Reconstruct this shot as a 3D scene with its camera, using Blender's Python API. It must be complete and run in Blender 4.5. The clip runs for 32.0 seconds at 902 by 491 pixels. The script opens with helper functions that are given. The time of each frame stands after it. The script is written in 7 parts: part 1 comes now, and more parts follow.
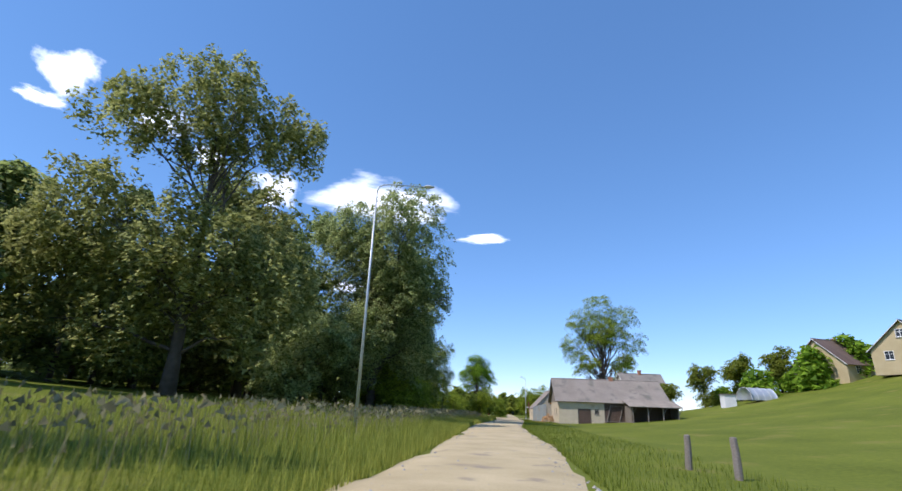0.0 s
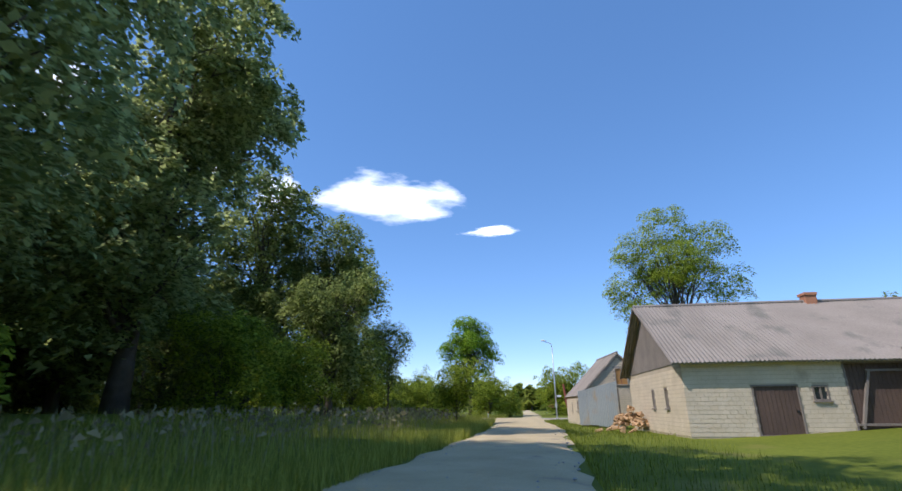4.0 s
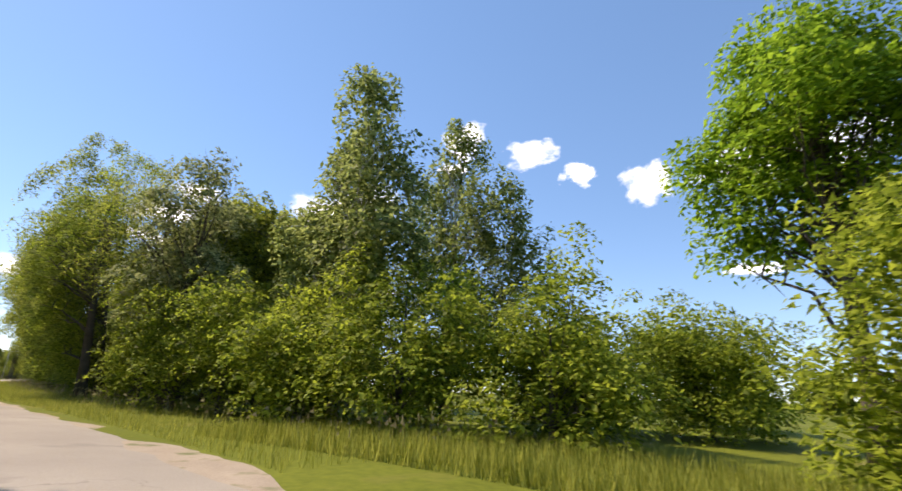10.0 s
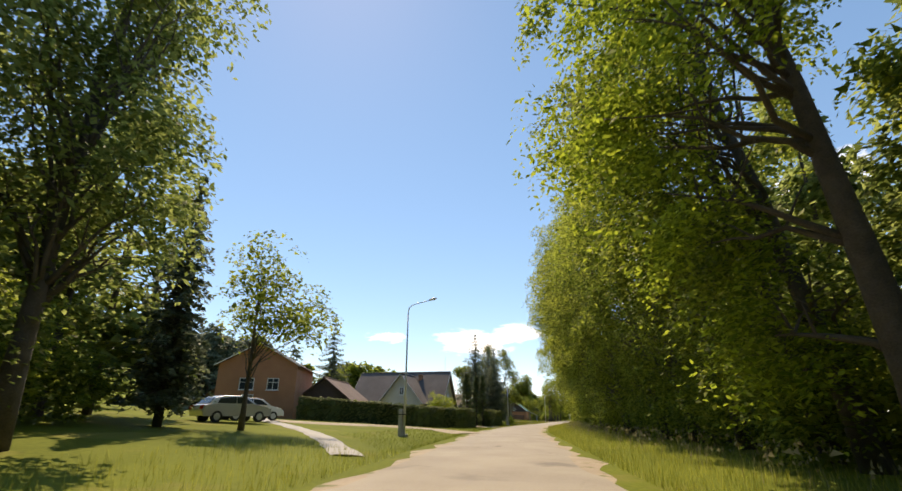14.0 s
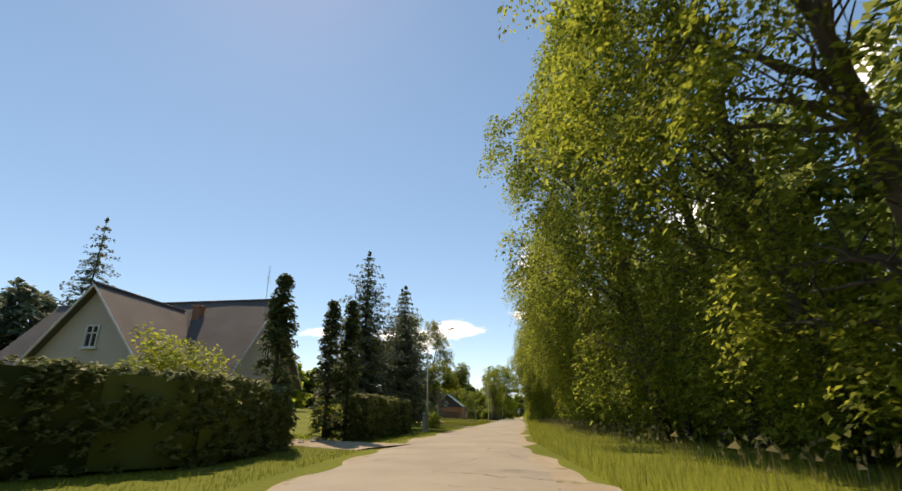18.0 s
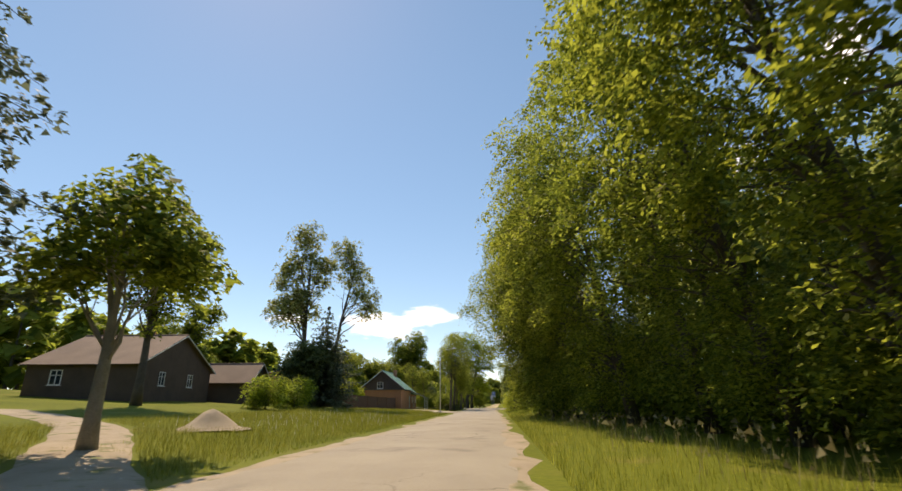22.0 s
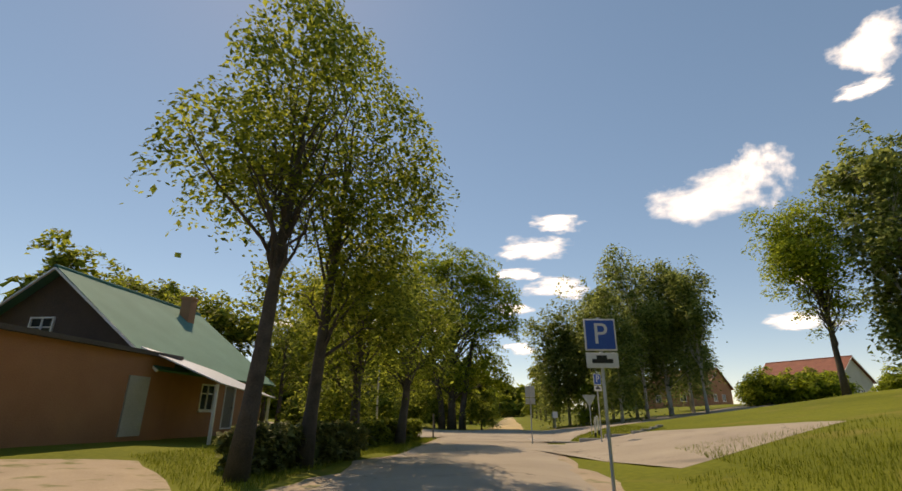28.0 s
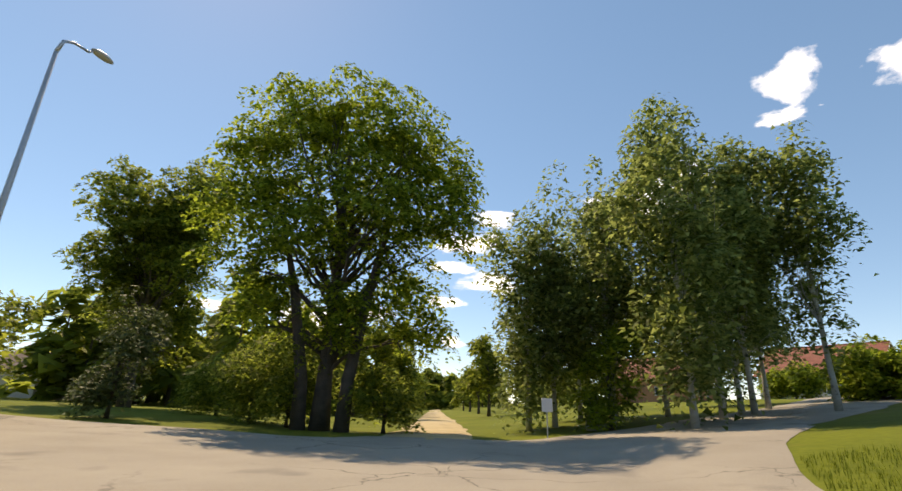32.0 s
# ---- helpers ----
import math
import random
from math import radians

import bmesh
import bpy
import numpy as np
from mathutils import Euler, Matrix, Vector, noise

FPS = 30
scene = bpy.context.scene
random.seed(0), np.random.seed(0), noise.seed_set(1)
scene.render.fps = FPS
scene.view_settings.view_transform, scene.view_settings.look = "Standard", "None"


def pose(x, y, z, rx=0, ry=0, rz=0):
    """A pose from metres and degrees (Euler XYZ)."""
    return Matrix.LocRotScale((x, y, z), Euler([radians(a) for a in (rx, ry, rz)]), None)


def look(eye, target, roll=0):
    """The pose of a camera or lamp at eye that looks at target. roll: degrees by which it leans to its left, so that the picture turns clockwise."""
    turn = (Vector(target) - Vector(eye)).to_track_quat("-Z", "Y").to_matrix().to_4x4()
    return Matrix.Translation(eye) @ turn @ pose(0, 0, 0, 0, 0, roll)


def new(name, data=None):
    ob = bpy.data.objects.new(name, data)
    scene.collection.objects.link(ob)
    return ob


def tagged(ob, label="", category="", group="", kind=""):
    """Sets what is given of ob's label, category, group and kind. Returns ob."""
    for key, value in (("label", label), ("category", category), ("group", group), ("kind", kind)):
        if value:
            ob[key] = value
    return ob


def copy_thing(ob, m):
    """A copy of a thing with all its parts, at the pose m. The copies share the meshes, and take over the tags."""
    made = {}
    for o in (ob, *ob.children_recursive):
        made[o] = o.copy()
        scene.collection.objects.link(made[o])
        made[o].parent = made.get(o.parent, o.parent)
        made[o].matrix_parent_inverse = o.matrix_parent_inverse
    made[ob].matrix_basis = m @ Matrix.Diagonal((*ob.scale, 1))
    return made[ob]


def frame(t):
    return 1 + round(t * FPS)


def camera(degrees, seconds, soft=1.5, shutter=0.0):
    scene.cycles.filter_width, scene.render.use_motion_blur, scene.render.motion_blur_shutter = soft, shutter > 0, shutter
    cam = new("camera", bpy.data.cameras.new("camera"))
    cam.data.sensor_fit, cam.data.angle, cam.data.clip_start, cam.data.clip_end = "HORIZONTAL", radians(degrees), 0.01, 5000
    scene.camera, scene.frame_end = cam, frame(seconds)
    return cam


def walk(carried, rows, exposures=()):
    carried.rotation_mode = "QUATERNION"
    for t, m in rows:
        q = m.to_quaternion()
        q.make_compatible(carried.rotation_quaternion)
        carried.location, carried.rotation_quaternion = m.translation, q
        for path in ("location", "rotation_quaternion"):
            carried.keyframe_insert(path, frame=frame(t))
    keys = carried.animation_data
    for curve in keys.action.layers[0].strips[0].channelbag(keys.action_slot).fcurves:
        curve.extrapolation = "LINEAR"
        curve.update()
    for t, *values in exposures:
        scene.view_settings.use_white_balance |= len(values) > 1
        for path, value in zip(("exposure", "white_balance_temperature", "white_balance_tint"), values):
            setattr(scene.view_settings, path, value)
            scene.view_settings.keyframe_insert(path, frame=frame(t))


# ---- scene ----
cam = camera(86.0, 32.0, soft=1.5, shutter=0.1)
PATH = [
    (0, (-6.902, 3.768, 1.348), (-7.103, 5.652, 1.990), 2.2),
    (0.5, (-6.662, 9.999, 1.261), (-6.871, 11.882, 1.902), 0.8),
    (1, (-6.466, 16.412, 1.230), (-6.673, 18.292, 1.878), -0.4),
    (1.5, (-6.597, 22.845, 1.240), (-6.825, 24.726, 1.880), -0.6),
    (2, (-6.977, 29.275, 1.270), (-7.233, 31.156, 1.902), -0.5),
    (2.5, (-7.066, 35.678, 1.300), (-7.321, 37.560, 1.926), 0.1),
    (3, (-6.652, 41.831, 1.319), (-6.884, 43.713, 1.954), 0.2),
    (3.5, (-6.017, 47.566, 1.330), (-6.252, 49.448, 1.967), -0.2),
    (5.5, (-4.482, 75.236, 1.295), (-4.735, 77.120, 1.917), -1.0),
    (6, (-4.409, 80.333, 1.251), (-4.646, 82.217, 1.879), -0.9),
    (6.5, (-4.405, 85.107, 1.198), (-4.655, 86.990, 1.823), -0.1),
    (7, (-4.472, 90.082, 1.141), (-4.731, 91.963, 1.768), 1.3),
    (7.5, (-4.526, 95.069, 1.096), (-4.790, 96.954, 1.710), 1.1),
    (8, (-4.879, 99.410, 1.077), (-5.140, 101.298, 1.682), 1.4),
    (8.5, (-5.407, 102.740, 1.090), (-5.734, 104.602, 1.743), 1.2),
    (9, (-5.803, 105.713, 1.140), (-6.394, 107.513, 1.781), -0.3),
    (9.5, (-6.493, 108.704, 1.221), (-7.514, 110.289, 1.887), 0.3),
    (10, (-8.458, 111.034, 1.312), (-9.990, 112.173, 1.908), 2.8),
    (10.5, (-11.541, 112.054, 1.384), (-13.331, 112.635, 2.060), 1.1),
    (11, (-14.974, 111.952, 1.417), (-16.853, 111.980, 2.103), -0.7),
    (11.5, (-18.987, 111.381, 1.411), (-20.839, 111.052, 2.090), 0.0),
    (12, (-23.138, 110.602, 1.379), (-24.959, 110.136, 2.060), 0.1),
    (12.5, (-27.268, 109.616, 1.338), (-29.073, 109.091, 2.020), -0.1),
    (13, (-31.694, 108.604, 1.306), (-33.507, 108.090, 1.975), -0.3),
    (13.5, (-36.435, 107.444, 1.291), (-38.263, 106.959, 1.943), -0.3),
    (14, (-41.628, 106.112, 1.292), (-43.454, 105.649, 1.962), 0.3),
    (14.5, (-47.461, 105.355, 1.303), (-49.298, 104.932, 1.972), 0.5),
    (16.5, (-71.705, 102.045, 1.342), (-73.568, 101.774, 2.017), -0.6),
    (17, (-78.088, 101.515, 1.318), (-79.957, 101.275, 1.989), -0.7),
    (17.5, (-84.595, 101.120, 1.287), (-86.469, 100.896, 1.947), -0.4),
    (18, (-91.160, 100.685, 1.250), (-93.033, 100.464, 1.914), -0.3),
    (18.5, (-97.723, 100.140, 1.215), (-99.590, 99.914, 1.895), 0.2),
    (19, (-104.201, 99.607, 1.189), (-106.069, 99.384, 1.868), 1.2),
    (19.5, (-110.561, 99.196, 1.174), (-112.436, 98.988, 1.837), 0.6),
    (20, (-116.982, 98.945, 1.174), (-118.861, 98.756, 1.832), 0.9),
    (20.5, (-123.601, 99.069, 1.192), (-125.484, 98.890, 1.842), 1.0),
    (21, (-130.533, 99.796, 1.222), (-132.420, 99.646, 1.868), -0.8),
    (21.5, (-137.588, 100.717, 1.256), (-139.477, 100.570, 1.895), -0.5),
    (22, (-144.684, 101.345, 1.283), (-146.582, 101.219, 1.902), -0.6),
    (22.5, (-152.025, 101.434, 1.299), (-153.916, 101.284, 1.934), 0.0),
    (23, (-159.723, 101.044, 1.304), (-161.614, 100.867, 1.929), -0.3),
    (23.5, (-167.603, 100.453, 1.300), (-169.488, 100.294, 1.949), -1.6),
    (24, (-175.232, 99.975, 1.284), (-177.114, 99.827, 1.944), -1.1),
    (24.5, (-182.219, 99.899, 1.256), (-184.098, 99.759, 1.924), -0.9),
    (25, (-188.629, 100.226, 1.228), (-190.515, 100.092, 1.881), 1.0),
    (25.5, (-194.495, 100.497, 1.208), (-196.385, 100.383, 1.852), 0.9),
    (27.5, (-214.745, 100.173, 1.318), (-216.625, 100.060, 1.990), -0.1),
    (28, (-217.854, 100.636, 1.300), (-219.735, 100.480, 1.960), 0.3),
    (28.5, (-221.514, 100.634, 1.262), (-223.400, 100.474, 1.909), 0.3),
    (29, (-225.298, 100.536, 1.210), (-227.194, 100.402, 1.831), -0.3),
    (29.5, (-228.820, 100.535, 1.156), (-230.713, 100.418, 1.790), -0.5),
    (30, (-232.110, 100.525, 1.110), (-234.000, 100.416, 1.755), -0.9),
    (30.5, (-235.141, 100.444, 1.077), (-237.034, 100.332, 1.712), -0.1),
    (31, (-237.938, 100.433, 1.061), (-239.833, 100.339, 1.695), 0.6),
    (31.5, (-240.644, 100.636, 1.070), (-242.548, 100.627, 1.683), 1.3),
    (32, (-243.217, 101.020, 1.117), (-245.110, 101.124, 1.754), 1.9),
]
walk(cam, [(t, look(eye, target, roll)) for t, eye, target, roll in PATH], [(0, 0.62, 6200, 20), (6, 0.62, 6200, 20), (7.5, 0.44, 6000, 18), (9, 0.44, 6000, 18), (10, 0.98, 7900, 23), (11, 1.25, 10200, 25), (12, 1.16, 10300, 24), (13, 0.98, 9800, 22), (14, 0.88, 9000, 18), (16, 0.6, 9200, 17), (20, 0.74, 9500, 18), (24, 0.66, 9500, 18), (28, 0.34, 10800, 21), (29, 0.52, 8800, 14), (30, 0.62, 9700, 18), (31, 0.66, 8400, 12), (32, 0.76, 9500, 18)])

# ---------------------------------------------------------------- world, sun
world = bpy.data.worlds.new("world")
scene.world = world
world.use_nodes = True
wn = world.node_tree.nodes
wl = world.node_tree.links
sky = wn.new("ShaderNodeTexSky")
sky.sky_type = "NISHITA"
sky.sun_disc = False
SUN_DIR = Vector((-0.525, -0.325, 0.787)).normalized()
sky.sun_elevation = math.asin(SUN_DIR.z)
sky.sun_rotation = math.atan2(SUN_DIR.x, SUN_DIR.y)
sky.altitude = 3000
sky.air_density, sky.dust_density, sky.ozone_density = 1.0, 0.5, 4.0
wn["Background"].inputs["Strength"].default_value = 0.15
deep = wn.new("ShaderNodeHueSaturation")
deep.inputs["Saturation"].default_value, deep.inputs["Value"].default_value = 1.37, 1.58
soft_sky = wn.new("ShaderNodeGamma")
soft_sky.inputs["Gamma"].default_value = 0.65
wl.new(sky.outputs[0], soft_sky.inputs["Color"])
wl.new(soft_sky.outputs[0], deep.inputs["Color"])
wl.new(deep.outputs[0], wn["Background"].inputs["Color"])
sun = new("sun", bpy.data.lights.new("sun", "SUN"))
sun.data.energy, sun.data.angle, sun.data.color = 2.9, radians(0.53), (1.0, 0.95, 0.86)
sun.matrix_world = look(SUN_DIR * 100, (0, 0, 0))


# ---------------------------------------------------------------- materials
def material(name, low, high, scale=3.0, fine=40.0, rough=0.8, bump=0.2, metal=0.0, island=0.0, coords="Object", thru=0.0, spot=None):
    """A surface whose colour wanders between low and high at two scales, with fine relief."""
    m = bpy.data.materials.new(name)
    m.use_nodes = True
    n, l = m.node_tree.nodes, m.node_tree.links
    bsdf = n["Principled BSDF"]
    tex = n.new("ShaderNodeTexCoord")
    big, small = n.new("ShaderNodeTexNoise"), n.new("ShaderNodeTexNoise")
    big.inputs["Scale"].default_value, small.inputs["Scale"].default_value = scale, fine
    big.inputs["Detail"].default_value, small.inputs["Detail"].default_value = 5, 4
    for t in (big, small):
        l.new(tex.outputs[coords], t.inputs["Vector"])
    add = n.new("ShaderNodeMath")
    add.operation = "MULTIPLY_ADD"
    add.inputs[1].default_value = 0.45
    l.new(small.outputs["Fac"], add.inputs[0])
    half = n.new("ShaderNodeMath")
    half.operation = "MULTIPLY"
    half.inputs[1].default_value = 0.55
    l.new(big.outputs["Fac"], half.inputs[0])
    l.new(half.outputs[0], add.inputs[2])
    fac = add.outputs[0]
    if island:
        geo = n.new("ShaderNodeNewGeometry")
        mix = n.new("ShaderNodeMath")
        mix.operation = "MULTIPLY_ADD"
        mix.inputs[1].default_value = island
        l.new(geo.outputs["Random Per Island"], mix.inputs[0])
        sub = n.new("ShaderNodeMath")
        sub.operation = "SUBTRACT"
        sub.inputs[1].default_value = island / 2
        l.new(fac, sub.inputs[0])
        l.new(sub.outputs[0], mix.inputs[2])
        fac = mix.outputs[0]
    ramp = n.new("ShaderNodeValToRGB")
    ramp.color_ramp.elements[0].position, ramp.color_ramp.elements[1].position = 0.28, 0.72
    ramp.color_ramp.elements[0].color, ramp.color_ramp.elements[1].color = (*low, 1), (*high, 1)
    l.new(fac, ramp.inputs["Fac"])
    colour = ramp.outputs["Color"]
    if spot:
        patch = n.new("ShaderNodeTexNoise")
        patch.inputs["Scale"].default_value, patch.inputs["Detail"].default_value = spot[1], 6
        l.new(tex.outputs[coords], patch.inputs["Vector"])
        edge = n.new("ShaderNodeValToRGB")
        edge.color_ramp.elements[0].position, edge.color_ramp.elements[1].position = spot[2], spot[2] + 0.12
        l.new(patch.outputs["Fac"], edge.inputs["Fac"])
        blend = n.new("ShaderNodeMix")
        blend.data_type = "RGBA"
        l.new(edge.outputs["Color"], blend.inputs["Factor"])
        l.new(colour, blend.inputs["A"])
        blend.inputs["B"].default_value = (*spot[0], 1)
        colour = blend.outputs["Result"]
    l.new(colour, bsdf.inputs["Base Color"])
    bsdf.inputs["Roughness"].default_value, bsdf.inputs["Metallic"].default_value = rough, metal
    if bump:
        b = n.new("ShaderNodeBump")
        b.inputs["Strength"].default_value, b.inputs["Distance"].default_value = bump, 0.03
        l.new(small.outputs["Fac"], b.inputs["Height"])
        l.new(b.outputs[0], bsdf.inputs["Normal"])
    if thru:
        see = n.new("ShaderNodeBsdfTranslucent")
        l.new(colour, see.inputs["Color"])
        both = n.new("ShaderNodeMixShader")
        both.inputs[0].default_value = thru
        l.new(bsdf.outputs[0], both.inputs[1])
        l.new(see.outputs[0], both.inputs[2])
        l.new(both.outputs[0], n["Material Output"].inputs["Surface"])
    return m


def leaf_material(name, low, high, rough=0.6, thru=0.5):
    m = material(name, low, high, 0.35, 2.0, rough, 0.0, island=0.75, thru=thru)
    m.node_tree.nodes["Principled BSDF"].inputs["Specular IOR Level"].default_value = 0.14
    return m


LEAF = {
    "silver": leaf_material("silvery_leaf", (0.16, 0.2, 0.06), (0.5, 0.56, 0.23), 0.6, 0.62),
    "birch": leaf_material("birch_leaf", (0.11, 0.15, 0.035), (0.36, 0.42, 0.13), 0.6, 0.62),
    "willow": leaf_material("willow_leaf", (0.17, 0.19, 0.05), (0.46, 0.47, 0.17)),
    "maple": leaf_material("maple_leaf", (0.1, 0.2, 0.014), (0.33, 0.5, 0.045), 0.6, 0.6),
    "bush": leaf_material("bush_leaf", (0.13, 0.185, 0.018), (0.42, 0.5, 0.06), 0.6, 0.6),
    "ash": leaf_material("ash_leaf", (0.11, 0.15, 0.022), (0.35, 0.4, 0.065), 0.6, 0.68),
    "lime": leaf_material("lime_leaf", (0.115, 0.15, 0.022), (0.38, 0.42, 0.065), 0.6, 0.68),
    "poplar": leaf_material("poplar_leaf", (0.14, 0.175, 0.06), (0.42, 0.46, 0.19)),
    "spruce": leaf_material("spruce_needle", (0.08, 0.11, 0.07), (0.22, 0.26, 0.16), 0.6, 0.35),
    "thuja": leaf_material("thuja_leaf", (0.06, 0.085, 0.032), (0.17, 0.21, 0.075), 0.6, 0.3),
    "hedge": leaf_material("hedge_leaf", (0.11, 0.13, 0.05), (0.28, 0.31, 0.11), 0.55, 0.4),
    "gold": leaf_material("golden_leaf", (0.22, 0.27, 0.022), (0.56, 0.6, 0.08)),
}
BARK = material("bark", (0.045, 0.035, 0.028), (0.14, 0.115, 0.095), 2.5, 30, 0.9, 0.8)
PALE_BARK = material("pale_bark", (0.2, 0.18, 0.15), (0.4, 0.37, 0.32), 2.5, 24, 0.9, 0.8)
BIRCH_BARK = material("birch_bark", (0.35, 0.34, 0.31), (0.62, 0.61, 0.57), 1.5, 9, 0.75, 0.4, spot=((0.04, 0.04, 0.04), 3.0, 0.55))
GRASS = material("grass", (0.075, 0.1, 0.012), (0.185, 0.21, 0.028), 0.18, 6.0, 0.9, 0.5, spot=((0.19, 0.18, 0.045), 0.35, 0.58))
MEADOW = material("meadow_blades", (0.17, 0.2, 0.025), (0.46, 0.47, 0.1), 0.3, 3, 0.6, 0, island=0.8, thru=0.5)
MEADOW_DARK = material("field_blades", (0.13, 0.145, 0.02), (0.36, 0.36, 0.075), 0.3, 3, 0.6, 0, island=0.8, thru=0.45)
FLOWER = material("white_flowers", (0.5, 0.52, 0.45), (0.75, 0.76, 0.7), 0.5, 3, 0.7, 0, thru=0.3)
SEED = material("seed_heads", (0.2, 0.175, 0.09), (0.38, 0.34, 0.2), 0.5, 3, 0.7, 0, island=0.8, thru=0.3)
LAWN = material("lawn_blades", (0.1, 0.135, 0.014), (0.28, 0.32, 0.05), 0.3, 3, 0.6, 0, island=0.8, thru=0.45)
for low_sheen in (GRASS, MEADOW, MEADOW_DARK, SEED, LAWN):
    low_sheen.node_tree.nodes["Principled BSDF"].inputs["Specular IOR Level"].default_value = 0.08
SHED_RENDER = material("weathered_render", (0.1, 0.085, 0.065), (0.24, 0.21, 0.17), 0.9, 18, 0.9, 0.6, spot=((0.3, 0.27, 0.23), 1.1, 0.62))
GRAVEL = material("gravel", (0.37, 0.285, 0.145), (0.6, 0.485, 0.275), 0.6, 28, 0.95, 0.7, spot=((0.3, 0.24, 0.165), 0.9, 0.6))
ASPHALT = material("worn_asphalt", (0.25, 0.22, 0.175), (0.4, 0.36, 0.29), 0.4, 45, 0.92, 0.5, spot=((0.21, 0.19, 0.16), 0.5, 0.6))


def add_cracks(m, scale=0.3, width=0.006, dark=0.45):
    """Thin branching cracks across a surface, broken up by patches."""
    n, l = m.node_tree.nodes, m.node_tree.links
    bsdf = n["Principled BSDF"]
    tex, warp, cell, mask = n.new("ShaderNodeTexCoord"), n.new("ShaderNodeTexNoise"), n.new("ShaderNodeTexVoronoi"), n.new("ShaderNodeTexNoise")
    warp.inputs["Scale"].default_value, warp.inputs["Detail"].default_value = 1.6, 6
    mask.inputs["Scale"].default_value = 0.13
    cell.feature = "DISTANCE_TO_EDGE"
    cell.inputs["Scale"].default_value = scale
    bend = n.new("ShaderNodeVectorMath")
    bend.operation = "MULTIPLY_ADD"
    bend.inputs[1].default_value = (1.1, 1.1, 0)
    l.new(tex.outputs["Object"], warp.inputs["Vector"])
    l.new(tex.outputs["Object"], mask.inputs["Vector"])
    l.new(warp.outputs["Color"], bend.inputs[0])
    l.new(tex.outputs["Object"], bend.inputs[2])
    l.new(bend.outputs[0], cell.inputs["Vector"])
    line, zone, both, mix = n.new("ShaderNodeValToRGB"), n.new("ShaderNodeValToRGB"), n.new("ShaderNodeMath"), n.new("ShaderNodeMix")
    line.color_ramp.elements[0].position, line.color_ramp.elements[1].position = width * 0.4, width
    line.color_ramp.elements[0].color, line.color_ramp.elements[1].color = (1, 1, 1, 1), (0, 0, 0, 1)
    zone.color_ramp.elements[0].position, zone.color_ramp.elements[1].position = 0.46, 0.56
    both.operation = "MULTIPLY"
    l.new(cell.outputs["Distance"], line.inputs["Fac"])
    l.new(mask.outputs["Fac"], zone.inputs["Fac"])
    l.new(line.outputs["Color"], both.inputs[0])
    l.new(zone.outputs["Color"], both.inputs[1])
    mix.data_type = "RGBA"
    l.new(both.outputs[0], mix.inputs["Factor"])
    old = bsdf.inputs["Base Color"].links[0].from_socket
    l.new(old, mix.inputs["A"])
    mix.inputs["B"].default_value = (0.09 * dark * 2, 0.085 * dark * 2, 0.07 * dark * 2, 1)
    l.new(mix.outputs["Result"], bsdf.inputs["Base Color"])


add_cracks(ASPHALT)
DUST = material("dusty_shoulder", (0.27, 0.22, 0.16), (0.45, 0.37, 0.27), 0.8, 30, 0.95, 0.7, spot=((0.14, 0.16, 0.05), 1.4, 0.56))
CONCRETE = material("concrete", (0.3, 0.29, 0.27), (0.46, 0.45, 0.42), 1.2, 25, 0.9, 0.4)
STEEL = material("galvanised_steel", (0.42, 0.44, 0.45), (0.6, 0.62, 0.63), 1.2, 14, 0.5, 0.05, metal=0.6)
LAMP_HEAD = material("lamp_housing", (0.42, 0.43, 0.42), (0.55, 0.56, 0.55), 4, 20, 0.4, 0.05)
GLASS_DARK = material("window_glass", (0.02, 0.024, 0.03), (0.05, 0.06, 0.07), 0.6, 3, 0.08, 0.0)
WHITE_PAINT = material("white_paint", (0.66, 0.65, 0.62), (0.8, 0.79, 0.76), 2, 20, 0.55, 0.1)
SILICATE = material("cream_brick", (0.38, 0.31, 0.21), (0.54, 0.46, 0.33), 0.7, 30, 0.9, 0.4, spot=((0.4, 0.33, 0.24), 0.8, 0.64))
SILICATE_BRICK = material("cream_brick_face", (0.5, 0.42, 0.29), (0.72, 0.62, 0.46), 1.6, 40, 0.9, 0.4, coords="Object", spot=((0.44, 0.36, 0.25), 1.1, 0.66))
MORTAR = material("mortar", (0.3, 0.26, 0.21), (0.44, 0.39, 0.32), 1, 20, 0.95, 0.4)
SLATE = material("fibre_cement_roof", (0.19, 0.165, 0.135), (0.32, 0.28, 0.235), 0.5, 18, 0.95, 0.5, spot=((0.16, 0.15, 0.125), 0.7, 0.56))
OLD_WOOD = material("weathered_boards", (0.13, 0.11, 0.09), (0.29, 0.25, 0.21), 0.8, 26, 0.9, 0.6)
NEW_WOOD = material("varnished_wood", (0.36, 0.18, 0.05), (0.52, 0.28, 0.09), 1.2, 22, 0.6, 0.3)
TIN = material("corrugated_sheet", (0.23, 0.27, 0.29), (0.36, 0.4, 0.41), 0.35, 8, 0.5, 0.1, metal=0.3, spot=((0.36, 0.29, 0.19), 0.5, 0.6))
RUST = material("rusty_iron", (0.16, 0.045, 0.03), (0.3, 0.1, 0.06), 1.5, 18, 0.8, 0.4)
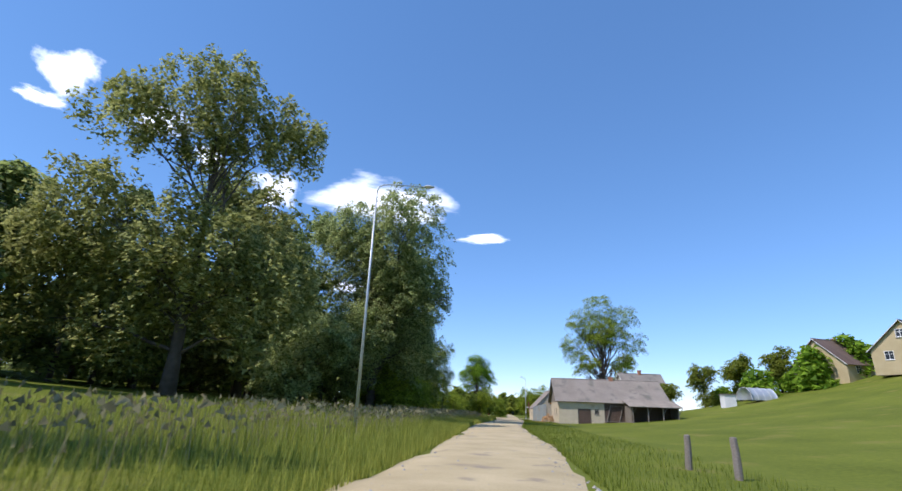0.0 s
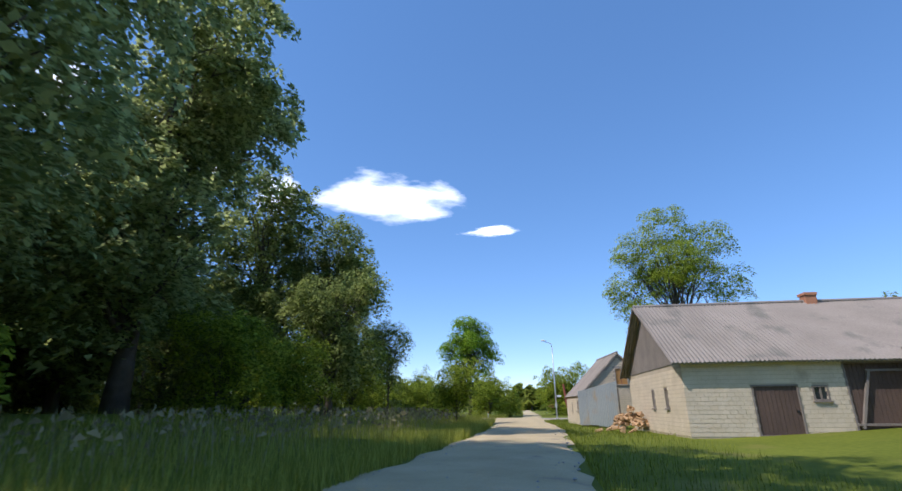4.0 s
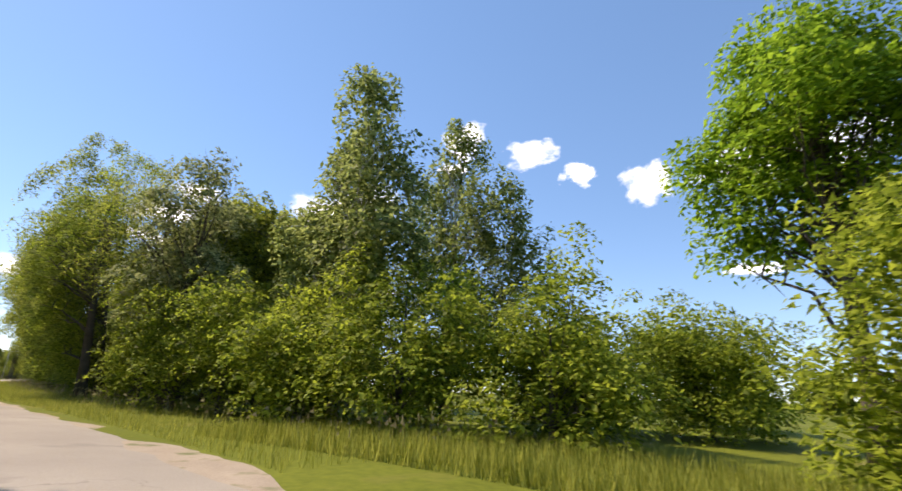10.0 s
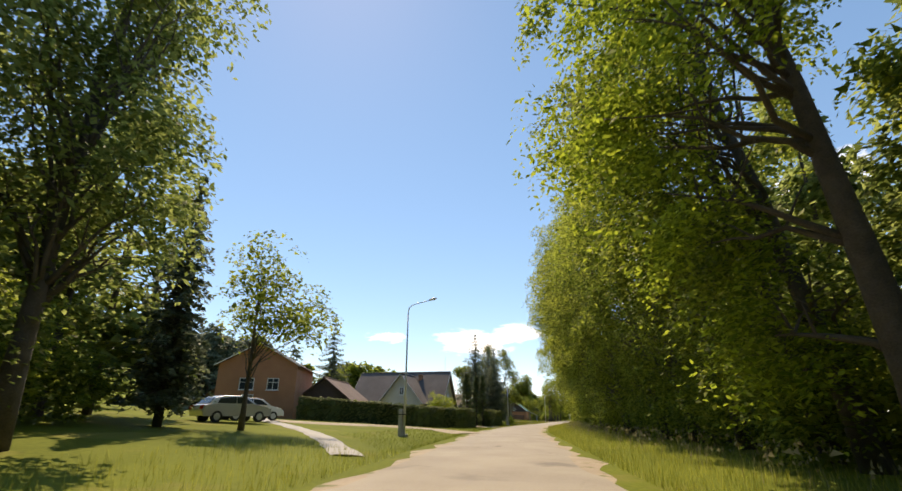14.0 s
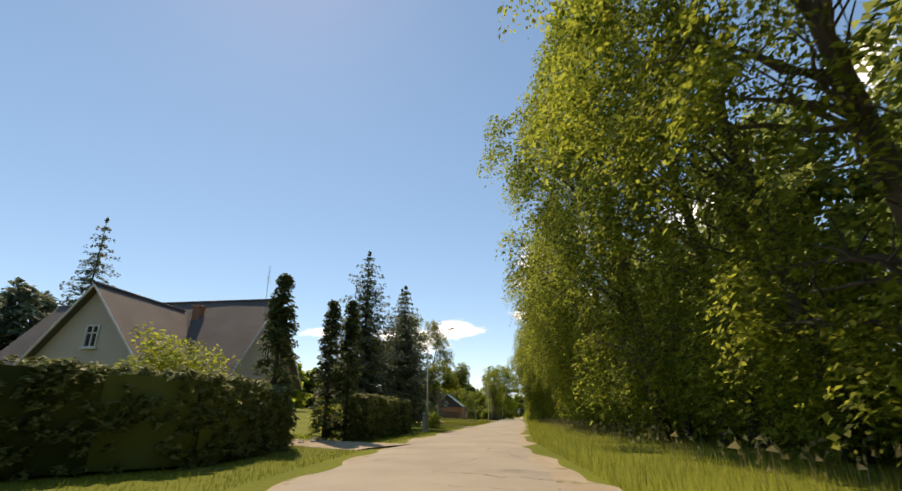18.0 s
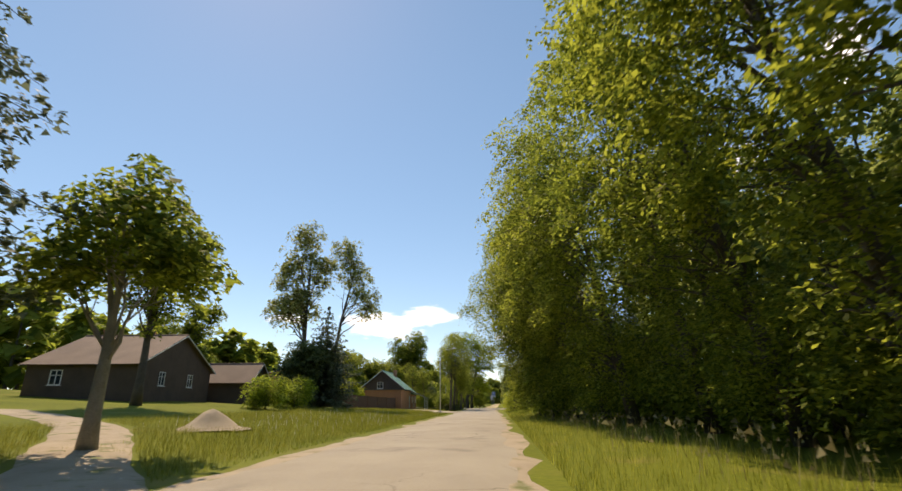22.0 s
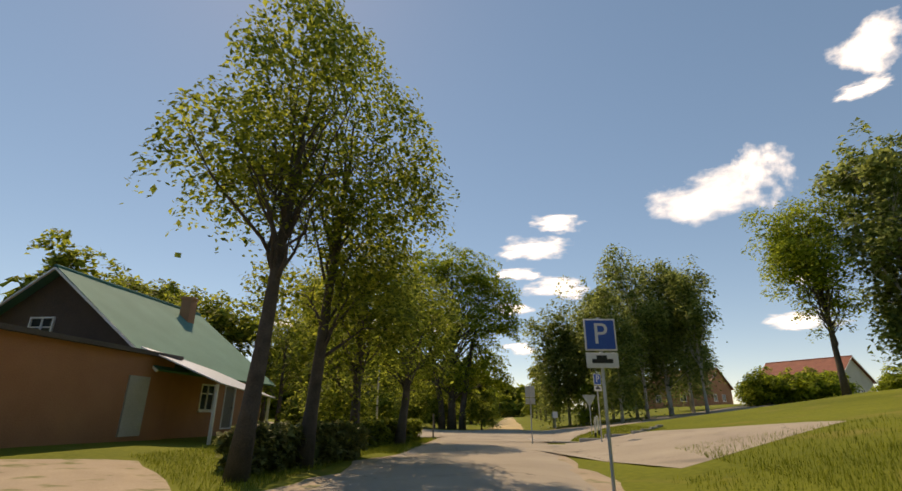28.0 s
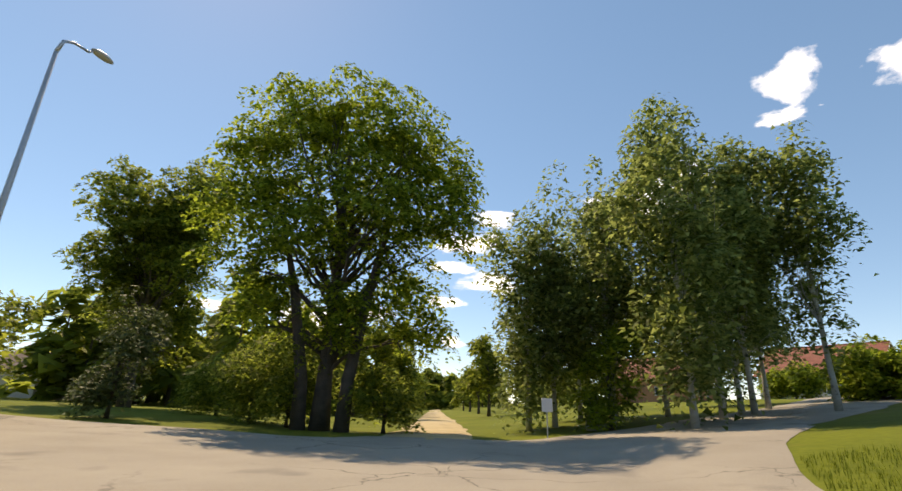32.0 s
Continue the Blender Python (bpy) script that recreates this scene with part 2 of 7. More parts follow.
ORANGE_BRICK = material("orange_brick", (0.36, 0.15, 0.08), (0.5, 0.24, 0.13), 0.8, 25, 0.9, 0.4)
YELLOW_RENDER = material("ochre_render", (0.38, 0.3, 0.16), (0.5, 0.41, 0.24), 0.7, 25, 0.9, 0.3)
PALE_RENDER = material("pale_render", (0.48, 0.43, 0.35), (0.62, 0.57, 0.48), 0.6, 25, 0.9, 0.3)
DARK_ROOF = material("dark_roof", (0.07, 0.06, 0.055), (0.15, 0.13, 0.12), 0.6, 20, 0.85, 0.4)
BROWN_ROOF = material("brown_roof", (0.09, 0.06, 0.045), (0.18, 0.12, 0.09), 0.6, 20, 0.85, 0.4)
GREEN_ROOF = material("green_roof", (0.04, 0.16, 0.125), (0.08, 0.25, 0.2), 0.6, 20, 0.85, 0.3)
DARK_WOOD = material("dark_stained_boards", (0.06, 0.04, 0.03), (0.14, 0.09, 0.065), 0.8, 25, 0.85, 0.4)
FENCE_RED = material("red_brown_boards", (0.11, 0.055, 0.04), (0.2, 0.11, 0.08), 0.8, 25, 0.85, 0.4)
SIGN_BLUE = material("sign_blue", (0.01, 0.09, 0.42), (0.02, 0.13, 0.5), 2, 20, 0.45, 0.02)
SIGN_WHITE = material("sign_white", (0.7, 0.7, 0.7), (0.82, 0.82, 0.82), 2, 20, 0.45, 0.02)
BLACK = material("black_paint", (0.01, 0.01, 0.01), (0.03, 0.03, 0.03), 2, 20, 0.5, 0.02)
CAR_PAINT = material("silver_paint", (0.5, 0.52, 0.55), (0.6, 0.62, 0.65), 1, 6, 0.25, 0.0, metal=0.5)
RUBBER = material("rubber", (0.012, 0.012, 0.012), (0.03, 0.03, 0.03), 4, 30, 0.85, 0.2)
RED_LENS = material("red_lens", (0.35, 0.01, 0.01), (0.45, 0.03, 0.02), 4, 20, 0.2, 0.0)
STONE = material("field_stone", (0.25, 0.23, 0.21), (0.45, 0.42, 0.38), 1.5, 14, 0.9, 0.5)
FIREWOOD = material("split_firewood", (0.33, 0.19, 0.09), (0.55, 0.36, 0.19), 3, 20, 0.85, 0.4, island=0.7)
SOIL = material("sandy_soil", (0.3, 0.24, 0.17), (0.44, 0.36, 0.26), 1.5, 20, 0.95, 0.7)
SOLAR = material("pale_sheet_metal", (0.5, 0.53, 0.56), (0.64, 0.67, 0.7), 0.8, 8, 0.35, 0.02, metal=0.4)


def cloud_material():
    """A cloud whose sunlight is put in as emission: dense in the middle of its patch of sky, frayed towards the rim."""
    m = bpy.data.materials.new("cloud")
    m.use_nodes = True
    n, l = m.node_tree.nodes, m.node_tree.links
    tex, info = n.new("ShaderNodeTexCoord"), n.new("ShaderNodeObjectInfo")
    where = n.new("ShaderNodeVectorMath")
    where.operation = "MULTIPLY_ADD"
    where.inputs[1].default_value = (1, 1, 1)
    shift = n.new("ShaderNodeMath")
    shift.operation = "MULTIPLY"
    shift.inputs[1].default_value = 90
    l.new(info.outputs["Random"], shift.inputs[0])
    l.new(tex.outputs["Object"], where.inputs[0])
    l.new(shift.outputs[0], where.inputs[2])
    puff = n.new("ShaderNodeTexNoise")
    puff.inputs["Scale"].default_value, puff.inputs["Detail"].default_value, puff.inputs["Roughness"].default_value = 1.5, 9, 0.55
    l.new(where.outputs[0], puff.inputs["Vector"])
    far = n.new("ShaderNodeVectorMath")
    far.operation = "LENGTH"
    l.new(tex.outputs["Object"], far.inputs[0])
    dens = n.new("ShaderNodeMath")
    dens.operation = "MULTIPLY_ADD"
    dens.inputs[1].default_value = -0.62
    l.new(far.outputs["Value"], dens.inputs[0])
    l.new(puff.outputs["Fac"], dens.inputs[2])
    ramp = n.new("ShaderNodeValToRGB")
    ramp.color_ramp.elements[0].position, ramp.color_ramp.elements[1].position = 0.06, 0.3
    l.new(dens.outputs[0], ramp.inputs["Fac"])
    # bright core and dimmer bluish rim, painted into the emission colour
    shade = n.new("ShaderNodeValToRGB")
    shade.color_ramp.elements[0].color, shade.color_ramp.elements[1].color = (0.78, 0.9, 1.1, 1), (1.15, 1.25, 1.42, 1)
    shade.color_ramp.elements[0].position, shade.color_ramp.elements[1].position = 0.1, 0.34
    l.new(dens.outputs[0], shade.inputs["Fac"])
    glow, clear, both = n.new("ShaderNodeEmission"), n.new("ShaderNodeBsdfTransparent"), n.new("ShaderNodeMixShader")
    l.new(shade.outputs["Color"], glow.inputs["Color"])
    l.new(ramp.outputs["Color"], both.inputs[0])
    l.new(clear.outputs[0], both.inputs[1])
    l.new(glow.outputs[0], both.inputs[2])
    l.new(both.outputs[0], n["Material Output"].inputs["Surface"])
    return m


CLOUD = cloud_material()


# ---------------------------------------------------------------- mesh helpers
def mesh(name, verts, faces, mat, parent=None, label="", smooth=False):
    me = bpy.data.meshes.new(name)
    me.from_pydata([tuple(v) for v in verts], [], faces)
    if smooth:
        me.polygons.foreach_set("use_smooth", [True] * len(me.polygons))
    me.materials.append(mat)
    ob = new(name, me)
    if parent:
        ob.parent = parent
    if label:
        ob["label"] = label
    return ob


def part(name, bm, mat, parent, label="", smooth=False):
    me = bpy.data.meshes.new(name)
    bm.normal_update()
    bm.to_mesh(me)
    bm.free()
    if smooth:
        me.polygons.foreach_set("use_smooth", [True] * len(me.polygons))
    me.materials.append(mat)
    ob = new(name, me)
    if parent:
        ob.parent = parent
    if label:
        ob["label"] = label
    return ob


def thing(name, m, label, category, group=""):
    ob = new(name)
    ob.matrix_world = m
    ob.empty_display_size = 0.3
    return tagged(ob, label, category, group)


def box(bm, x0, x1, y0, y1, z0, z1, bevel=0.0):
    """A box, its edges bevelled if asked, added to bm."""
    made = bmesh.ops.create_cube(bm, size=1.0)["verts"]
    for v in made:
        v.co = Vector((x0 + (v.co.x + 0.5) * (x1 - x0), y0 + (v.co.y + 0.5) * (y1 - y0), z0 + (v.co.z + 0.5) * (z1 - z0)))
    if bevel:
        edges = list({e for v in made for e in v.link_edges})
        bmesh.ops.bevel(bm, geom=edges, offset=bevel, segments=1, affect="EDGES", profile=0.5)
    return bm


def boxes(name, some, mat, parent, label="", bevel=0.0):
    bm = bmesh.new()
    for b in some:
        box(bm, *b, bevel=bevel)
    return part(name, bm, mat, parent, label)


def tube(points, radii, sides=8, cap=True):
    """Vertices and faces of a tapered tube along points."""
    vs, fs = [], []
    pts = [Vector(p) for p in points]
    for i, p in enumerate(pts):
        d = (pts[min(i + 1, len(pts) - 1)] - pts[max(i - 1, 0)]).normalized()
        a = d.orthogonal().normalized() if abs(d.z) < 0.99 else Vector((1, 0, 0))
        if i and prev.length:
            a = (prev - d * prev.dot(d)).normalized()
        prev = a
        b = d.cross(a)
        for k in range(sides):
            t = 2 * math.pi * k / sides
            vs.append(p + float(radii[i]) * (math.cos(t) * a + math.sin(t) * b))
    for i in range(len(pts) - 1):
        for k in range(sides):
            j = (k + 1) % sides
            fs.append((i * sides + k, i * sides + j, (i + 1) * sides + j, (i + 1) * sides + k))
    if cap:
        fs.append(tuple(reversed(range(sides))))
        fs.append(tuple((len(pts) - 1) * sides + k for k in range(sides)))
    return vs, fs


def join(some):
    vs, fs = [], []
    for v, f in some:
        k = len(vs)
        vs += list(v)
        fs += [tuple(i + k for i in q) for q in f]
    return vs, fs


def smooth_step(x, a, b):
    t = min(max((x - a) / (b - a), 0.0), 1.0)
    return t * t * (3 - 2 * t)


# ---------------------------------------------------------------- the lie of the land
ROAD2 = [(160, 166), (90, 142), (50, 128), (20, 118.2), (4, 113.9), (-5, 111.9), (-16, 110.5), (-23, 109.6), (-36, 106.9), (-43.5, 105.1), (-61, 103.0),
         (-91, 99.6), (-116, 98.2), (-141, 98.65), (-155, 99.2), (-170, 99.5), (-203, 100.1), (-229, 99.9), (-245, 100.4), (-262, 101.2)]
ROAD1 = [(-9.2, -60), (-7.4, -10), (-7.3, 15), (-6.9, 25), (-7.0, 53), (-5.1, 85), (-5.1, 97), (-5.6, 104), (-6.2, 110), (-6.4, 114.3)]
R2X = np.array([p[0] for p in ROAD2][::-1], float)
R2Y = np.array([p[1] for p in ROAD2][::-1], float)


def north_of_road(x, y):
    return y - np.interp(x, R2X, R2Y)


def height(x, y):
    """Height of the ground, on numbers or arrays."""
    x, y = np.asarray(x, float), np.asarray(y, float)
    s = north_of_road(x, y)
    kn = np.interp(x, [-420, -300, -262, -250, -228, -212, -198, -186, -20], [0.07, 0.1, 0.1, 0.15, 0.16, 0.19, 0.16, 0.015, 0.01])
    ks = np.interp(x, [-420, -300, -260, -215, -190, -165, -140, -110, -90, -60, -30], [0.02, 0.02, 0.03, 0.05, 0.075, 0.06, 0.03, 0.03, 0.06, 0.085, 0.04])
    north = np.minimum(kn * np.maximum(0, s - 3.9), 2.8)
    south = np.minimum(ks * np.maximum(0, -s - 4.6), np.interp(x, [-60, -25], [3.6, 1.2]))
    west = north + south
    a = np.maximum(0, x - 2.5)
    east = np.minimum(0.055 * a + 0.0023 * a * a, 16) + 0.03 * np.minimum(np.maximum(0, -9.6 - x), 25) + 0.22 * np.clip((-9.6 - x) / 2.5, 0, 1)
    near = np.clip(np.maximum(0, 5.0 - np.abs(s)) / 2.5, 0, 1) * (x < 2.5)
    east = east * (1 - near) * (1 - 0.8 * np.clip((y - 102) / 18, 0, 1))
    t = np.clip((x + 24) / 10.0, 0, 1)
    t = t * t * (3 - 2 * t)
    h = west * (1 - t) + east * t
    far = np.hypot(x + 120, y - 80)
    return h + 6.0 * np.clip((far - 260) / 500, 0, 1) + 0.05 * np.sin(x * 0.31 + 1) * np.sin(y * 0.27) * np.clip((np.abs(s) - 4.5) / 4, 0, 1) * np.clip((np.abs(x + 6.5) - 3) / 3 + (y > 112), 0, 1)


def ground_z(x, y):
    return float(height(x, y))


def spread(lo, hi, step, reach):
    inner = list(np.arange(lo, hi + 0.01, step))
    out, d = [], step
    a, b = lo, hi
    left, right = [], []
    while b < reach:
        d *= 1.35
        a -= d
        b += d
        left.append(a)
        right.append(b)
    return np.array(left[::-1] + inner + right)


gx, gy = spread(-290, 60, 1.5, 2600), spread(-20, 150, 1.5, 2600)
GX, GY = np.meshgrid(gx, gy)
GZ = height(GX, GY)
gv = np.stack([GX.ravel(), GY.ravel(), GZ.ravel()], 1)
nx, ny = len(gx), len(gy)
ii, jj = np.meshgrid(np.arange(nx - 1), np.arange(ny - 1))
base_i = (jj * nx + ii).ravel()
gf = np.stack([base_i, base_i + 1, base_i + nx + 1, base_i + nx], 1)
ground = mesh("ground", gv, gf.tolist(), GRASS, smooth=True)
tagged(ground, "green mown and meadow grass over gently rolling ground", "ground", kind="structure")


def strip(name, line, half, mat, lift, label, step=1.0, wobble=0.25, seed=0, kind_name="road"):
    """A road surface laid on the ground along a line; half gives the widths to the two sides along it."""
    pts = [Vector((p[0], p[1])) for p in line]
    dense = []
    for a, b in zip(pts, pts[1:]):
        n = max(1, int((b - a).length / step))
        dense += [a.lerp(b, k / n) for k in range(n)]
    dense.append(pts[-1])
    for _ in range(6):
        dense = [dense[0]] + [(dense[i - 1] + dense[i] * 2 + dense[i + 1]) / 4 for i in range(1, len(dense) - 1)] + [dense[-1]]
    vs, fs = [], []
    cols = 9
    for i, p in enumerate(dense):
        d = (dense[min(i + 1, len(dense) - 1)] - dense[max(i - 1, 0)]).normalized()
        side = Vector((-d.y, d.x))
        f = i / (len(dense) - 1)
        wl_, wr_ = half(f, p) if callable(half) else (half, half)
        wl_ += wobble * (noise.noise((i * 0.35, seed, 0.3)) + 0.6 * noise.noise((i * 1.9, seed, 4.3)))
        wr_ += wobble * (noise.noise((i * 0.35, seed, 7.7)) + 0.6 * noise.noise((i * 1.9, seed, 9.1)))
        for k in range(cols):
            u = -wr_ + (wl_ + wr_) * k / (cols - 1)
            q = p + side * u
            edge = 0.0 if 0 < k < cols - 1 else 0.015 - max(lift, 0.045)
            crown = 0.03 * (1 - (2 * k / (cols - 1) - 1) ** 2)
            vs.append((q.x, q.y, ground_z(q.x, q.y) + lift + edge + crown))
    for i in range(len(dense) - 1):
        for k in range(cols - 1):
            a = i * cols + k
            fs.append((a, a + 1, a + cols + 1, a + cols))
    ob = mesh(name, vs, fs, mat, smooth=True)
    return tagged(ob, label, kind_name, kind="structure")


strip("road_shoulder", ROAD2, 3.45, DUST, 0.012, "sandy shoulder of the village road, grown with sparse grass", wobble=0.7, seed=3)
strip("road_village", ROAD2, 2.75, ASPHALT, 0.05, "pale worn asphalt of a narrow village road", wobble=0.25, seed=1)


def flare(f, p):
    grow = smooth_step(p.y, 101, 110)
    return 2.25 + 6.0 * grow ** 2, 2.25 + 2.0 * grow ** 2


strip("road_gravel", ROAD1, flare, GRAVEL, 0.09, "light sandy gravel road with wheel ruts", wobble=0.45, seed=2)
strip("track_gravel", [(-4.3, 113.2), (-3.9, 119), (-3.6, 130), (-3.4, 150), (-3.0, 200), (-2.6, 260)], 1.25, GRAVEL, 0.06, "light gravel track leading on between bushes", wobble=0.35, seed=5)
strip("road_cross", [(-278, 20), (-268, 60), (-260, 88), (-257.5, 100), (-262, 112), (-275, 130), (-300, 155)], 3.4, ASPHALT, 0.07, "pale worn asphalt crossing road", wobble=0.3, seed=6)
strip("avenue_track", [(-259, 101.2), (-275, 102.3), (-330, 104), (-420, 107)], 1.7, GRAVEL, 0.05, "narrow pale avenue track between trees", wobble=0.3, seed=8)
strip("parking_apron", [(-235.5, 103.0), (-236.6, 106), (-238, 110)], lambda f, p: (7.2 - 1.0 * f, 5.5 - 1.5 * f), ASPHALT, 0.035, "pale asphalt parking apron beside the road", wobble=0.15, seed=9)
strip("driveway_one", [(-58, 98.5), (-66, 93), (-74, 85), (-82, 78)], 0.6, CONCRETE, 0.04, "narrow grey concrete driveway across the lawn", seed=10)
strip("driveway_two", [(-84, 97.5), (-91, 93), (-88, 88), (-78, 82)], 2.0, DUST, 0.04, "sandy driveway beside the clipped hedge", seed=11)
strip("driveway_three", [(-113, 95.6), (-115.5, 90), (-117.5, 84)], 2.3, DUST, 0.04, "sandy driveway in front of the gabled house", seed=12)
strip("driveway_four", [(-150, 96.8), (-156, 92), (-164, 86), (-170, 76)], 1.15, DUST, 0.04, "sandy driveway rising to the farmhouse", seed=13)
YARD = [(-212, 97.6), (-218.5, 96.2), (-224.2, 93.4), (-228.2, 89.6)]
CORNERS = [[(-248.2, 98.2), (-251.5, 96.6), (-256, 93.4), (-260, 87)], [(-243.5, 102.4), (-249, 103.7), (-254.5, 107), (-259.5, 112)]]
for k, line in enumerate(CORNERS):
    strip("road_corner", line, (2.2, 1.75)[k], ASPHALT, 0.06, "pale worn asphalt widening towards the crossing", wobble=0.2, seed=16 + k)
strip("road_mouth", [(-243.0, 100.6), (-250, 100.8), (-258.5, 101.2)], lambda f, p: (2.6 + 4.6 * f ** 1.4, 2.6 + 4.6 * f), ASPHALT, 0.065, "pale worn asphalt where the road opens into the crossing", wobble=0.15, seed=18)
strip("driveway_five", YARD, 3.1, DUST, 0.04, "sandy yard entrance beside the brick building", seed=14)


# ---------------------------------------------------------------- plants
LEAF_SIZE, LEAF_COUNT = {True: 0.88, False: 0.95}, {True: 1.2, False: 1.0}


def foliage(name, mat, parent, clumps, rng, leaf=0.2, per=26, spread_=0.45, drop=0.0, inner=0.12, up=0.35, core=None, kite=False):
    """A crown of small leaves gathered in clumps: rows of (x, y, z, weight); core adds large inner leaf masses: rows of (x, y, z, size)."""
    c = np.asarray(clumps, float)
    leaf *= LEAF_SIZE[kite]
    count = np.maximum(3, (per * LEAF_COUNT[kite] * c[:, 3]).astype(int))
    idx = np.repeat(np.arange(len(c)), count)
    n = len(idx)
    reach = 1.5 * spread_ * np.sqrt(c[idx, 3])
    turn_, rho = rng.uniform(0, 2 * math.pi, n), np.sqrt(rng.random(n))
    off = np.stack([np.cos(turn_) * rho * reach, np.sin(turn_) * rho * reach, np.zeros(n)], 1)
    out_ = c[:, :2] / (np.linalg.norm(c[:, :2], axis=1)[:, None] + 0.3)
    tilt_ = (off[:, :2] * out_[idx]).sum(1)
    off[:, 2] = reach * (0.3 - 0.62 * rho ** 2) - 0.42 * tilt_ + rng.normal(0, 0.17, n) * reach
    dome = np.stack([off[:, 0] / reach + 0.4 * out_[idx, 0], off[:, 1] / reach + 0.4 * out_[idx, 1], np.full(n, 0.9)], 1)
    if drop:
        off[:, 2] -= np.abs(rng.normal(0, drop, n)) * (0.35 + 0.65 * rho)
        off[:, :2] *= 0.8
    centre = c[idx, :3] + off
    size = leaf * rng.uniform(0.6, 1.35, n)
    size[rng.random(n) < inner] *= 1.5
    if core is not None and len(core):
        core = np.asarray(core, float)
        centre, size = np.concatenate([centre, core[:, :3]]), np.concatenate([size, core[:, 3]])
        dome = np.concatenate([dome, np.zeros((len(core), 3))])
        n = len(centre)
    size = size[:, None]
    normal = rng.normal(0, 0.62, (n, 3))
    normal[:, 2] = np.abs(normal[:, 2]) + up * 0.5
    normal += 0.75 * dome
    normal /= np.linalg.norm(normal, axis=1)[:, None]
    along = rng.normal(0, 1, (n, 3))
    along[:, 2] -= 0.5 + drop
    along -= normal * (along * normal).sum(1)[:, None]
    along /= np.linalg.norm(along, axis=1)[:, None] + 1e-9
    across = np.cross(normal, along)
    root_ = centre - along * size * 0.5
    a = root_ + across * size * 0.46
    b = root_ - across * size * 0.46
    e = centre + along * size * 0.68
    if kite:
        mid = (centre - along * size * 0.05, across * size * 0.36, normal * size * 0.08)
        v = np.stack([centre - along * size * 0.62, mid[0] + mid[1] + mid[2], centre + along * size * 0.72, mid[0] - mid[1] + mid[2]], 1).reshape(-1, 3)
    else:
        v = np.stack([a, b, e], 1).reshape(-1, 3)
    c_ = 4 if kite else 3
    me = bpy.data.meshes.new(name)
    me.vertices.add(c_ * n)
    me.vertices.foreach_set("co", v.astype(np.float32).ravel())
    me.loops.add(c_ * n)
    me.loops.foreach_set("vertex_index", np.arange(c_ * n, dtype=np.int32))
    me.polygons.add(n)
    me.polygons.foreach_set("loop_start", np.arange(0, c_ * n, c_, dtype=np.int32))
    me.polygons.foreach_set("loop_total", np.full(n, c_, dtype=np.int32))
    me.update(calc_edges=True)
    me.materials.append(mat)
    ob = new(name, me)
    ob.parent = parent
    return ob


def blob_core(rng, blobs, leaf):
    """Large leaf masses deep inside each ellipsoid, which close the crown against the sky."""
    out = []
    for x, y, z, r, h in blobs:
        n = int(34 * r * h) + 8
        d = rng.normal(0, 1, (n, 3))
        d *= (rng.random(n) ** 0.5 / np.linalg.norm(d, axis=1))[:, None]
        out.append(np.stack([x + d[:, 0] * r * 0.55, y + d[:, 1] * r * 0.55, z + d[:, 2] * h * 0.55, rng.uniform(1.0, 1.7, n) * leaf], 1))
    return np.concatenate(out)


def blob_clumps(rng, blobs, density=1.0, shell=0.55):
    """Clump centres in uneven ellipsoids: rows of (x, y, z, radius, height radius)."""
    out = []
    for x, y, z, r, h in blobs:
        n = int(density * 8.0 * (r * r * h) ** (2 / 3)) + 6
        d = rng.normal(0, 1, (n, 3))
        d /= np.linalg.norm(d, axis=1)[:, None]
        rad = shell + (1 - shell) * rng.random(n) ** 0.6
        rad *= 1 + 0.13 * np.sin(d[:, 0] * 5 + x * 3) + 0.13 * np.sin(d[:, 2] * 6 + d[:, 1] * 4 + z)
        rad *= 0.88
        w = rng.uniform(0.55, 1.5, n)
        out.append(np.stack([x + d[:, 0] * r * rad, y + d[:, 1] * r * rad, z + d[:, 2] * h * rad, w], 1))
    return np.concatenate(out)


